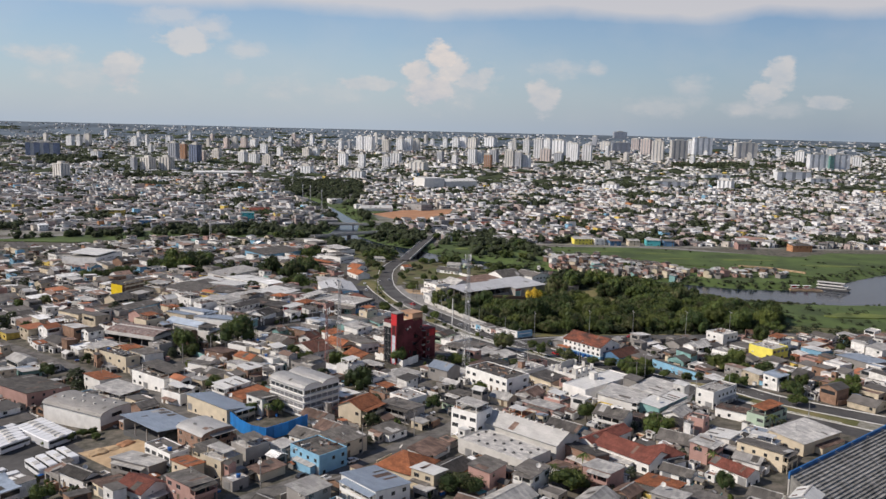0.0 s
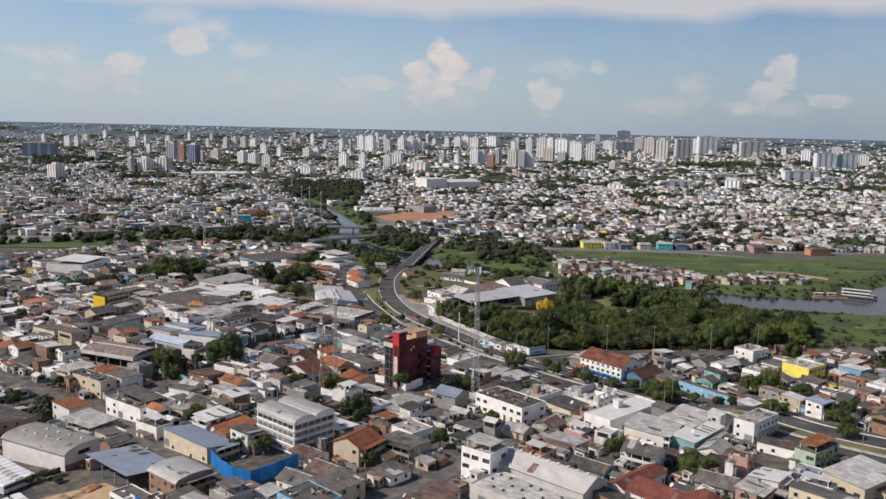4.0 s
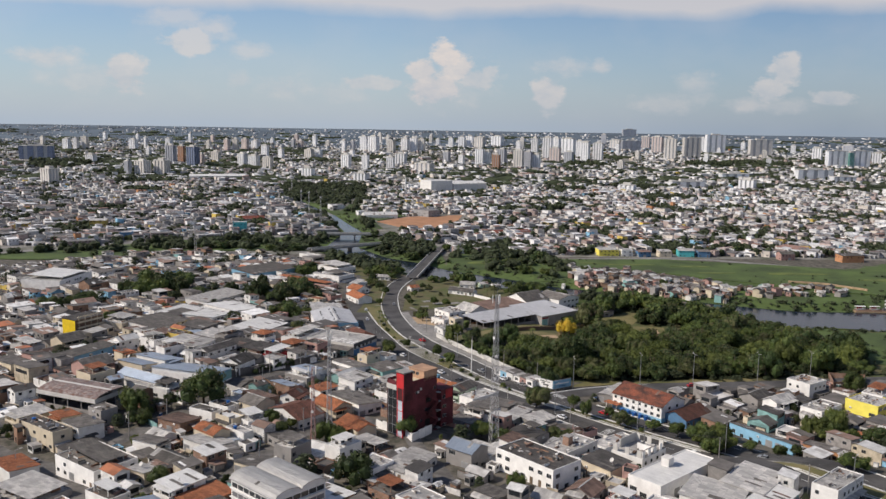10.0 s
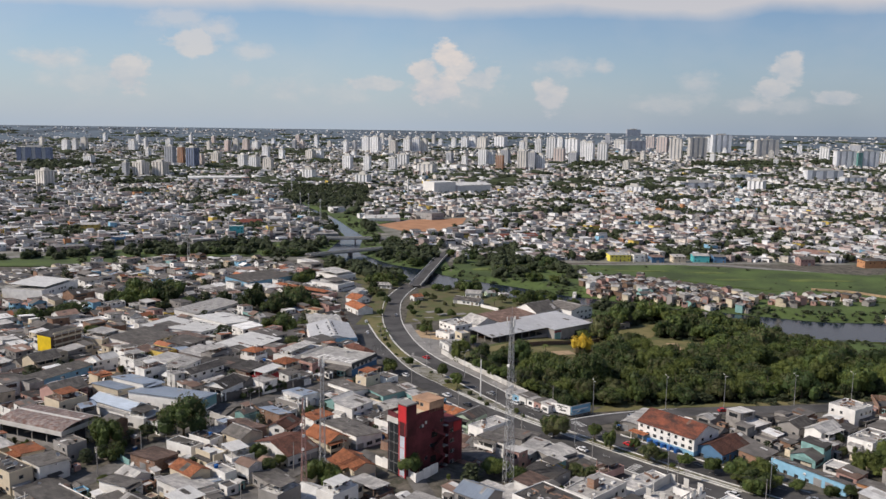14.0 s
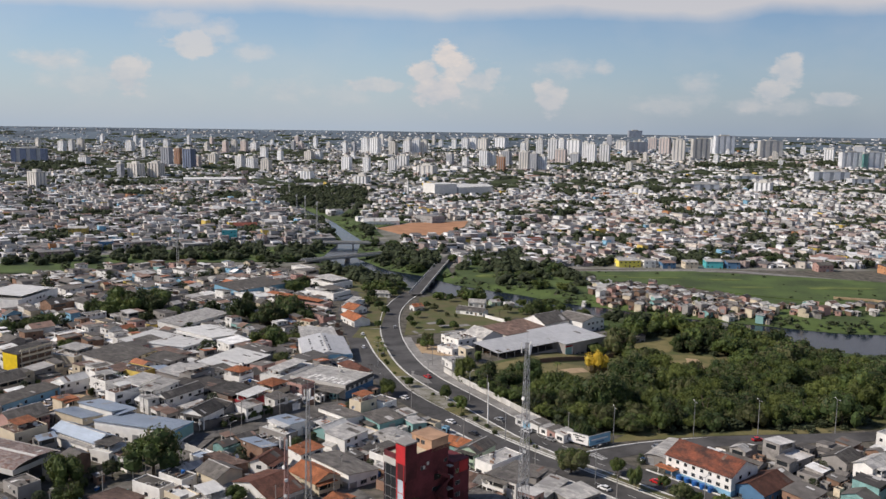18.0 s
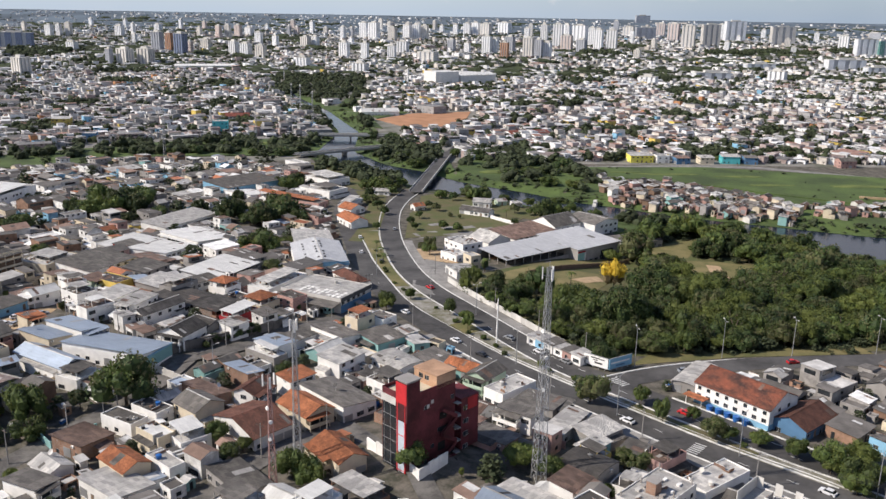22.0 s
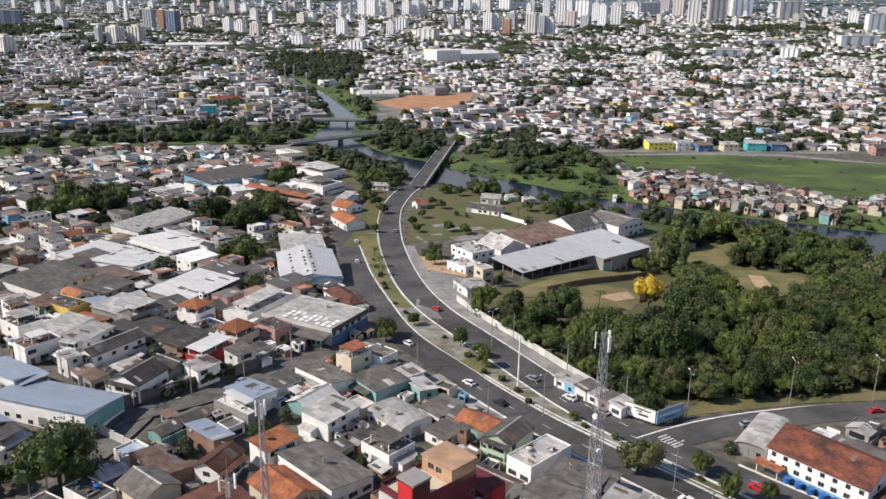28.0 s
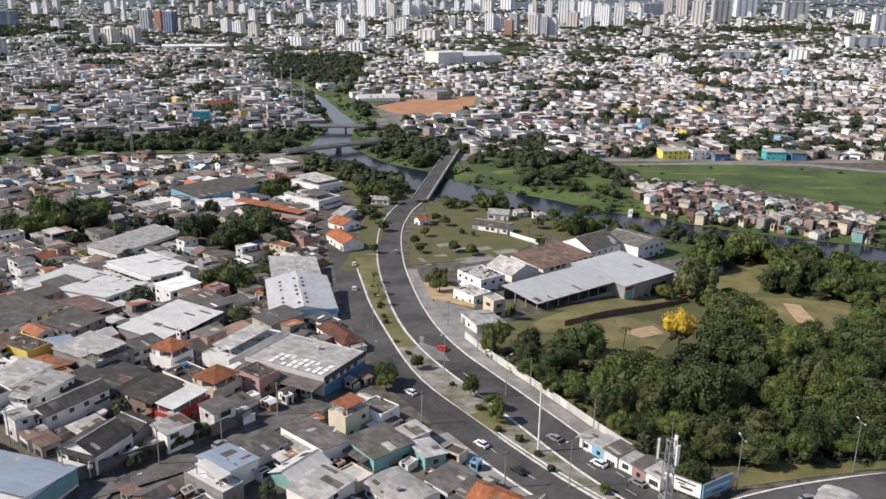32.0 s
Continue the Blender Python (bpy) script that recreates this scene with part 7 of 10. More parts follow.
for (ax, ay, aw), (bx, by, bw) in zip(RIVER[2:], RIVER[3:]):
    d = Vector((bx - ax, by - ay)).normalized()
    for _ in range(int(math.dist((ax, ay), (bx, by)) * 1.1)):
        k, side, o = rng.random(), rng.choice((-1, 1)), rng.uniform(1.5, 17) ** 1.0
        w = aw + (bw - aw) * k + o
        x, y = ax + (bx - ax) * k + side * d.y * w, ay + (by - ay) * k - side * d.x * w
        if near_road(x, y, 1.5) or river_gap(x, y) < 0.5:
            continue
        r = rng.uniform(0.7, 2.2) if rng.random() < 0.8 else rng.uniform(2.2, 3.6)
        reeds.tree(rng, x, y, max(ground_z(x, y), WATER_Z) - 0.3, r, r * rng.uniform(0.7, 1.2), 12, 0.2, 0.4, 1)
for _ in range(260):
    x, y = rng.uniform(130, 470), rng.uniform(700, 868)
    if inside(x, y, [(128, 872), (240, 878), (329, 850), (480, 790), (400, 690), (300, 690), (264, 739), (241, 765), (200, 800), (147, 820)]) and noise.noise((x / 25, y / 25, 2)) > 0.05 and not near_road(x, y, 3):
        r = rng.uniform(0.8, 2.4)
        reeds.tree(rng, x, y, ground_z(x, y) + 0.4, r, r * 0.8, 14, 0.2, 0.4, 1)
reeds.make("bank_bushes", [FARLEAF], "low bushes and reeds along the river banks", "bushes")
far_wood.make("far_woods", [FARLEAF], "dark green woods in the distance", "woods")


# ---- towers of the city centre ----
def tower_material(name, rgb, glass):
    m = material(name, rgb, 0.8, stain=0.15, vary=0.15, scale=0.05)
    n, l = m.node_tree.nodes, m.node_tree.links
    b = n["Principled BSDF"]
    src = b.inputs["Base Color"].links[0].from_socket
    tc, bt = n.new("ShaderNodeTexCoord"), n.new("ShaderNodeTexBrick")
    mp = n.new("ShaderNodeMapping")
    mp.inputs["Rotation"].default_value = (radians(90), 0, radians(45))
    l.new(tc.outputs["Object"], mp.inputs["Vector"])
    l.new(mp.outputs[0], bt.inputs["Vector"])
    bt.offset = 0.0
    bt.inputs["Scale"].default_value = 1.0
    bt.inputs["Brick Width"].default_value, bt.inputs["Row Height"].default_value, bt.inputs["Mortar Size"].default_value = 3.2, 3.1, 0.75
    bt.inputs["Color1"].default_value = bt.inputs["Color2"].default_value = (*glass, 1)
    l.new(src, bt.inputs["Mortar"])
    l.new(bt.outputs["Color"], b.inputs["Base Color"])
    return m


TOWER_BAY = material("tower_window_bay", (0.50, 0.51, 0.53), 0.5, stain=0.3)
TOWER = {"white": tower_material("tower_white", (0.90, 0.90, 0.895), (0.74, 0.75, 0.77)), "cream": tower_material("tower_cream", (0.76, 0.72, 0.66), (0.60, 0.58, 0.55)), "grey": tower_material("tower_grey", (0.48, 0.49, 0.52), (0.32, 0.34, 0.38)),
         "brown": tower_material("tower_brown", (0.46, 0.26, 0.16), (0.28, 0.18, 0.13)), "blue": tower_material("tower_blue", (0.20, 0.24, 0.34), (0.10, 0.13, 0.2)), "rose": tower_material("tower_rose", (0.70, 0.60, 0.55), (0.52, 0.45, 0.43)),
         "green": tower_material("tower_green_glass", (0.16, 0.34, 0.31), (0.10, 0.24, 0.22))}


def tower(x, y, w, d, h, tone, rot):
    z = ground_z(x, y) - 2
    root = new("tower_block")
    root.matrix_world = pose(x, y, z, 0, 0, rot)
    tagged(root, f"{tone} high-rise apartment tower in the distant centre", "tower", "high-rise towers")
    # plan with window bays set back into the two near faces
    plan, bays, t = [], set(), min(1.6, w * 0.1)
    for face in range(2):
        L_, o = (d, w / 2) if face == 0 else (w, d / 2)
        for k in (-0.3, 0.0, 0.3):
            row = [(-o, L_ * (-k + 0.06)), (-o + t, L_ * (-k + 0.06)), (-o + t, L_ * (-k - 0.06)), (-o, L_ * (-k - 0.06))]
            if face == 0:
                if not plan:
                    plan.append((-w / 2, d / 2))
                bays.add(len(plan) + 1)
                plan += row
            else:
                bays.add(len(plan) + 1)
                plan += [(-p[1], p[0]) for p in row]
        if face == 0:
            plan.append((-w / 2, -d / 2))
    plan += [(w / 2, -d / 2), (w / 2, d / 2)]
    bm = bmesh.new()
    lo, hi = ([bm.verts.new((x_, y_, z_)) for x_, y_ in plan] for z_ in (0, h))
    for i in range(len(plan)):
        j = (i + 1) % len(plan)
        bm.faces.new((lo[i], lo[j], hi[j], hi[i])).material_index = 1 if i in bays else 0
    bm.faces.new(hi)
    part("body", bm, (TOWER[tone], TOWER_BAY), root)
    bm = bmesh.new()
    add_box(bm, -w * 0.22, w * 0.22, -d * 0.25, d * 0.25, h, h + 5)
    add_box(bm, -w / 2 - 0.3, w / 2 + 0.3, -d / 2 - 0.3, d / 2 + 0.3, h - 0.4, h + 0.8)
    part("roof", bm, W["lightgrey"], root)


def towers_along(seed, n, x0, x1, y0, y1, h0, h1, tones):
    rnd = random.Random(seed)
    for i in range(n):
        x = x0 + (x1 - x0) * (i + rnd.uniform(0.1, 0.9)) / n
        tower(x, rnd.uniform(y0, y1), rnd.uniform(9, 13), rnd.uniform(13, 20), rnd.uniform(h0, h1), rnd.choice(tones), rnd.uniform(45, 65))


tower(-1136, 2689, 96, 22, 42, "blue", 4)
tower(-1261, 3225, 16, 27, 42, "white", 61)
tower(-1247, 3272, 12, 20, 42, "white", 60)
tower(-1216, 3281, 13, 22, 46, "cream", 61)
tower(-1042, 3286, 17, 30, 40, "white", 59)
tower(-700, 1744, 20, 33, 34, "cream", 49)
tower(-638, 2109, 21, 36, 34, "cream", 52)
tower(-596, 2118, 20, 34, 35, "cream", 61)
tower(-670, 2102, 10, 16, 34, "grey", 49)
tower(-699, 2559, 17, 29, 55, "grey", 63)
tower(-690, 2638, 11, 20, 50, "brown", 62)
tower(-611, 2462, 19, 32, 56, "blue", 55)
tower(-1026, 3685, 16, 26, 28, "white", 59)
tower(-612, 2738, 16, 28, 29, "cream", 59)
tower(-490, 2534, 15, 26, 35, "white", 50)
tower(-440, 2445, 17, 28, 34, "white", 54)
tower(-397, 2414, 15, 26, 31, "cream", 60)
tower(-695, 3274, 13, 22, 46, "rose", 48)
tower(-665, 3282, 12, 21, 48, "cream", 63)
tower(-651, 3392, 15, 25, 44, "rose", 58)
tower(-633, 3508, 18, 31, 31, "white", 50)
tower(-502, 2973, 13, 23, 40, "white", 61)
tower(-432, 2866, 11, 19, 35, "white", 48)
tower(-489, 3547, 10, 17, 38, "grey", 48)
tower(-460, 3555, 13, 21, 33, "rose", 53)
tower(-343, 2888, 18, 30, 33, "cream", 50)
tower(-314, 2895, 13, 22, 34, "white", 50)
tower(-269, 3386, 11, 19, 45, "white", 56)
tower(-198, 3447, 16, 28, 58, "white", 56)
tower(-158, 3414, 22, 38, 60, "white", 51)
tower(-189, 2461, 15, 25, 40, "white", 59)
tower(-132, 2406, 11, 18, 42, "white", 59)
tower(-64, 2421, 12, 20, 36, "white", 63)
tower(-41, 2714, 19, 32, 33, "white", 63)
tower(-88, 3328, 17, 29, 48, "cream", 55)
tower(-35, 3446, 18, 30, 51, "white", 51)
tower(-2, 3454, 16, 27, 54, "white", 63)
tower(29, 3462, 15, 26, 51, "cream", 60)
tower(-113, 1931, 18, 30, 23, "white", 58)
tower(27, 2311, 26, 45, 28, "cream", 60)
tower(-247, 2079, 16, 27, 24, "white", 63)
tower(-907, 2508, 16, 28, 28, "white", 63)
tower(105, 2827, 13, 22, 35, "grey", 48)
tower(149, 2758, 10, 17, 29, "white", 51)
tower(201, 2692, 15, 25, 52, "white", 62)
tower(226, 2698, 11, 19, 45, "white", 48)
tower(235, 2513, 13, 21, 44, "brown", 60)
tower(288, 2869, 16, 27, 44, "grey", 49)
tower(301, 2527, 16, 27, 56, "cream", 58)
tower(335, 2576, 13, 21, 50, "grey", 56)
tower(360, 2581, 13, 21, 43, "white", 53)
tower(480, 3469, 15, 25, 60, "white", 62)
tower(485, 3176, 19, 32, 74, "white", 63)
tower(479, 2963, 20, 35, 46, "rose", 59)
tower(602, 3397, 30, 50, 63, "white", 56)
tower(503, 2837, 16, 28, 40, "grey", 50)
tower(609, 3205, 14, 24, 63, "white", 56)
tower(586, 2987, 17, 28, 66, "white", 53)
tower(640, 3034, 19, 32, 62, "white", 61)
tower(207, 3779, 17, 29, 48, "white", 54)
tower(243, 3789, 18, 30, 51, "white", 54)
tower(282, 3751, 24, 41, 49, "cream", 53)
tower(373, 3895, 30, 51, 48, "white", 49)
tower(629, 3840, 20, 34, 49, "white", 48)
tower(911, 4163, 13, 23, 48, "grey", 60)
tower(909, 3912, 27, 46, 39, "cream", 56)
tower(933, 3732, 81, 22, 45, "grey", 4)
tower(1169, 4700, 74, 22, 38, "grey", 4)
tower(1058, 3949, 21, 35, 54, "rose", 60)
tower(1011, 3598, 25, 43, 68, "rose", 52)
tower(942, 3190, 26, 43, 76, "cream", 63)
tower(1060, 3310, 66, 22, 76, "cream", 4)
tower(1217, 3648, 13, 22, 65, "white", 52)
tower(1251, 3592, 81, 22, 80, "white", 4)
tower(1397, 3484, 93, 22, 66, "cream", 4)
tower(1491, 3188, 19, 32, 50, "white", 50)
tower(1408, 2877, 69, 22, 54, "white", 4)
tower(1490, 2893, 72, 22, 54, "white", 4)
tower(1869, 3694, 24, 41, 40, "grey", 56)
tower(587, 1894, 72, 22, 17, "white", 4)
tower(819, 2235, 71, 22, 16, "white", 4)
tower(711, 1872, 19, 32, 23, "white", 49)
tower(426, 1765, 18, 31, 16, "white", 57)
tower(1048, 2279, 97, 22, 26, "white", 4)
tower(1061, 2151, 58, 22, 17, "white", 4)
tower(1661, 3088, 17, 29, 39, "white", 58)
tower(1449, 2868, 16, 20, 50, "green", 4)
towers_along(41, 12, -1500, -300, 3300, 4100, 26, 44, ("white", "white", "cream", "rose", "grey"))
towers_along(42, 20, -300, 800, 3300, 4200, 30, 52, ("white", "white", "cream", "grey"))
towers_along(43, 6, -900, 300, 2500, 3100, 22, 36, ("white", "white", "cream", "rose"))
towers_along(44, 6, 300, 1500, 2500, 3300, 22, 36, ("white", "white", "cream"))
towers_along(45, 5, 1200, 2000, 3200, 3900, 24, 40, ("white", "cream"))


# ---- landmarks ----
def local(x, y, rot, z=None):
    return pose(x, y, ground_z(x, y) if z is None else z, 0, 0, rot)


def thing(name, label, category, m, group=""):
    root = new(name)
    root.matrix_world = m
    return tagged(root, label, category, group)


def box_part(name, dims, mat, root, label="", at=None):
    bm = bmesh.new()
    add_box(bm, *dims)
    ob = part(name, bm, mat, root, label)
    if at is not None:
        ob.matrix_local = at
    return ob


def red_office():
    """The fire-marked red office block: slab with a glass end, a corner tower, a roof room and a lower stair wing."""
    root = thing("red_office_block", "tall dark red office block with glass end and soot stains", "office building", local(0.94, 383, 43, 9.4))
    L, D, h = 15.8, 8.8, 22.5
    soot = material("sooty_red_plaster", (0.14, 0.03, 0.037), 0.8, stain=0.55, scale=0.22, fine=1.2, second=(0.07, 0.016, 0.018))
    bright = material("bright_red_panel", (0.50, 0.03, 0.035), 0.6, stain=0.2)
    bm = bmesh.new()
    add_box(bm, -L / 2, L / 2, -D / 2, D / 2, -1, h)
    part("wall", bm, soot, root)
    bm = bmesh.new()
    add_box(bm, -L / 2 + 0.2, L / 2 - 0.2, -D / 2 + 0.2, D / 2 - 0.2, h, h + 0.12)
    part("roof", bm, W["cream"], root, "cream-painted roof deck")
    for q in ((-L / 2, -L / 2 + 0.2, -D / 2, D / 2), (-L / 2, L / 2, D / 2 - 0.2, D / 2), (-L / 2 + 4, L / 2, -D / 2, -D / 2 + 0.2)):
        bm = bmesh.new()
        add_box(bm, *q, h, h + 1.0)
        part("parapet", bm, soot, root)
    tw = box_part("corner_tower", (-L / 2 - 0.4, -L / 2 + 3.6, -D / 2 - 0.4, -D / 2 + 3.6, 17, 27.0), soot, root, "red corner tower with a bright red panel")
    box_part("sign_panel", (-L / 2 - 0.5, -L / 2 - 0.4, -D / 2 - 0.2, -D / 2 + 3.4, 21.5, 26.6), bright, tw)
    box_part("cap", (-L / 2 - 0.6, -L / 2 + 3.8, -D / 2 - 0.6, -D / 2 + 3.8, 27.0, 27.4), W["grey"], tw)
    glass = box_part("glass_front", (-L / 2 - 0.12, -L / 2 - 0.01, -D / 2 + 3.5, D / 2 - 0.3, 0.8, h - 2.4), GLASS, root, "dark glazed curtain wall")
    for k in range(6):
        box_part("floor_band", (-L / 2 - 0.16, -L / 2 - 0.12, -D / 2 + 3.5, D / 2 - 0.3, 3.2 * k + 1.0, 3.2 * k + 1.12), STEEL, glass)
    for k in range(3):
        box_part("mullion", (-L / 2 - 0.17, -L / 2 - 0.12, -D / 2 + 3.5 + k * 2.2, -D / 2 + 3.58 + k * 2.2, 0.8, h - 2.4), STEEL, glass)
    box_part("fascia", (-L / 2 - 0.35, -L / 2 + 0.1, -D / 2 + 0.0, D / 2, h - 2.3, h - 0.6), W["lightgrey"], root, "pale grey fascia above the glass")
    strip = box_part("stair_glazing", (-L / 2 - 0.3, -L / 2 - 0.02, -D / 2 + 0.6, -D / 2 + 2.9, 1, 20.5), material("pale_blue_glazing", (0.52, 0.58, 0.64), 0.35, spec=0.5, stain=0.2, vary=0.0), root, "pale blue glazed stair strip framed in red")
    for v0, v1 in ((-D / 2 + 0.25, -D / 2 + 0.6), (-D / 2 + 2.9, -D / 2 + 3.25)):
        box_part("frame", (-L / 2 - 0.4, -L / 2 - 0.02, v0, v1, 0.5, 21.5), bright, strip)
    for k in range(4):
        box_part("transom", (-L / 2 - 0.36, -L / 2 - 0.28, -D / 2 + 0.6, -D / 2 + 2.9, 4 + k * 4.6, 4.15 + k * 4.6), bright, strip)
    room = box_part("roof_room", (1.5, L / 2, -D / 2, D / 2 - 1.0, h, h + 3.2), SALMON, root, "faded salmon roof room with a parapet")
    box_part("roof_slab", (1.3, L / 2 + 0.2, -D / 2 - 0.2, D / 2 - 0.8, h + 3.2, h + 3.5), SALMON, room)
    for u in (2.6, 4.6):
        share("window", WINDOWS[0], room, pose(1.5, -1.0 + (u - 2.6), h + 1.4, 0, 0, 270))
    wing = box_part("stair_wing", (L / 2 + 1.8, L / 2 + 8.0, -D / 2 - 0.5, D / 2 - 2, -1, 17.5), soot, root, "lower red stair wing with burnt openings")
    for k in range(4):
        box_part("balcony", (L / 2 - 0.2, L / 2 + 1.9, -D / 2 - 0.3, D / 2 - 3, 2.6 + k * 3.6, 2.85 + k * 3.6), W["grey"], wing)
        share("window", WINDOWS[1], wing, pose(L / 2 + 3.4, -D / 2 - 0.52, 3.6 + k * 3.5))
    for i in range(5):
        for k in range(5):
            if (i * 3 + k) % 4 == 0:
                share("window", WINDOWS[2], root, pose(-L / 2 + 6 + i * 2.2, -D / 2 - 0.01, 4 + k * 3.6))
    for k in range(5):                                 # zigzag flights and landings in the open stairwell
        z, sg = 2.0 + k * 3.3, 1 if k % 2 else -1
        bm = bmesh.new()
        for v in add_box(bm, L / 2 - 5.4, L / 2 - 0.6, -D / 2 - 1.5, -D / 2 - 0.35, z, z + 0.3):
            v.co.z += (v.co.x - L / 2 + 3.0) * 0.62 * sg
        flight = part("stair_flight", bm, soot, root, "sooty red concrete stair flight")
        box_part("balustrade", (L / 2 - 5.4, L / 2 - 0.6, -D / 2 - 1.56, -D / 2 - 1.5, z + 0.2, z + 1.1), soot, flight).data.transform(Matrix(((1, 0, 0, 0), (0, 1, 0, 0), (0.62 * sg, 0, 1, -0.62 * sg * (L / 2 - 3.0)), (0, 0, 0, 1))))
        box_part("landing", (L / 2 - 0.6, L / 2 + 0.8, -D / 2 - 1.5, -D / 2 - 0.02, z + 1.9, z + 2.1), W["grey"], root)
    burnt = material("burnt_black_plaster", (0.022, 0.019, 0.019), 0.95, stain=0.5, scale=0.5)
    for q in ((-1.0, L / 2 - 1.0, 0.2, 4.2), (2.2, 4.6, 6.0, 8.2), (3.0, 5.6, 10.2, 12.2), (2.6, 5.0, 14.2, 16.0)):
        box_part("burnt_opening", (q[0], q[1], -D / 2 - 0.03, -D / 2 - 0.005, q[2], q[3]), burnt, root, "burnt-out black opening")
    for u, z in ((-L / 2 + 6.2, 18.6), (-L / 2 + 7.6, 19.4)):
        box_part("vent_block", (u, u + 0.8, -D / 2 - 0.12, -D / 2 - 0.004, z, z + 0.9), W["lightgrey"], root)
    box_part("wing_crest", (L / 2 + 4.0, L / 2 + 7.4, -D / 2 - 0.6, -D / 2 - 0.5, 14.0, 17.2), bright, wing, "faded red crest panel")
    low = box_part("awning", (-3, 6, -D / 2 - 3.4, -D / 2 - 0.1, 3.4, 3.65), W["darkgrey"], root, "burnt metal awning")
    for u in (-2.8, 5.8):
        box_part("post", (u - 0.08, u + 0.08, -D / 2 - 3.3, -D / 2 - 3.1, 0, 3.4), STEEL, low)

    base = ground_z(0.94, 383) - 9.4 - 0.8           # foot cut at the mound, which is raised to fit the camera's view
    for o in list(root.children_recursive):
        if o.data.users == 1:
            for v in o.data.vertices:
                v.co.z = max(v.co.z, base)


red_office()


def yard_wall(pts, height, mat, label, thick=0.22, step=3.0):
    """A boundary wall built from posts and panels."""
    root = thing("boundary_wall", label, "wall", pose(pts[0][0], pts[0][1], 0))
    x0, y0 = pts[0]
    for a, b in zip(pts, pts[1:]):
        L = math.dist(a, b)
        n = max(1, int(L / step))
        ang = math.degrees(math.atan2(b[1] - a[1], b[0] - a[0]))
        for i in range(n):
            u, v = (i + 0.5) / n, i / n
            x, y = a[0] + (b[0] - a[0]) * u, a[1] + (b[1] - a[1]) * u
            z = ground_z(x, y)
            bm = bmesh.new()
            add_box(bm, -L / n / 2 + 0.12, L / n / 2 - 0.12, -thick / 2, thick / 2, -0.8, height)
            part("panel", bm, mat, root).matrix_local = pose(x - x0, y - y0, z, 0, 0, ang)
            px_, py_ = a[0] + (b[0] - a[0]) * v, a[1] + (b[1] - a[1]) * v
            bm = bmesh.new()
            add_box(bm, -0.14, 0.14, -thick / 2 - 0.04, thick / 2 + 0.04, -0.8, height + 0.12)
            part("post", bm, mat, root).matrix_local = pose(px_ - x0, py_ - y0, ground_z(px_, py_), 0, 0, ang)
    return root


edge = [p for p in offset(rows_r, 11.6) if 466 < p[1] < 548][::1]
yard_wall(edge[::2], 2.4, W["lightgrey"], "stained pale concrete wall between avenue and woods")
yard_wall([(49, 553), (62, 562), (74, 571), (90, 584), (106, 596)], 2.2, W["rustwall"], "dark weathered wall along the playing field")
yard_wall([(-59.2, 295), (-54.4, 287), (-49.6, 281.2), (-44, 278.4), (-37.4, 285), (-31.8, 292.5)], 4.5, material("bright_blue_wall", (0.02, 0.20, 0.55), 0.6, stain=0.2), "bright blue painted boundary wall round a yard")
yard_wall([(-12, 390), (-7, 383), (1, 372), (8, 379)], 3.0, W["white"], "white plastered street wall with gates")
yard_wall([(305, 757), (330, 748), (352, 723)], 2.2, SAND, "long tan earth wall across the flood meadow", 1.6, 9.0)
yard_wall([(189, 452), (204, 454), (213, 470), (199, 476), (189, 452)], 3.2, W["brick"], "bare brick walls of an unroofed building")
yard_wall([(22, 398), (30, 391), (40, 398)], 2.4, W["grey"], "grey concrete yard wall")
yard_wall([(-100, 452), (-78, 436), (-66, 428)], 2.6, W["lightgrey"], "long pale wall beside the lane")
yard_wall([(-103, 404), (-92, 392), (-84, 402)], 2.2, W["teal"], "teal painted wall along the lane")
yard_wall([(-79, 448.5), (-73, 453), (-65, 459.5), (-56, 467.5), (-49.5, 474.5), (-44, 483)], 3.2, material("stained_retaining_concrete", (0.17, 0.155, 0.14), 0.9, stain=0.55, scale=0.4), "dark mottled retaining wall above the lane", 0.4, 6.0)
yard_wall([(45, 690), (50, 683), (57, 675)], 2.2, W["white"], "white plastered wall beside a low house")
yard_wall([(-70, 600), (-50, 592), (-34, 596)], 2.2, W["white"], "white wall of a works yard")


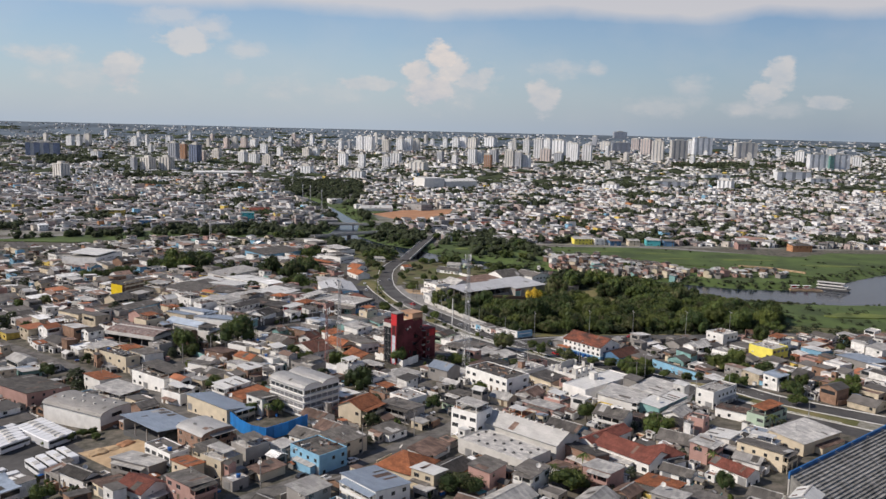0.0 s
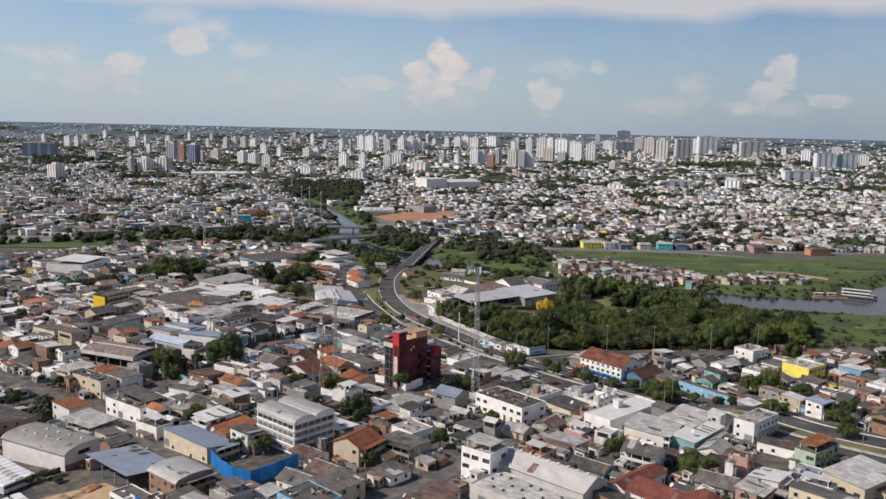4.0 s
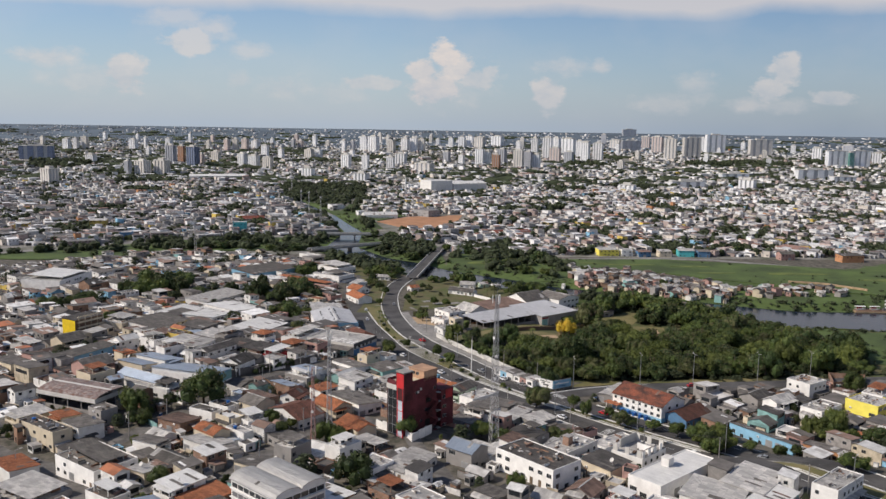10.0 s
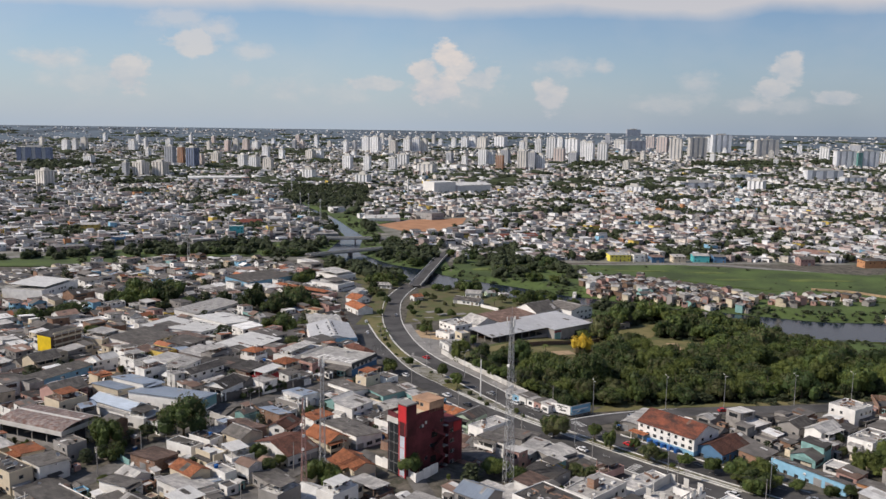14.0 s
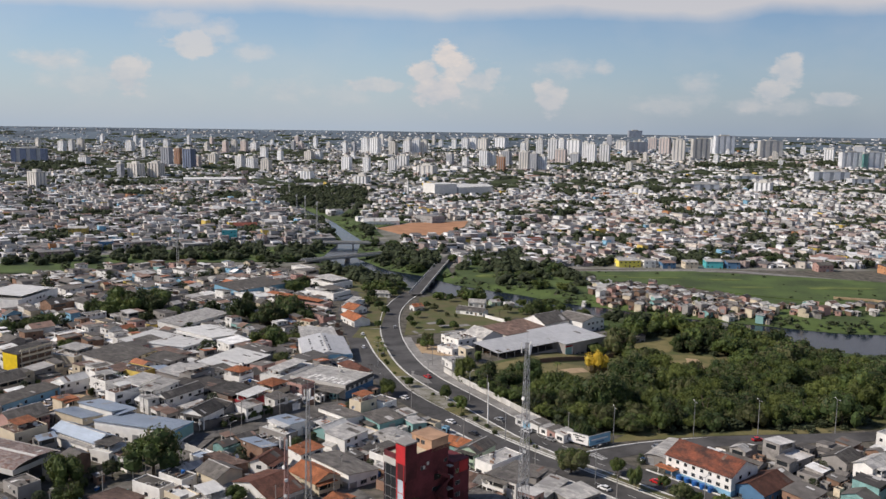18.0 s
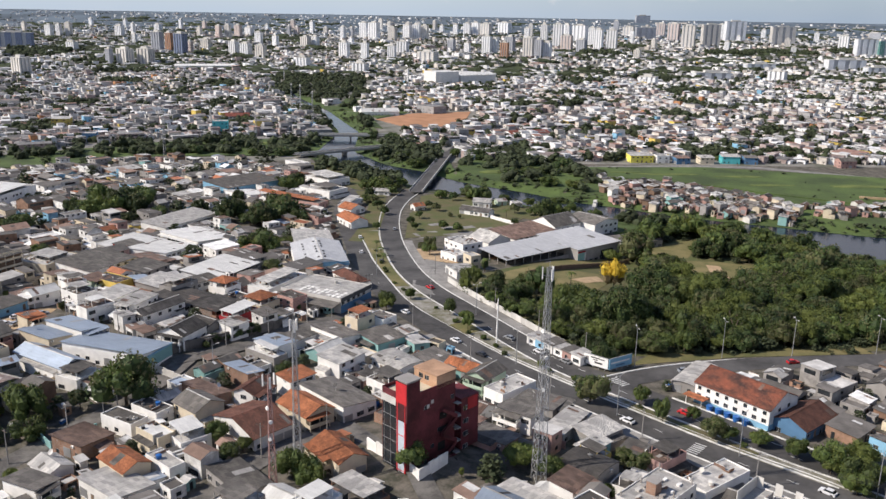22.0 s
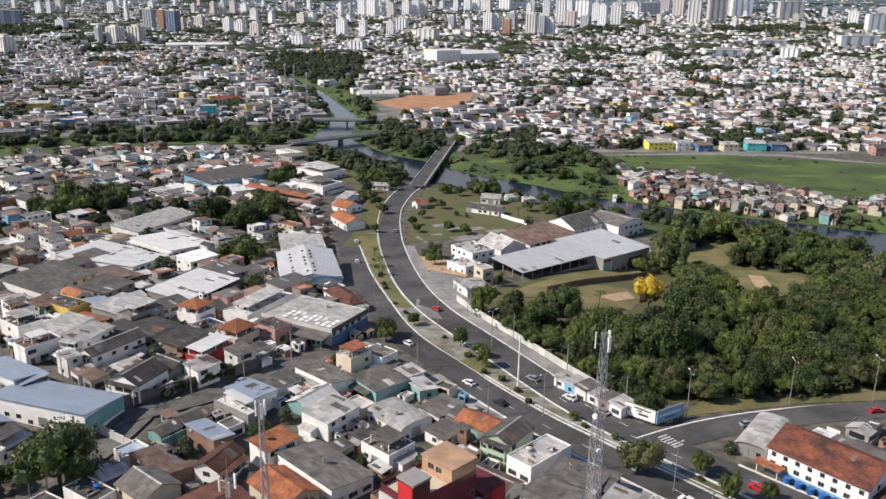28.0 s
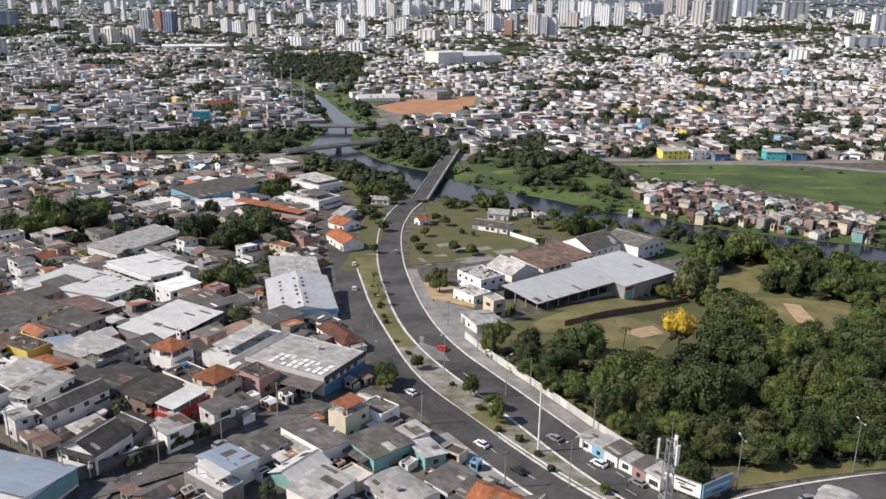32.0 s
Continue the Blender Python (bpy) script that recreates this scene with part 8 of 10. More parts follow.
def lattice_mast(x, y, top, width, label, paint, dishes=True):
    z = ground_z(x, y)
    H = top - z
    root = thing("lattice_mast", label, "mast", pose(x, y, z, 0, 0, 20))
    n = int(H / 2.6)
    w1 = width * 0.32

    def at(k, f):
        w = (width + (w1 - width) * f) / 2
        return Vector(((-w, -w, 0), (w, -w, 0), (w, w, 0), (-w, w, 0))[k % 4]) + Vector((0, 0, H * f))

    for k in range(4):
        bm = bmesh.new()
        add_tube(bm, at(k, 0) - Vector((0, 0, 0.5)), at(k, 1), 0.10, 0.06, 6)
        part("leg", bm, paint, root)
    bm = bmesh.new()
    for s in range(n):
        a, b = s / n, (s + 1) / n
        for k in range(4):
            add_tube(bm, at(k, a), at(k + 1, b), 0.05, n=4, cap=False)
            add_tube(bm, at(k + 1, a), at(k, b), 0.05, n=4, cap=False)
            add_tube(bm, at(k, b), at(k + 1, b), 0.05, n=4, cap=False)
    part("bracing", bm, paint, root)["kind"] = "stuff"
    for k in range(3):
        a = k * math.tau / 3 + 0.5
        arm = bmesh.new()
        r = 1.5 if dishes else 0.9
        add_tube(arm, (0, 0, H - 2.0), (math.cos(a) * r, math.sin(a) * r, H - 2.0), 0.06, n=6)
        p = part("bracket", arm, STEEL, root)
        bm = bmesh.new()
        add_box(bm, -0.12, 0.12, -0.22, 0.22, -1.4, 1.4)
        part("antenna_panel", bm, W["white"], p, "white panel antenna").matrix_local = pose(math.cos(a) * r, math.sin(a) * r, H - 1.4, 0, 0, math.degrees(a))
    bm = bmesh.new()
    add_tube(bm, (0, 0, H - 0.2), (0, 0, H + 3.5), 0.05, 0.02, 6)
    part("lightning_rod", bm, STEEL, root)
    if dishes:
        for q, a in ((0.72, 200), (0.6, 260), (0.45, 240)):
            bm = bmesh.new()
            add_tube(bm, (0, 0, 0), (0.35, 0, 0), 0.5, 0.45, 12)
            part("dish", bm, W["white"], root).matrix_local = pose(0, 0, H * q, 0, 0, a) @ pose(width * 0.35, 0, 0)


FADED = material("faded_red_steel", (0.40, 0.36, 0.35), 0.6, 0.2, stain=0.3, scale=0.16, second=(0.36, 0.17, 0.14))
lattice_mast(29.7, 376.4, 63.7, 2.7, "tall galvanised lattice mast with white panel antennas", STEEL)
lattice_mast(-28, 379, 50, 1.9, "slim galvanised lattice mast among houses", STEEL, False)
lattice_mast(-33, 373, 39, 1.7, "grey lattice mast with white antennas and faded red paint", FADED)
for x, y, h in ((-151, 1232, 34), (-138, 1213, 34), (-111, 1108, 36), (-254, 1411, 36), (-222, 1642, 36), (-158, 1034, 28), (-199, 867, 34), (-196, 1012, 26), (-237, 999, 30)):
    lattice_mast(x, y, h, 2.2, "grey lattice power pylon beside the river", STEEL, False)


def hoarding(a, b, mat, label, bars):
    L, ang = math.dist(a, b), math.degrees(math.atan2(b[1] - a[1], b[0] - a[0]))
    z = ground_z(*a)
    root = thing("billboard", label, "billboard", pose(a[0], a[1], z, 0, 0, ang))
    box_part("panel", (0, L, -0.12, 0.12, 0.9, 4.4), mat, root)
    for q in ((0, L, -0.16, 0.16, 0.75, 0.9), (0, L, -0.16, 0.16, 4.4, 4.55)):
        box_part("frame", q, STEEL, root)
    for k in range(4):
        box_part("post", (L * (k + 0.5) / 4 - 0.1, L * (k + 0.5) / 4 + 0.1, 0.13, 0.35, -0.5, 4.4), STEEL, root)
    for x0, x1, z0, z1, m in bars:
        box_part("writing_bar", (L * x0, L * x1, -0.14, -0.115, z0, z1), m, root)


hoarding((55.3, 452.6), (62, 446.8), W["white"], "white billboard with lines of dark writing", ((0.3, 0.62, 3.4, 3.85, W["darkgrey"]), (0.64, 0.86, 3.4, 3.7, W["darkgrey"]), (0.38, 0.58, 2.7, 3.05, W["darkgrey"]), (0.45, 0.78, 1.8, 2.4, W["darkgrey"]), (0.08, 0.22, 2.2, 3.6, W["grey"])))
hoarding((62.3, 446.6), (70.8, 451.6), W["lightblue"], "blue billboard beside the road", ((0.08, 0.9, 2.6, 3.1, W["white"]), (0.3, 0.7, 1.5, 2.0, W["blue"])))


def bridge(name, a, b, half, z, label, piers):
    L, ang = math.dist(a, b), math.degrees(math.atan2(b[1] - a[1], b[0] - a[0]))
    root = thing(name, label, "bridge", pose(a[0], a[1], z, 0, 0, ang))
    box_part("deck", (0, L, -half, half, -1.2, 0), W["grey"], root)
    box_part("roadway", (-4, L + 4, -half + 1.4, half - 1.4, -0.02, 0.1), ASPHALT, root)
    for s in (-1, 1):
        box_part("footway", (0, L, s * (half - 0.75) - 0.65, s * (half - 0.75) + 0.65, 0, 0.22), CONCRETE, root)
        rail = box_part("parapet", (0, L, s * half - 0.12, s * half + 0.12, 0, 1.05), W["lightgrey"], root)
        n = int(L / 8)
        for k in range(n + 1):
            box_part("post", (L * k / n - 0.2, L * k / n + 0.2, s * half - 0.2, s * half + 0.2, 0, 1.2), W["lightgrey"], rail)
    for k in range(piers):
        u = L * (k + 0.5) / piers
        pier = box_part("pier", (u - 0.7, u + 0.7, -half + 0.8, half - 0.8, -8, -1.2), W["grey"], root)
        box_part("pier_cap", (u - 1.1, u + 1.1, -half + 0.3, half - 0.3, -2.0, -1.2), W["grey"], pier)


bridge("road_bridge", (0, 762), (27, 927), 4.6, 0.8, "long narrow concrete road bridge over the river", 6)
bridge("west_bridge", (-100, 908), (-26, 962), 4.2, 1.0, "low concrete bridge over the river upstream", 3)
bridge("bank_bridge", (-108, 1030), (-22, 1033), 5, 1.0, "concrete bridge carrying the bank road", 3)


# ---- street furniture ----
def street_lamp(x, y, ang, h=12.5, heads=2):
    root = thing("street_lamp", f"tall grey steel street lamp with {'two heads' if heads == 2 else 'one head'}", "street lamp", local(x, y, ang), "street lamps")
    bm = bmesh.new()
    add_tube(bm, (0, 0, -0.5), (0, 0, h), 0.16, 0.08, 8)
    part("pole", bm, STEEL, root)
    for s in ((-1, 1) if heads == 2 else (1,)):
        bm = bmesh.new()
        add_tube(bm, (0, 0, h - 0.1), (s * 1.5, 0, h + 0.25), 0.05, 0.05, 6)
        arm = part("arm", bm, STEEL, root)
        bm = bmesh.new()
        add_box(bm, s * 1.4 - 0.1, s * 1.4 + s * 0.7 + 0.1, -0.16, 0.16, h + 0.18, h + 0.36)
        part("lamp_head", bm, W["lightgrey"], arm)


for x, y, ang in ((33, 452, 40), (23, 498, 40), (85, 393, 42), (58, 416, 42), (111, 373, 42), (-17, 548, 15), (6, 514, 50), (131.5, 326.3, 42), (155, 306.6, 42)):
    street_lamp(x, y, ang)
for x, y in ((72, 451.5), (104, 460), (129, 462), (160, 465), (187, 470)):
    street_lamp(x, y, 90, 13.5)
for x, y, ang in ((-86, 412, 30), (-62, 439, 30), (2, 387, 120), (-126, 356, 40)):
    street_lamp(x, y, ang, 8.5, 1)

POLES = []


def utility_pole(x, y, ang, h=9.5):
    root = thing("utility_pole", "concrete utility pole with a wooden crossarm", "utility pole", local(x, y, ang), "utility poles")
    bm = bmesh.new()
    add_tube(bm, (0, 0, -0.5), (0, 0, h), 0.18, 0.11, 8)
    part("pole", bm, W["grey"], root)
    box_part("crossarm", (-1.1, 1.1, -0.07, 0.07, h - 0.6, h - 0.45), BARK, root)
    POLES.append((x, y, ang, ground_z(x, y) + h))


def cable(p, q, sag):
    cu = bpy.data.curves.new("cable", "CURVE")
    cu.dimensions, cu.bevel_depth, cu.bevel_resolution = "3D", 0.035, 0
    sp = cu.splines.new("POLY")
    sp.points.add(8)
    for i in range(9):
        f = i / 8
        sp.points[i].co = (*(Vector(p).lerp(Vector(q), f) - Vector((0, 0, 4 * sag * f * (1 - f)))), 1)
    cu.materials.append(CABLE)
    tagged(new("cable", cu), "black overhead cable between utility poles", "cable", "overhead cables")


def pole_line(pts):
    k0 = len(POLES)
    for i, (x, y) in enumerate(pts):
        q = pts[min(i + 1, len(pts) - 1)]
        r = pts[max(i - 1, 0)]
        utility_pole(x, y, math.degrees(math.atan2(q[1] - r[1], q[0] - r[0])) + 90)
    for a, b in zip(POLES[k0:], POLES[k0 + 1:]):
        for u in (-1.0, 0.0, 1.0):
            off = [(p[0] + u * math.cos(radians(p[2])), p[1] + u * math.sin(radians(p[2])), p[3] - 0.2) for p in (a, b)]
            cable(*off, 0.6)


pole_line([p for p in offset(rows_l, -8.2) if 300 < p[1] < 520][::5])
pole_line([p for p in offset(rows_r, 10.2) if 455 < p[1] < 560][::4])
pole_line([(-39, 484), (-50, 468), (-62, 457), (-80, 448), (-99, 464), (-120, 474)])
pole_line([(-23, 398), (-38, 386), (-47, 349)])
pole_line([(-39.3, 240.9), (-26.2, 254), (-11.2, 268.1), (5.7, 284.1)])
pole_line([(-100, 386), (-90, 398), (-82, 412)])
bm = bmesh.new()
add_tube(bm, (0, 0, -0.5), (0, 0, 17), 0.3, 0.16, 10)
tall = thing("tall_pole", "tall plain white pole on the median", "pole", local(28, 468, 0))
part("shaft", bm, W["white"], tall)
part("cap", (lambda b: (add_tube(b, (0, 0, 17), (0, 0, 17.3), 0.2, 0.05, 10), b)[1])(bmesh.new()), STEEL, tall)


# ---- vehicles ----
def wheel_mesh(r, w):
    bm = bmesh.new()
    add_tube(bm, (0, -w / 2, 0), (0, w / 2, 0), r, r, 14, mi=0)
    return mesh_of("wheel", bm, [TYRE])


WHEEL, BUS_WHEEL = wheel_mesh(0.31, 0.2), wheel_mesh(0.48, 0.3)


def profile_mesh(name, prof, half, mat, shrink=0.0, z_shrink=None):
    bm = bmesh.new()
    a = [bm.verts.new((x, -half + (shrink if z > (z_shrink or 9e9) else 0), z)) for x, z in prof]
    b = [bm.verts.new((x, half - (shrink if z > (z_shrink or 9e9) else 0), z)) for x, z in prof]
    bm.faces.new(a[::-1])
    bm.faces.new(b)
    for i in range(len(prof)):
        j = (i + 1) % len(prof)
        bm.faces.new((a[i], a[j], b[j], b[i]))
    bmesh.ops.recalc_face_normals(bm, faces=bm.faces)
    return mesh_of(name, bm, [mat])


BODY = {k: profile_mesh("body", [(-2.05, 0.25), (2.05, 0.25), (2.1, 0.6), (1.9, 0.8), (0.95, 0.92), (-1.75, 0.95), (-2.05, 0.85)], 0.86, m) for k, m in CAR.items()}
ROOF = {k: profile_mesh("roof", [(-1.35, 1.38), (0.3, 1.40), (0.2, 1.47), (-1.2, 1.45)], 0.66, m) for k, m in CAR.items()}
CABIN = profile_mesh("cabin", [(0.98, 0.9), (0.3, 1.40), (-1.35, 1.38), (-1.8, 0.93)], 0.8, GLASS, 0.14, 1.2)


def car(x, y, ang, tone, z=None):
    root = thing("car", f"{tone} small hatchback car on the asphalt", "car", pose(x, y, (ground_z(x, y) if z is None else z) + 0.16, 0, 0, ang), "cars")
    share("body", BODY[tone], root, Matrix())
    share("cabin", CABIN, root, Matrix(), "dark glazed cabin")
    share("roof", ROOF[tone], root, Matrix())
    for u in (-1.25, 1.3):
        for v in (-0.78, 0.78):
            share("wheel", WHEEL, root, pose(u, v, 0.3))


for x, y, ang, tone in ((42, 462, 130, "white"), (49.5, 453.8, 130, "silver"), (22, 458.5, 130, "black"), (6, 531, 122, "red"), (14, 470.5, 130, "white"), (33, 474, 130, "silver"), (-16, 578, 102, "black"), (93, 450, 10, "white"), (87, 447, 15, "silver"), (126, 454.5, 8, "red"),
                        (78, 417, 130, "red"), (100, 375, 130, "white"), (123.8, 370.6, 130, "silver"), (-27, 600, 100, "white"), (-12, 660, 95, "silver"), (-30, 640, 100, "white"), (140.9, 312.2, 130, "black"), (60, 412, 130, "white"), (-4, 499, 130, "white"), (-63, 549, 60, "silver"), (91, 602.5, 20, "white"), (96.4, 603, 20, "black"),
                        (-140, 480, 30, "white"), (-136, 476, 35, "black"), (-147, 486, 30, "silver"), (-143, 474, 25, "white"), (-50, 466, 50, "silver"), (-14, 260.6, 47, "white"), (-28.1, 248.4, 47, "black"), (-125, 366, 160, "silver"), (62, 449, 120, "black")):
    car(x, y, ang, tone)

BUS_BODY = profile_mesh("body", [(-5.6, 0.4), (5.6, 0.4), (5.75, 1.2), (5.55, 2.9), (5.2, 3.15), (-5.4, 3.15), (-5.7, 2.9)], 1.25, CAR["white"])
BUS_GLASS = profile_mesh("window_band", [(-5.2, 1.7), (5.62, 1.7), (5.52, 2.6), (-5.2, 2.6)], 1.27, GLASS)
BUS_UNIT = profile_mesh("roof_unit", [(-1.5, 3.15), (1.5, 3.15), (1.2, 3.4), (-1.2, 3.4)], 0.8, W["lightgrey"])


def bus(x, y, ang):
    root = thing("bus", "parked white city bus in the depot yard", "bus", local(x, y, ang), "parked buses")
    share("body", BUS_BODY, root, Matrix())
    share("window_band", BUS_GLASS, root, Matrix(), "dark window band")
    share("roof_unit", BUS_UNIT, root, Matrix())
    for u in (-3.4, 3.6):
        for v in (-1.1, 1.1):
            share("wheel", BUS_WHEEL, root, pose(u, v, 0.48))


for i in range(8):
    bus(-132.4 + i * 2.3, 303.5 - i * 2.05, 61)
for i in range(6):
    bus(-140 + i * 1.9, 297 - i * 2.4, 61)
for i in range(4):
    bus(-114 + i * 2.2, 264.6 + i * 2.75, -45)
bus(-120.7, 255.5, 47)
bus(-126, 258, 47)
tagged(patch("pavement_depot", [(-160, 310), (-138, 318), (-102.2, 277.9), (-100, 257.7), (-130, 250), (-155, 262)], ASPHALT, 0.07), "oil-stained asphalt bus depot yard", "yard", kind="structure")


for x, y, ang, tone in ((-142, 468, 62, "white"), (-140, 472.5, 62, "white"), (-136.5, 472, 62, "silver"), (-143, 464.5, 62, "silver"), (-138, 466.5, 62, "black"), (-135, 480, 20, "black"), (-132.5, 484, 30, "silver")):
    car(x, y, ang, tone)
lawn("sand_yard", ((-150, 462), (-139, 452), (-130, 470), (-131, 492), (-138, 494), (-146, 476)), SAND, "bare sandy parking yard", 0.12, "sand")


# ---- grandstand ----
def grandstand():
    """Bare concrete terraces behind a blue rim."""
    root = thing("grandstand", "bare concrete stadium terraces with a blue painted rim", "grandstand", pose(113.9, 232.9, ground_z(126.8, 241.8), 0, 0, 38))
    L, n, run, rise = 78, 16, 1.0, 0.5
    H = 9.0
    conc = material("stained_terrace_concrete", (0.30, 0.29, 0.27), 0.9, stain=0.55, scale=0.4, fine=1.5)
    blue = material("blue_painted_concrete", (0.03, 0.14, 0.36), 0.7, stain=0.3)
    for i in range(n):
        box_part("terrace_step", (0, L, -(i + 1) * run, -i * run, -1, H - (i + 1) * rise), conc, root)
    box_part("rim", (-0.3, L, 0, 0.5, H - 1.6, H + 0.6), blue, root, "blue painted rim wall")
    box_part("back_wall", (-0.3, L, 0.02, 0.4, -1, H - 1.6), W["lightgrey"], root)
    box_part("end_wall", (-0.4, 0, -n * run, 0, -1, 2.0), W["lightgrey"], root)
    for k in range(7):
        rail = box_part("handrail", (5 + k * 11, 5.08 + k * 11, -n * run, -0.2, 0, 0.08), STEEL, root)
        for j in range(6):
            y_ = -0.5 - j * 2.8
            box_part("baluster", (5 + k * 11, 5.07 + k * 11, y_ - 0.04, y_ + 0.04, H + y_ * rise / run - 0.4, H + y_ * rise / run + 0.9), STEEL, root)
        rail.data.transform(Matrix(((1, 0, 0, 0), (0, 1, 0, 0), (0, rise / run, 1, H + 0.85), (0, 0, 0, 1))))


grandstand()


# ---- stilt shacks, boats and far landmarks ----
rng = random.Random(31)
SHACKS = [(134, 815), (130, 742), (155, 722), (186, 706), (228, 686), (248, 716), (236, 745), (222, 770), (190, 800)]
SHACKS_EAST = [(250, 690), (300, 697), (332, 708), (326, 735), (290, 738), (252, 730)]
count = 0
spots = []
while count < 150:
    x, y = rng.uniform(125, 335), rng.uniform(680, 822)
    if not (inside(x, y, SHACKS) or inside(x, y, SHACKS_EAST) and rng.random() < 0.5) or any((x - a) ** 2 + (y - b) ** 2 < 30 for a, b in spots):
        count += 0.02
        continue
    spots.append((x, y))
    count += 1
    L, D, h = rng.uniform(4.5, 7.8), rng.uniform(3.8, 5.6), rng.choice((1.9, 2.2, 2.4, 2.6, 2.2, 4.4, 4.8))
    z = max(ground_z(x, y), WATER_Z + 0.4) + 0.7
    r = building("stilt_shack", "weathered wooden stilt shack with patched sheet roof", "shack", x, y, rng.uniform(20, 60), L, D, h, rng.choice(("gable", "shed", "gable")), R[rng.choice(("fibre", "rust", "light", "light", "dark", "white", "fibre"))], W[rng.choice(("grey", "rustwall", "grey", "pink", "white", "lightgrey", "cream", "rustwall", "teal"))],
                 openings=1, group="stilt shacks", base=z)
    if river_gap(x, y) < 34:
        for u in (-1, 1):
            box_part("stilt", (u * L * 0.45 - 0.1, u * L * 0.45 + 0.1, -D * 0.45 - 0.1, -D * 0.45 + 0.1, -4.0, -1.1), BARK, r)


jumble = Heap()
for _ in range(900):
    x, y = rng.uniform(125, 335), rng.uniform(676, 822)
    if not (inside(x, y, SHACKS) or inside(x, y, SHACKS_EAST) and rng.random() < 0.4):
        continue
    jumble.house(x, y, max(ground_z(x, y), WATER_Z + 0.4) + 0.6, radians(rng.uniform(15, 65) + 90 * rng.randint(0, 1)), rng.uniform(2.2, 4.6), rng.uniform(2.0, 3.6), rng.choice((1.6, 1.9, 2.1, 2.3)), rng.uniform(0.15, 0.5), rng.randint(0, 3), 4 + rng.randint(0, 3), rng.choice(("shed", "gable", "shed")), rng, 8, 0.2)
jumble.make("stilt_annexes", [NEAR_W["grey"], W["rustwall"], NEAR_W["cream"], NEAR_W["pink"], NEAR_R["fibre"], NEAR_R["rust"], NEAR_R["light"], NEAR_R["dark"], GLASS], "crowded grey wooden annexes and walkways between stilt shacks", "shacks")


def boat(x, y, ang, L, label, hull="white", body="white", top="lightgrey", decks=2):
    """A river boat: hull with a raised bow, stacked deck houses with posts and roofs."""
    root = thing("river_boat", label, "boat", pose(x, y, WATER_Z, 0, 0, ang))
    bm = bmesh.new()
    prof = [(-L / 2, 0.1), (L / 2 - 2, 0.1), (L / 2, 1.6), (-L / 2, 1.2)]
    part("hull", (lambda me: (bm.from_mesh(me), bm)[1])(profile_mesh("hull", prof, L * 0.13, W[hull])), W[hull], root)
    for k in range(decks):
        z = 1.25 + k * 2.4
        a, b = -L / 2 + 1, L / 2 - 3 - k * 2.5
        box_part("deck_house", (a + 1, b - 2, -L * 0.09, L * 0.09, z, z + 2.1), W[body], root)
        box_part("deck_roof", (a - 0.6, b + 0.6, -L * 0.13, L * 0.13, z + 2.1, z + 2.3), W[top], root)
        for sy in (-1, 1):
            box_part("railing", (a, b, sy * L * 0.125 - 0.05, sy * L * 0.125 + 0.05, z, z + 0.8), W["white"], root, "white deck railing")


boat(349, 668, -33, 26, "moored two-deck river boat with white rails and grey roof", "darkgrey", "darkgrey", "lightgrey")
boat(327.5, 666.5, 0, 10, "small covered river boat with dark red cabin", "rustwall", "red", "white", 1)
boat(317.5, 667, 0, 10, "small covered river boat with dark red cabin", "rustwall", "red", "white", 1)
boat(119, 742, 70, 9, "small white boat at the bank", decks=1)
barge = thing("barge", "long low sand-coloured barge moored beside boats", "barge", pose(323.5, 662.5, WATER_Z, 0, 0, -4))
box_part("hull", (-13, 13, -2.0, 2.0, -0.3, 0.9), SAND, barge)
box_part("coaming", (-12, 12, -1.5, 1.5, 0.9, 1.2), W["rustwall"], barge)


def big(name, label, x, y, rot, L, D, h, roof, rm, wm, openings=30):
    building(name, label, "building", x, y, rot, L, D, h, roof, rm, wm, openings=openings, tank=False)


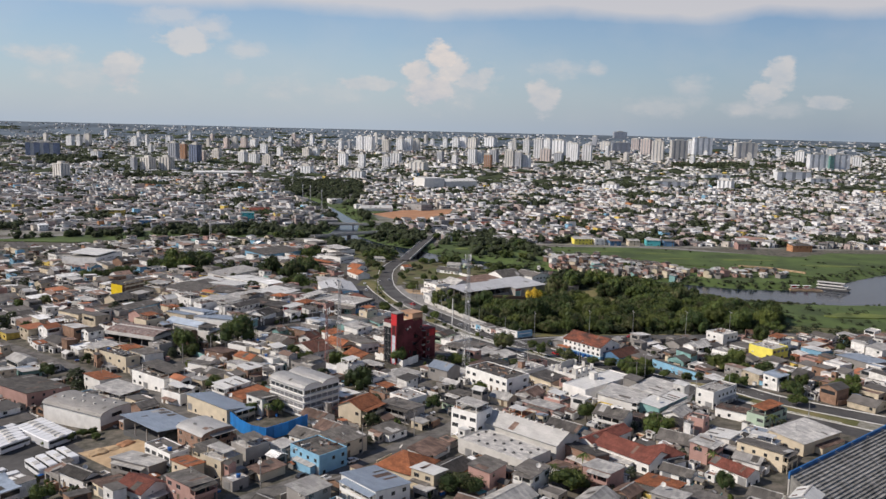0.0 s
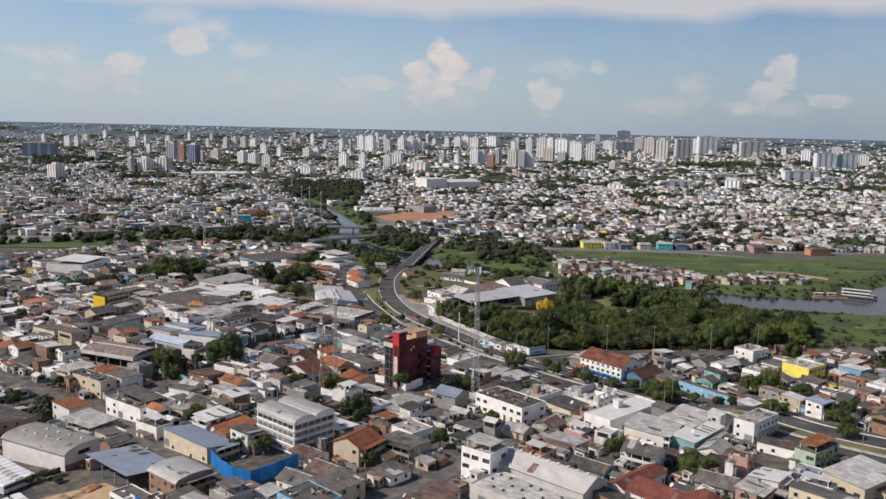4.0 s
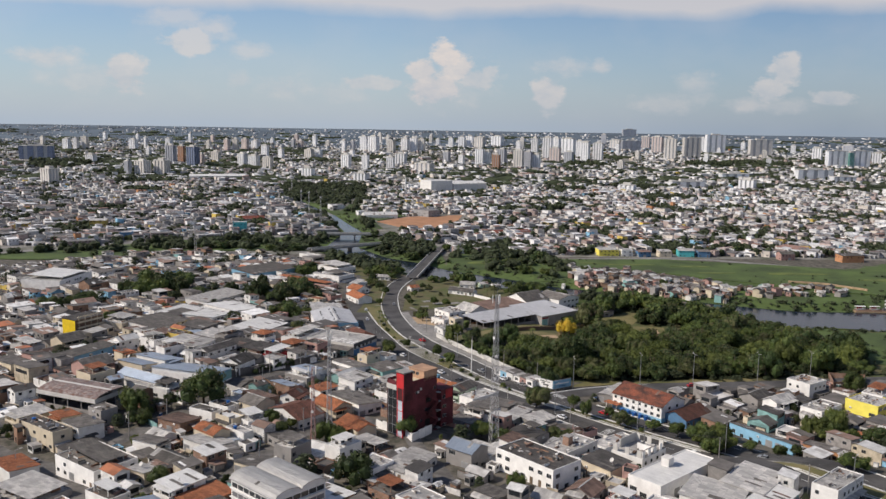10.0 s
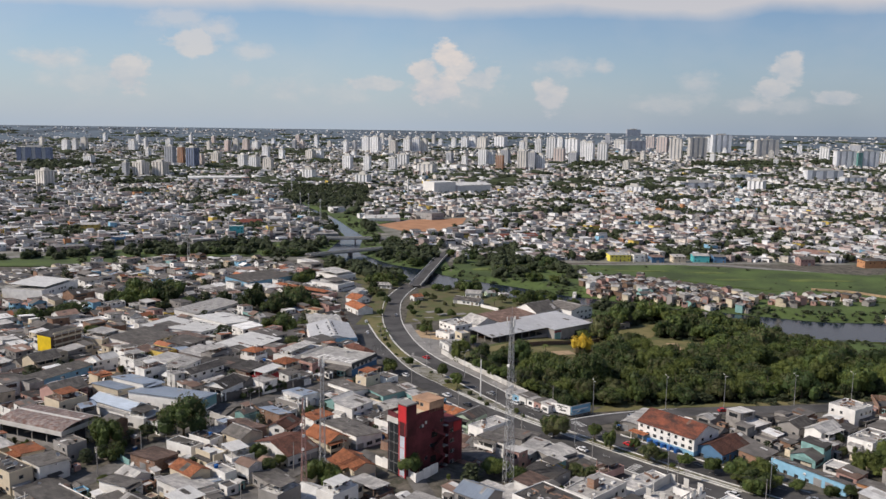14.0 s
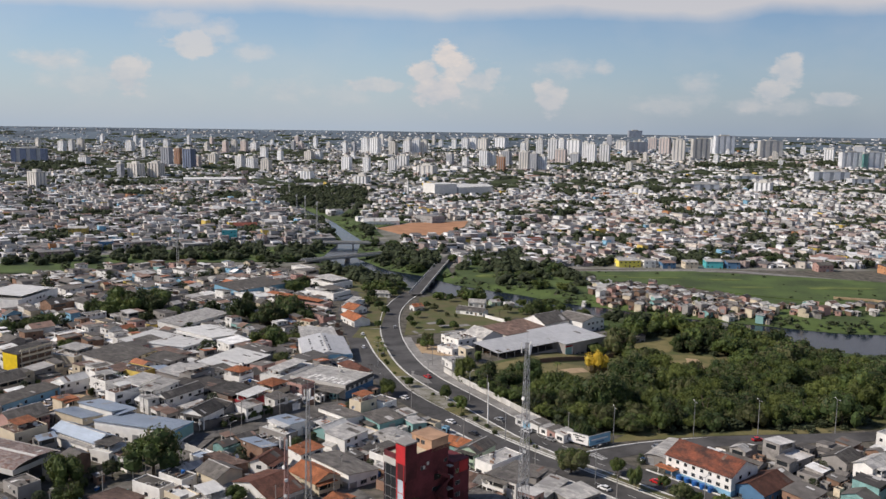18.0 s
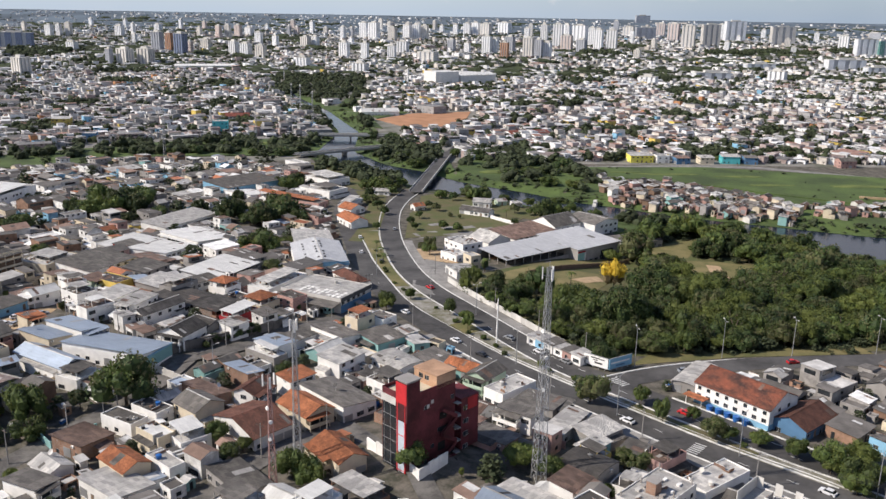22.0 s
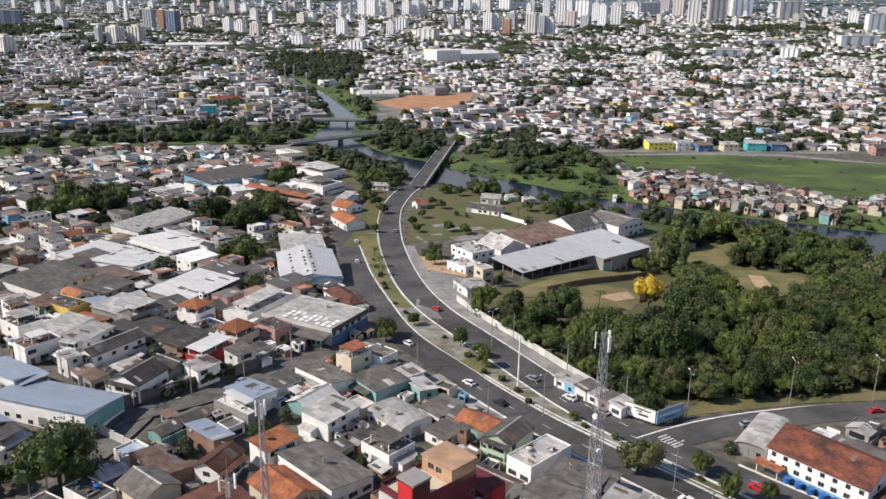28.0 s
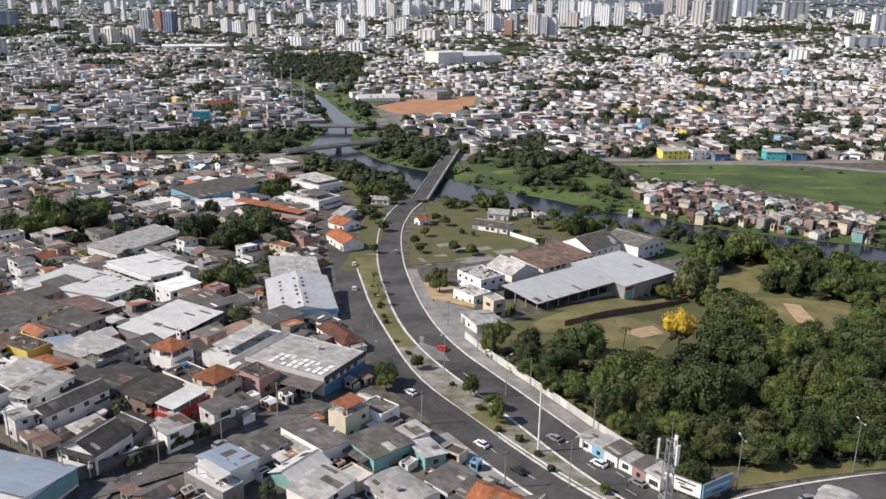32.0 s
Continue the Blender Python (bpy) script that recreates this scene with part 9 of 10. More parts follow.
big("white_institute", "large white institutional block above the trees", 42, 1672, 30, 46, 40, 24, "flat", R["white"], W["white"])
big("white_hall", "long white hall with a pale pitched roof", 98, 1712, 34, 78, 36, 17, "gable", R["white"], W["white"])
bm = bmesh.new()
add_tube(bm, (0, 0, -1), (0, 0, 29), 2.0, 1.5, 14)
chim = thing("chimney", "tall white cylindrical tower beside the trees", "tower", local(-15, 1654, 0))
part("shaft", bm, W["white"], chim)
part("cap", (lambda b: (add_tube(b, (0, 0, 29), (0, 0, 30), 1.9, 1.9, 14), b)[1])(bmesh.new()), W["lightgrey"], chim)
for args in (("yellow_block", "bright yellow two-storey building facing the meadow", 191, 908, 6, 20, 12, 6.5, "shed", R["light"], W["vivid"]), ("teal_block", "turquoise two-storey building facing the meadow", 268, 906, -4, 15, 11, 6.5, "shed", R["light"], W["turquoise"]),
             ("blue_block", "blue-painted house facing the bank road", 225, 901, 5, 12, 10, 5.5, "shed", R["rust"], W["blue"]), ("teal_block", "turquoise four-storey block on the far bank", -195, 1046, 10, 15, 12, 13, "flat", R["light"], W["turquoise"]),
             ("blue_block", "blue-painted house beside a turquoise one", 285, 904, -6, 11, 10, 6, "shed", R["fibre"], W["blue"]), ("cream_block", "cream house facing the bank road", 246, 903, 3, 12, 10, 6, "shed", R["light"], W["cream"]), ("white_block", "white house facing the bank road", 209, 905, 5, 11, 9, 6, "flat", R["light"], W["white"]), ("blue_block", "blue-painted house on the far bank", -301, 985, 10, 12, 11, 8, "flat", R["light"], W["blue"]), ("red_block", "red-painted house on the far bank", -360, 960, 12, 13, 10, 6, "shed", R["fibre"], W["red"]),
             ("yellow_block", "yellow house block in the far quarter", -365, 1081, 10, 18, 14, 10, "shed", R["light"], W["yellow"]), ("yellow_block", "yellow house block in the far quarter", -438, 1050, 10, 14, 12, 9, "shed", R["light"], W["yellow"]),
             ("red_block", "long low building with red band", 112, 1052, 20, 44, 20, 5, "gable", R["red"], W["white"]), ("orange_block", "orange-painted houses on the far bank", 419, 880, 5, 22, 12, 7, "shed", R["fibre"], W["orange"]), ("orange_block", "orange-painted houses on the far bank", 361, 890, 5, 14, 10, 6, "gable", R["fibre"], W["pink"]),
             ("white_shed", "long white sheet-roofed works hall", -436, 1987, 15, 120, 40, 9, "shed", R["white"], W["white"]), ("white_shed", "white club building beside the earth field", -45, 1225, 15, 46, 16, 5, "gable", R["white"], W["white"]), ("red_shed", "dark red roofed hall on the far bank", -200, 1151, 15, 26, 14, 6, "gable", R["red"], W["white"])):
    big(*args, openings=18)


# ---- small things along the streets ----
def shrub(x, y, r, tone=1, where="on the avenue median"):
    tree(x, y, r, r * 1.5, tone, "clipped low " + where, name="shrub")


for x, y, r in ((19, 478, 1.2), (24, 473, 1.4), (27.5, 466, 1.2), (8, 505, 1.0), (15, 490, 1.5), (30, 459, 1.3), (-5, 527, 1.2), (-9, 537, 1.0), (-13, 556, 1.3), (-14, 562, 1.1), (-16, 574, 1.2), (-18, 590, 1.3), (-20, 604, 1.1), (43, 446, 1.1), (50, 440, 1.3), (66, 421, 1.0), (88, 398, 1.2)):
    shrub(x, y, r)
for x, y, r in ((-66, 459, 2.4), (-63, 462, 2.0), (-60, 464.5, 2.6), (-57.5, 467, 2.2), (-55, 470, 2.8), (-53, 474, 2.2), (-50.5, 478, 2.4), (-48, 483, 2.0), (-68, 455, 1.8), (-58, 470, 1.9)):
    shrub(x, y, r, 0, "on a steep bank")


def palm(x, y, h, n=13, leaf=2.6, name="palm"):
    """A leaning trunk under a head of drooping fronds."""
    rnd = random.Random(int(x * 7 + y * 3))
    root = thing(name, "slender palm with drooping feathery green fronds", "palm", local(x, y, rnd.uniform(0, 360)), "palms")
    bm = bmesh.new()
    add_tube(bm, (0, 0, -0.4), (0.3, 0.1, h * 0.5), 0.2, 0.15, 7)
    add_tube(bm, (0.3, 0.1, h * 0.5), (0.35, 0.0, h), 0.15, 0.11, 7)
    part("trunk", bm, BARK, root)
    for i in range(n):
        a = i * math.tau / n + rnd.uniform(-0.2, 0.2)
        rise_ = rnd.uniform(0.1, 0.9)
        bm = bmesh.new()
        prev = None
        for k in range(6):
            f = k / 5
            c = Vector((0.35 + math.cos(a) * leaf * f, math.sin(a) * leaf * f, h + rise_ * leaf * f * 0.7 - leaf * 0.85 * f * f))
            w = 0.32 * math.sin(math.pi * (0.12 + 0.85 * f)) * leaf / 2.6
            side = Vector((-math.sin(a), math.cos(a), 0))
            cur = [bm.verts.new(c - side * w - Vector((0, 0, w * 0.5))), bm.verts.new(c), bm.verts.new(c + side * w - Vector((0, 0, w * 0.5)))]
            if prev:
                bm.faces.new((prev[0], prev[1], cur[1], cur[0]))
                bm.faces.new((prev[1], prev[2], cur[2], cur[1]))
            prev = cur
        part("frond", bm, LEAF[1 + i % 2], root)


for x, y, h in ((54.5, 689.5, 6), (65, 534, 7), (98.7, 264.3, 6), (100.5, 258.7, 5), (57.4, 251.2, 7), (47, 245.6, 6), (133.4, 288.8, 7), (-17, 593, 4.5), (-20, 611, 4.5), (-15, 577, 4.2), (31, 560, 6), (-46.8, 301, 5)):
    palm(x, y, h)
for x, y in ((72, 466), (74, 469), (70, 492), (79, 497), (100, 478), (128, 482)):
    palm(x, y, 2.6, 11, 3.2, "banana_plant")


def pool(x, y, rot, L, D):
    root = thing("swimming_pool", "small turquoise swimming pool with a pale stone edge", "pool", local(x, y, rot))
    for q in ((-L / 2 - 0.4, L / 2 + 0.4, -D / 2 - 0.4, -D / 2), (-L / 2 - 0.4, L / 2 + 0.4, D / 2, D / 2 + 0.4), (-L / 2 - 0.4, -L / 2, -D / 2, D / 2), (L / 2, L / 2 + 0.4, -D / 2, D / 2)):
        box_part("edge", (*q, -0.4, 0.3), CONCRETE, root)
    box_part("water", (-L / 2, L / 2, -D / 2, D / 2, -0.4, 0.2), POOL, root)


POOL = material("pool_water", (0.10, 0.42, 0.48), 0.08, spec=0.5, stain=0.1, vary=0.0, bump=0.1)
pool(92.1, 247.4, 38, 8, 4.5)
pool(34.8, 238.1, 40, 6, 4)
pool(25.4, 239.9, 40, 5, 3.5)

for x, y, L, D in ((12.9, 674, 11, 5), (18.5, 666.5, 8, 3.5), (28.5, 667, 11, 5), (40, 663, 11, 6), (25, 650.5, 18, 8), (9, 655.5, 6, 3.5), (1.5, 646, 2.2, 12)):
    ob = box_part("concrete_slab", (-L / 2, L / 2, -D / 2, D / 2, 0, 0.2), CONCRETE, None)
    ob.matrix_world = local(x, y, 24)
    tagged(ob, "old bare concrete slab in the grass yard", "slab", "concrete slabs")


# ---- additions to the landmarks ----
def dress_school():
    """Blue dado, blue tanks and a porch along the school's street front."""
    s = next(o for o in scene.objects if o.name.startswith("school_building"))
    wall = next(o for o in s.children if o.name.startswith("wall"))
    xs = [v.co.x for v in wall.data.vertices]
    ys = [v.co.y for v in wall.data.vertices]
    x0, y0, y1 = min(xs), min(ys), max(ys)
    base = ground_z(s.location.x, s.location.y) - s.location.z
    box_part("dado", (x0 - 0.06, x0 - 0.005, y0, y1, base - 0.5, base + 1.7), W["lightblue"], s, "light blue painted dado")
    box_part("dado", (x0, max(xs), y0 - 0.06, y0 - 0.005, base - 0.5, base + 1.7), W["lightblue"], s)
    for o in [c for c in s.children_recursive if c.name.startswith(("window", "door", "pane"))]:
        bpy.data.objects.remove(o)
    for k in range(2):
        share("window", WINDOWS[0], s, pose(x0 + (max(xs) - x0) * (k + 1) / 3, y0 - 0.005, base + 4.6, 0, 0, 0))
    for z in (2.75, 5.15):
        for k in range(8):
            share("window", WINDOWS[0 if z < 4 else 2], s, pose(x0 - 0.005, y0 + (y1 - y0) * (k + 0.5) / 8, base + z - 0.55, 0, 0, 270))
    for k in range(5):
        bm = bmesh.new()
        add_tube(bm, (x0 - 1.6, y0 + 6 + k * 2.9, base), (x0 - 1.6, y0 + 6 + k * 2.9, base + 1.7), 0.85, 0.95, 14)
        part("tank", bm, TANKBLUE, s, "blue water tank")
    porch = box_part("porch_roof", (x0 - 3.2, x0 - 0.1, y1 - 5, y1 + 2, base + 2.7, base + 2.9), R["clay"], s)
    for u in (0.3, 2.9):
        box_part("porch_post", (x0 - 3.0, x0 - 2.85, y1 - 5 + u * 2, y1 - 4.85 + u * 2, base, base + 2.7), W["white"], porch)


dress_school()


def dress_block():
    """Yellow end wall and balcony slabs of the old apartment block."""
    s = next(o for o in scene.objects if o.name.startswith("apartment_block"))
    wall = next(o for o in s.children if o.name.startswith("wall"))
    xs, ys, zs = ([v.co[i] for v in wall.data.vertices] for i in range(3))
    x0, x1, y0, y1, z1 = min(xs), max(xs), min(ys), max(ys), max(zs)
    base = ground_z(s.location.x, s.location.y) - s.location.z
    bright = material("bright_yellow_plaster", (0.78, 0.55, 0.02), 0.7, stain=0.2)
    box_part("yellow_end", (x0 - 0.15, x0 - 0.01, y0, y1, base, z1 - 0.8), bright, s, "bright yellow end wall")
    for k in range(4):
        b = box_part("balcony", (x0 + 1, x1 - 0.5, y0 - 1.4, y0 - 0.01, base + 2.8 + k * 2.9, base + 3.0 + k * 2.9), W["cream"], s)
        box_part("railing", (x0 + 1, x1 - 0.5, y0 - 1.42, y0 - 1.34, base + 3.0 + k * 2.9, base + 3.7 + k * 2.9), W["cream"], b, "cream balcony railing")
        for u in range(5):
            box_part("post", (x0 + 1.2 + u * 3.9, x0 + 1.4 + u * 3.9, y0 - 1.4, y0 - 1.2, base + 0.1 + k * 2.9, base + 2.8 + k * 2.9), W["cream"], b)


dress_block()


def dress_store():
    """Awning and blue shop fronts of the corner store."""
    s = next(o for o in scene.objects if o.name.startswith("store_building"))
    wall = next(o for o in s.children if o.name.startswith("wall"))
    xs, ys, zs = ([v.co[i] for v in wall.data.vertices] for i in range(3))
    x0, x1, y0, y1, z1 = min(xs), max(xs), min(ys), max(ys), max(zs)
    base = ground_z(s.location.x, s.location.y) - s.location.z
    bm = bmesh.new()
    for v in add_box(bm, x0 - 5.5, x0 + 0.1, y0, y1, z1 - 1.4, z1 - 1.25):
        v.co.z += 0.12 * (v.co.x - x0)
    aw = part("awning", bm, R["fibre"], s, "grey sheet awning on posts")
    for k in range(6):
        y = y0 + 0.4 + (y1 - y0 - 0.8) * k / 5
        box_part("post", (x0 - 5.3, x0 - 5.15, y - 0.08, y + 0.08, base - 0.5, z1 - 2.0), STEEL, aw)
    box_part("shop_front", (x0, x1, y0 - 0.1, y0 - 0.01, base, base + 3.4), W["blue"], s, "blue painted shop front")
    box_part("fascia", (x0 - 0.1, x1 + 0.1, y0 - 0.25, y0 - 0.1, z1 - 1.3, z1 + 0.3), W["darkgrey"], s, "dark fascia board")
    for i in range(9):
        for j in range(3):
            if (i + j) % 4 != 3:
                box_part("skylight", (x0 + 1.5 + j * 2.4, x0 + 3.2 + j * 2.4, y0 + 2 + i * 2.2, y0 + 3.4 + i * 2.2, z1 - 0.22, z1 - 0.1), W["white"], s)


dress_store()


LOUVRE = material("grey_louvres", (0.20, 0.20, 0.21), 0.6, stain=0.3, scale=0.6, vary=0.2)


def dress_office():
    """Gallery slabs and dark window bands round the vaulted office building."""
    s = next(o for o in scene.objects if o.name.startswith("office_building"))
    wall = next(o for o in s.children if o.name.startswith("wall"))
    for o in [c for c in s.children if c.name.startswith(("window", "door"))]:
        bpy.data.objects.remove(o)
    xs, ys, zs = ([v.co[i] for v in wall.data.vertices] for i in range(3))
    x0, x1, y0, y1 = min(xs), max(xs), min(ys), max(ys)
    base = ground_z(s.location.x, s.location.y) - s.location.z
    for k in range(4):
        z = base + 0.9 + k * 2.6
        for q in ((x0 - 0.05, x0 - 0.005, y0 + 0.5, y1 - 0.5), (x0 + 0.5, x1 - 0.5, y0 - 0.05, y0 - 0.005)):
            # The top band's dark colour stands for shade in the open storey.
            band = box_part("window_band", (*q, z, z + 1.35), GLASS if k == 3 else LOUVRE, s, "strip of grey louvred windows" if k < 3 else "dark strip for the shade below the vaults")
            along = q[1] - q[0] < 1
            n = int((q[3] - q[2] if along else q[1] - q[0]) / 2.4)
            for i in range(1, n):
                if along:
                    v = q[2] + (q[3] - q[2]) * i / n
                    box_part("mullion", (q[0] - 0.05, q[1], v - 0.09, v + 0.09, z, z + 1.35), W["white"], band)
                else:
                    v = q[0] + (q[1] - q[0]) * i / n
                    box_part("mullion", (v - 0.09, v + 0.09, q[2] - 0.05, q[3], z, z + 1.35), W["white"], band)
        box_part("ledge", (x0 - 0.7, x0 - 0.06, y0 - 0.7, y1, z - 0.3, z - 0.12), W["white"], s, "white projecting floor slab")
        box_part("ledge", (x0 - 0.05, x1, y0 - 0.7, y0 - 0.06, z - 0.3, z - 0.12), W["white"], s, "white projecting floor slab")


dress_office()


def sides_of(kind):
    """The thing of that kind with its outer size and roof level."""
    s = next(o for o in scene.objects if o.name.startswith(kind) and o.parent is None)
    roof = next(o for o in s.children if o.name.startswith("roof"))
    xs, ys, zs = ([v.co[i] for v in roof.data.vertices] for i in range(3))
    return s, min(xs), max(xs), min(ys), max(ys), min(zs), max(zs), ground_z(s.location.x, s.location.y) - s.location.z


def roof_vents(s, rows, size, mat, label):
    """Small raised caps at local places on a roof."""
    bm = bmesh.new()
    for v in add_box(bm, -size, size, -size * 0.6, size * 0.6, 0, 0.5):
        if v.co.z > 0.1:
            v.co.x *= 0.6
    me = mesh_of("roof_vent", bm, [mat])
    for x, y, z in rows:
        share("roof_vent", me, s, pose(x, y, z), label)


def dress_works_hall():
    """Light blue fascia, shop windows and rows of ridge vents."""
    s, x0, x1, y0, y1, z0, z1, base = sides_of("works_hall")
    box_part("fascia", (x0 + 0.4, x1 - 0.4, y0 + 0.1, y0 + 0.4, z0 - 0.9, z0 + 1.0), W["lightblue"], s, "light blue painted fascia band")
    box_part("side_fascia", (x1 - 0.4, x1 - 0.1, y0 + 0.4, y1 - 0.6, z0 - 0.9, z0 + 0.15), W["lightblue"], s, "light blue painted fascia band")
    for k in range(3):
        box_part("shop_window", (x0 + 4 + k * 6, x0 + 7.5 + k * 6, y0 + 0.36, y0 + 0.43, base + 0.8, base + 2.6), GLASS, s)
    rows = [(x0 + (x1 - x0) * u, y0 + 4 + j * 4.4, z0 + (z1 - z0) * (1 - abs(2 * u - 1)) - 0.05) for u in (0.22, 0.44, 0.56) for j in range(7) if (j + int(u * 9)) % 4]
    roof_vents(s, rows, 0.55, W["darkgrey"], "dark roof vent")


def dress_court():
    """Pale fascia round the roof and low walls of the covered court."""
    s, x0, x1, y0, y1, z0, z1, base = sides_of("covered_court")
    for q in ((x0 - 0.1, x1 + 0.1, y0 - 0.1, y0), (x0 - 0.1, x1 + 0.1, y1, y1 + 0.1), (x0 - 0.1, x0, y0, y1), (x1, x1 + 0.1, y0, y1)):
        box_part("fascia", (*q, z0 - 0.9, z0 + 0.75), W["lightgrey"], s, "pale grey metal fascia")
    box_part("ridge_band", (-0.6, 0.6, y0 + 0.4, y1 - 0.4, z1 - 0.03, z1 + 0.09), W["lightgrey"], s)
    box_part("kerb_wall", (x0 + 0.6, x0 + 0.8, y0 + 0.5, y1 - 0.5, base - 1, base + 1.0), W["grey"], s)


def dress_vented():
    """Ridge vents and a line of caps on the two halls beside the white tower."""
    s, x0, x1, y0, y1, z0, z1, base = sides_of("vented_hall")
    roof_vents(s, [(0, y0 + 3 + 3.4 * k, z1 - 0.1) for k in range(10)], 0.5, W["lightgrey"], "metal ridge vent")
    s, x0, x1, y0, y1, z0, z1, base = sides_of("flat_roofed_store")
    roof_vents(s, [(x0 + 3 + 4 * i, y0 + 3 + 3.6 * k, z1 - 0.02) for i in range(3) for k in range(7) if (i + k) % 3], 0.5, W["darkgrey"], "dark roof vent")


def dress_warehouse():
    """Red-topped door bay of the closed hall and the low parapet of the open one."""
    s, x0, x1, y0, y1, z0, z1, base = sides_of("warehouse")
    box_part("door_bay", (x0 + 0.6, x0 + 5.2, y0 + 0.3, y0 + 0.44, base - 2, base + 5.4), W["teal"], s, "grey-green sliding door")
    box_part("door_head", (x0 + 0.5, x0 + 5.6, y0 + 0.25, y0 + 0.44, base + 5.4, base + 6.2), W["red"], s, "red painted door head")
    box_part("pier", (x0 + 5.2, x0 + 5.8, y0 + 0.2, y0 + 0.44, base - 2, base + 5.4), W["white"], s)
    # No real opening: the dark panel paints the shade of the bay.
    box_part("dark_bay", (x0 + 17, x0 + 26, y0 + 0.38, y0 + 0.44, base - 2, base + 4.6), GLASS, s, "dark panel for the shade inside an open bay")
    s, x0, x1, y0, y1, z0, z1, base = sides_of("open_warehouse")
    box_part("dwarf_wall", (x0 + 1, x1 - 1, y0 + 0.55, y0 + 0.75, base - 3, base + 0.9), W["grey"], s)
    box_part("gutter", (x0, x1, y0 - 0.12, y0, z0 - 0.12, z0 + 0.1), W["lightgrey"], s)
    for k in range(7):
        box_part("pallet_stack", (x0 + 6 + k * 5.5, x0 + 8.5 + k * 5.5, y1 - 4, y1 - 2, base, base + 1 + 0.5 * (k % 3)), W["orange" if k % 3 == 0 else "lightgrey"], s)


dress_works_hall()
dress_court()
dress_vented()
dress_warehouse()


def dress_half_built():
    """Roof terraces still being built: bare walls with open windows, a stair head, columns and rubble."""
    rnd = random.Random(61)
    s, x0, x1, y0, y1, z0, z1, base = sides_of("roofless_house")
    for k in range(4):
        u = x0 + 0.3 + k * (x1 - x0 - 2.0) / 3.4
        box_part("wall_pier", (u, u + 1.5, y0 + 0.2, y0 + 0.4, z1, z1 + 2.5), W["white"], s, "bare upper wall pier")
        box_part("window_breast", (u + 1.5, u + 3.2, y0 + 0.2, y0 + 0.4, z1, z1 + 0.9), W["grey"], s)
    for k in range(3):
        v = y0 + 0.6 + k * (y1 - y0 - 2.4) / 2
        box_part("wall_pier", (x0 + 0.2, x0 + 0.4, v, v + 1.6, z1, z1 + 2.4), W["lightgrey"], s, "bare upper wall pier")
        box_part("wall_pier", (x1 - 0.4, x1 - 0.2, v, v + 1.6, z1, z1 + 2.7), W["lightgrey"], s, "bare upper wall pier")
    box_part("upper_wall", (x0 + 4, x1 - 0.4, y1 - 0.4, y1 - 0.2, z1, z1 + 2.8), W["lightgrey"], s, "grey upper wall without a roof")
    box_part("partition", (-0.1, 0.1, y0 + 0.5, 0.6, z1, z1 + 2.2), W["white"], s)
    box_part("partition", (0.2, x1 - 2.4, 0.5, 0.65, z1, z1 + 1.7), W["grey"], s)
    box_part("tie_beam", (x0 + 0.1, x1 - 4.6, y0 + 0.15, y0 + 0.45, z1 + 2.5, z1 + 2.75), W["grey"], s)
    for kind, n in (("roofless_house", 9), ("half_built_house", 22)):
        s, x0, x1, y0, y1, z0, z1, base = sides_of(kind)
        for k in range(n):
            u, v = rnd.uniform(x0 + 1, x1 - 2.5), rnd.uniform(y0 + 1, y1 - 2)
            w, d, q = rnd.uniform(0.3, 1.5), rnd.uniform(0.3, 1.0), rnd.uniform(0.15, 0.9)
            box_part("rubble", (u, u + w, v, v + d, z1 - 0.02, z1 + q), rnd.choice((W["grey"], W["brick"], W["lightgrey"], R["rust"], W["white"])), s)
    for u in (x0 + 0.5, 0.0, x1 - 0.8):
        for v in (y0 + 0.5, y1 - 0.8):
            box_part("column", (u, u + 0.25, v, v + 0.25, z1, z1 + rnd.uniform(1.2, 2.4)), W["grey"], s, "bare concrete column")
    head = box_part("stair_head", (-2.6, -0.2, -1.2, 1.2, z1, z1 + 3.0), W["brick"], s, "bare brick stair head")
    box_part("slab", (-2.8, 0.0, -1.4, 1.4, z1 + 3.0, z1 + 3.2), W["grey"], head)
    # Dark panels on the wall stand for shade in the unglazed bays.
    for k in range(5):
        box_part("dark_bay", (x0 + 1.2 + 3.2 * k, x0 + 3.4 + 3.2 * k, y0 - 0.02, y0 + 0.02, base + 3.3, base + 5.2), GLASS, s, "dark panel for the shade inside an unglazed bay")
    s, x0, x1, y0, y1, z0, z1, base = sides_of("corner_store")
    box = box_part("tank_house", (-1.5, 1.3, 1.0, 3.6, z1 - 0.02, z1 + 2.6), W["white"], s, "white rendered tank house")
    box_part("cap", (-1.7, 1.5, 0.8, 3.8, z1 + 2.6, z1 + 2.75), W["lightgrey"], box)
    s, x0, x1, y0, y1, z0, z1, base = sides_of("classroom_block")
    box_part("teal_end", (x0 + 0.4, x1 - 0.4, y0 + 0.36, y0 + 0.42, base + 0.2, base + 4.2), W["teal"], s, "teal painted end wall")
    box_part("fascia", (x0 + 0.3, x1 - 0.3, y0 + 0.1, y0 + 0.35, z0 - 0.2, z0 + 0.35), W["lightblue"], s)


dress_half_built()


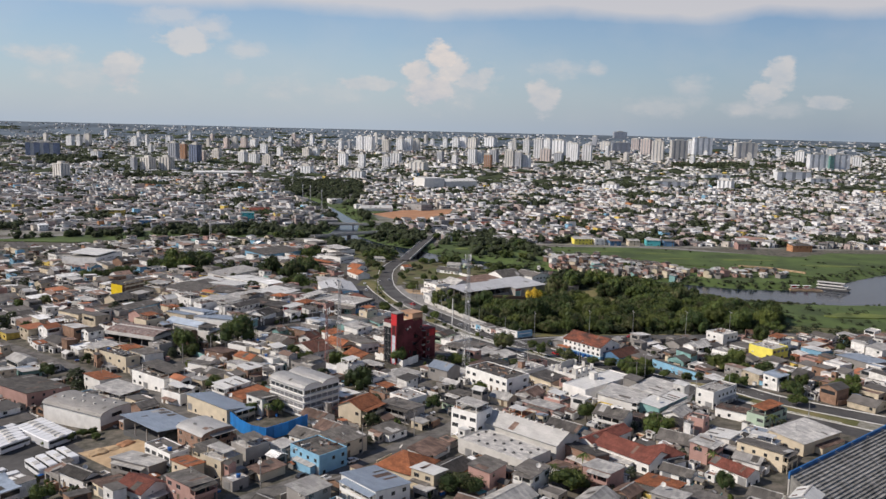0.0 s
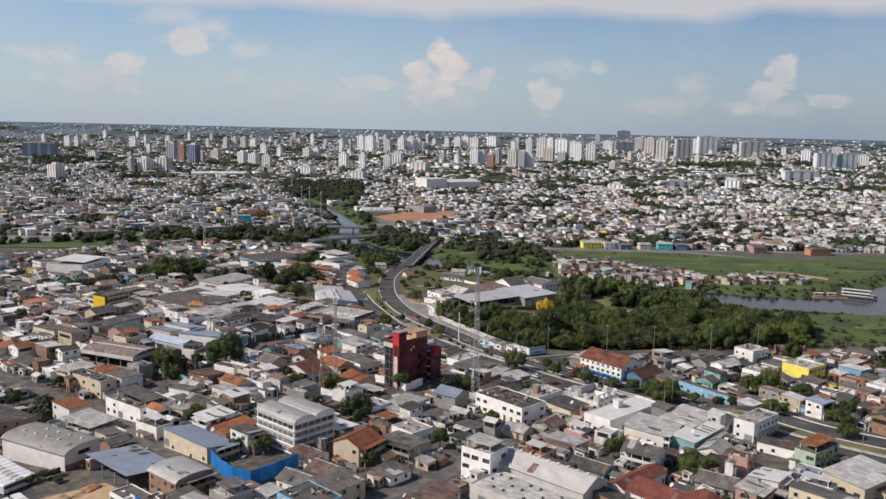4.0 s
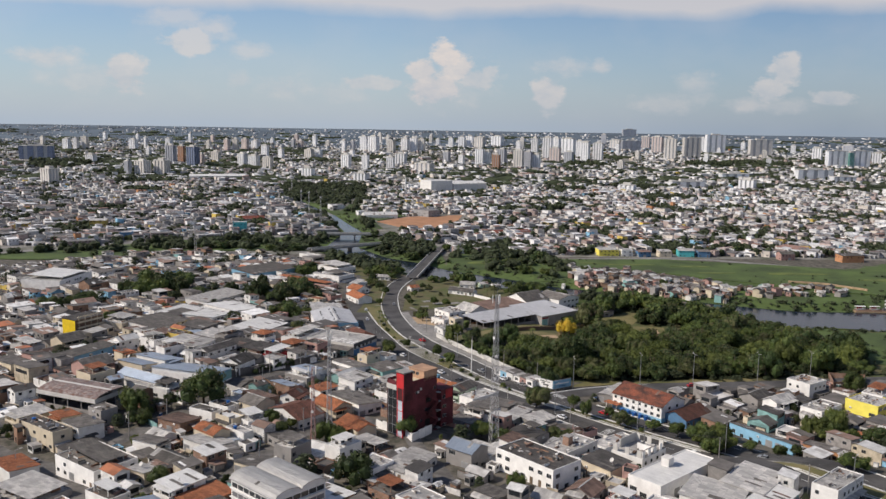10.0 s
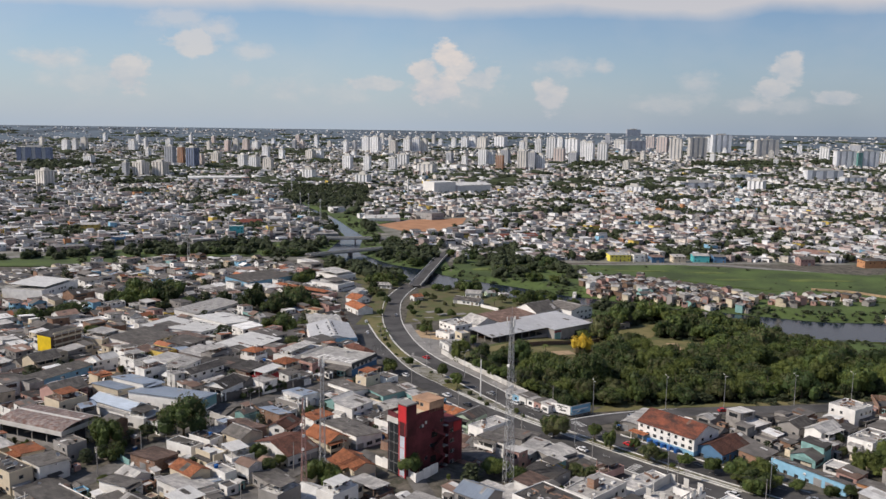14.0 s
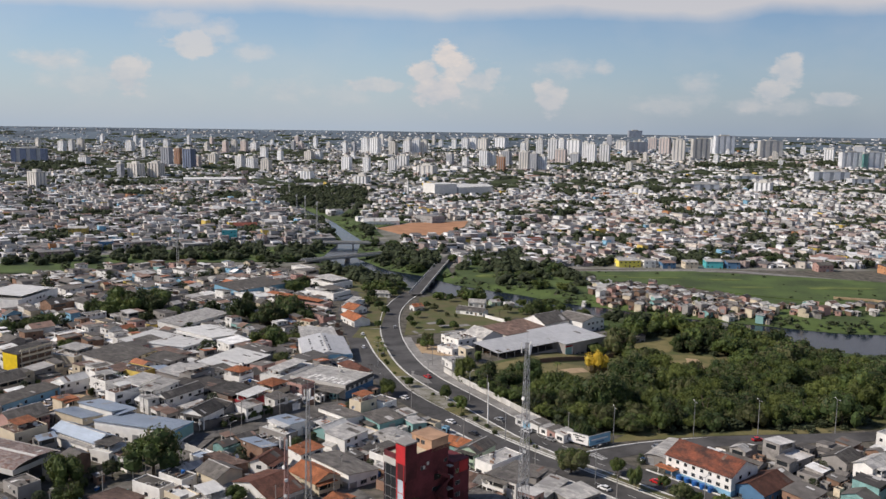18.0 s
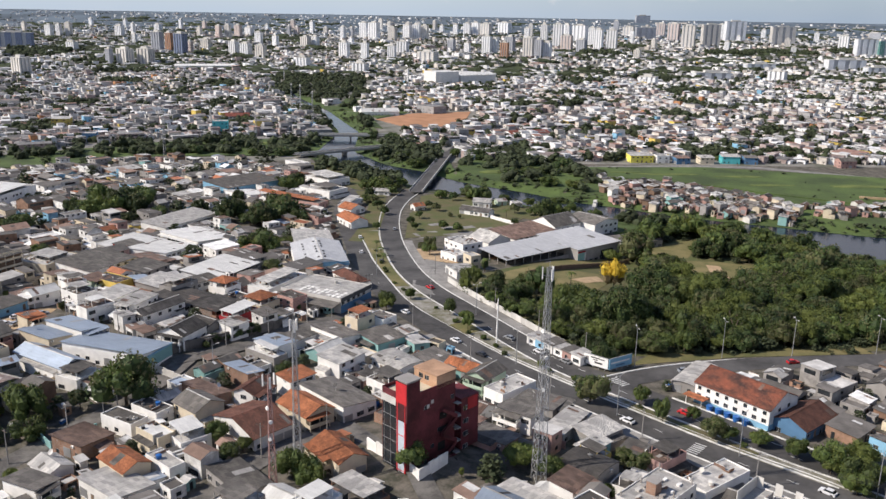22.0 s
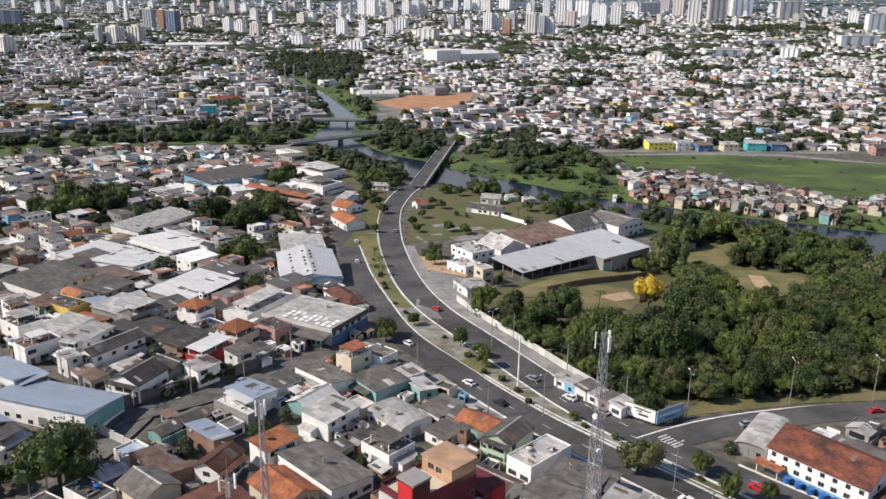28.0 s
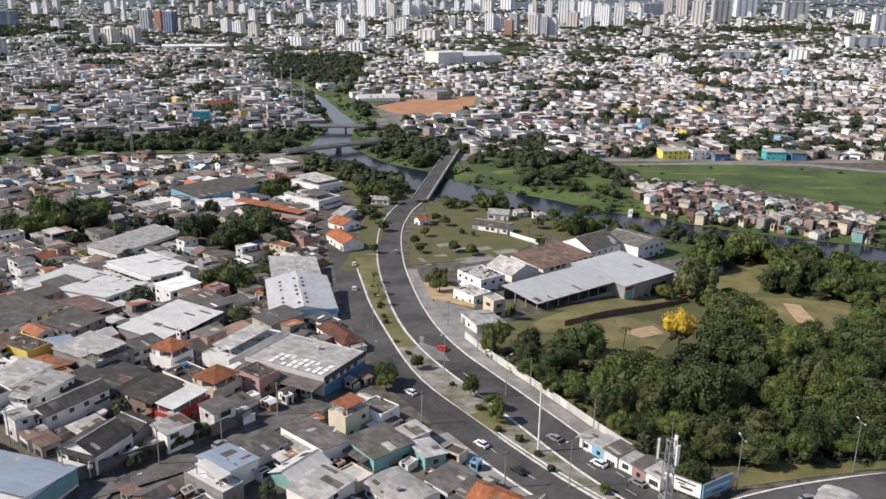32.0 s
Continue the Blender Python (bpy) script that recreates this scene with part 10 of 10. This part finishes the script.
def dress_storage():
    """Roof vents, a brick dado and a window band on the vaulted storage hall; heaps of sand in the lot before it."""
    s, x0, x1, y0, y1, z0, z1, base = sides_of("storage_hall")
    rows = [(u, y0 + 4 + 5.5 * k, z0 + (z1 - z0) * (1 - (u / x1) ** 2) - 0.05) for u in (-2.2, 2.2) for k in range(5) if (k + (u > 0)) % 5]
    roof_vents(s, rows, 0.6, W["lightgrey"], "pale roof vent")
    for k in range(4):
        u = y0 + 3 + 6.5 * k
        box_part("strip_light", (-5.2, -1.6, u, u + 0.35, z0 + (z1 - z0) * 0.72, z0 + (z1 - z0) * 0.86), W["grey"], s)
    box_part("brick_dado", (x0 + 0.5, x1 - 0.5, y0 + 0.36, y0 + 0.43, base - 0.5, base + 2.6), W["brick"], s, "bare brick lower end wall")
    box_part("window_band", (-2.5, 2.0, y0 + 0.36, y0 + 0.43, base + 4.6, base + 5.9), GLASS, s)
    box_part("canopy", (1.0, x1 + 1.5, y0 - 3.2, y0 + 0.3, base + 2.6, base + 2.75), R["light"], s)
    for x, y, r, h, mat, label in ((-98.4, 277.0, 3.6, 1.6, SAND, "heap of pale building sand"), (-91.6, 283.0, 3.2, 1.3, EARTH, "heap of orange earth"), (-94.5, 279.5, 2.6, 1.0, SAND, "heap of pale building sand")):
        bm = bmesh.new()
        bmesh.ops.create_icosphere(bm, subdivisions=3, radius=1.0)
        for v in bm.verts:
            q = 1 + 0.35 * noise.noise(v.co * 1.6 + Vector((x, y, 0)))
            v.co = Vector((v.co.x * r * q, v.co.y * r * 0.7 * q, max(-0.3, v.co.z * h * q)))
        root = thing("sand_heap", label + " on the lot", "sand heap", local(x, y, 35))
        part("heap", bm, mat, root)


dress_storage()
for x, y, r in ((-117, 289, 2.6), (-113.5, 291.5, 2.2), (-110.5, 294, 2.6), (-107.5, 296, 2.0), (-105, 291, 1.8), (-120, 287, 2.0)):
    shrub(x, y, r, 1, "between parked buses")


# ---- yard walls and clutter between the houses ----
def yards():
    """Low dividing walls, crates, tanks and scrap in the gaps that the houses leave."""
    rnd = random.Random(404)
    walls, junk = Heap(), Heap()
    for zone, angle in ZONES:
        n = 0
        while n < 5200:
            n += 1
            y = rnd.uniform(215, 600)
            x = rnd.uniform(-0.52 * y - 30, 0.52 * y + 30)
            if not inside(x, y, zone):
                continue
            rot = angle + rnd.choice((0, 90)) + rnd.uniform(-3, 3)
            if n % 2 and y < 520:
                L = rnd.uniform(3.0, 8.0)
                if is_free(x, y, rot, L, 0.5, 0.0):
                    occupy(x, y, rot, L, 0.4)
                    walls.house(x, y, ground_z(x, y), radians(rot), L, 0.16, rnd.uniform(1.6, 2.3), 0.0, rnd.randint(0, 3), rnd.randint(0, 3), "shed", rnd, None, 0.02)
            else:
                L, D = rnd.uniform(0.5, 2.0), rnd.uniform(0.5, 1.4)
                if is_free(x, y, rot, L, D, 0.1):
                    junk.house(x, y, ground_z(x, y), radians(rot + rnd.uniform(-20, 20)), L, D, rnd.uniform(0.4, 1.3), 0.05, rnd.randint(0, 6), rnd.randint(0, 6), "shed", rnd, None, 0.0)
    walls.make("yard_walls", [NEAR_W["white"], NEAR_W["grey"], NEAR_W["brick"], NEAR_W["cream"]], "low plastered and brick walls between back yards", "walls")
    junk.make("yard_clutter", [NEAR_R["light"], NEAR_R["rust"], NEAR_W["grey"], TANKBLUE, NEAR_R["white"], NEAR_W["brick"], NEAR_R["dark"]], "crates, tanks and scrap standing about back yards", "clutter")


yards()


def roof_clutter():
    """Pipes, low walls, crates and spare sheets left on flat roofs."""
    rnd = random.Random(515)
    heap = Heap()
    for x, y, rot, L, D, z in FLATS:
        c, s = math.cos(radians(rot)), math.sin(radians(rot))
        for _ in range(int(L * D / 9)):
            u, v = rnd.uniform(-0.40, 0.40) * L, rnd.uniform(-0.40, 0.40) * D
            k = rnd.random()
            a, b, h = (rnd.uniform(1.5, 3.5), 0.14, rnd.uniform(0.4, 1.0)) if k < 0.3 else (rnd.uniform(1.0, 2.2), rnd.uniform(0.6, 1.2), 0.1) if k < 0.6 else (rnd.uniform(0.3, 0.9), rnd.uniform(0.3, 0.8), rnd.uniform(0.3, 1.0))
            heap.house(x + c * u - s * v, y + s * u + c * v, z + 0.05, radians(rot + 90 * rnd.randint(0, 1)), a, b, h, 0.02, rnd.randint(0, 5), rnd.randint(0, 5), "shed", rnd, None, 0.0)
    heap.make("roof_clutter", [NEAR_R["light"], NEAR_R["rust"], NEAR_W["grey"], NEAR_W["white"], NEAR_R["dark"], NEAR_W["brick"]], "crates, low walls and spare sheets lying on flat roofs", "clutter")


roof_clutter()
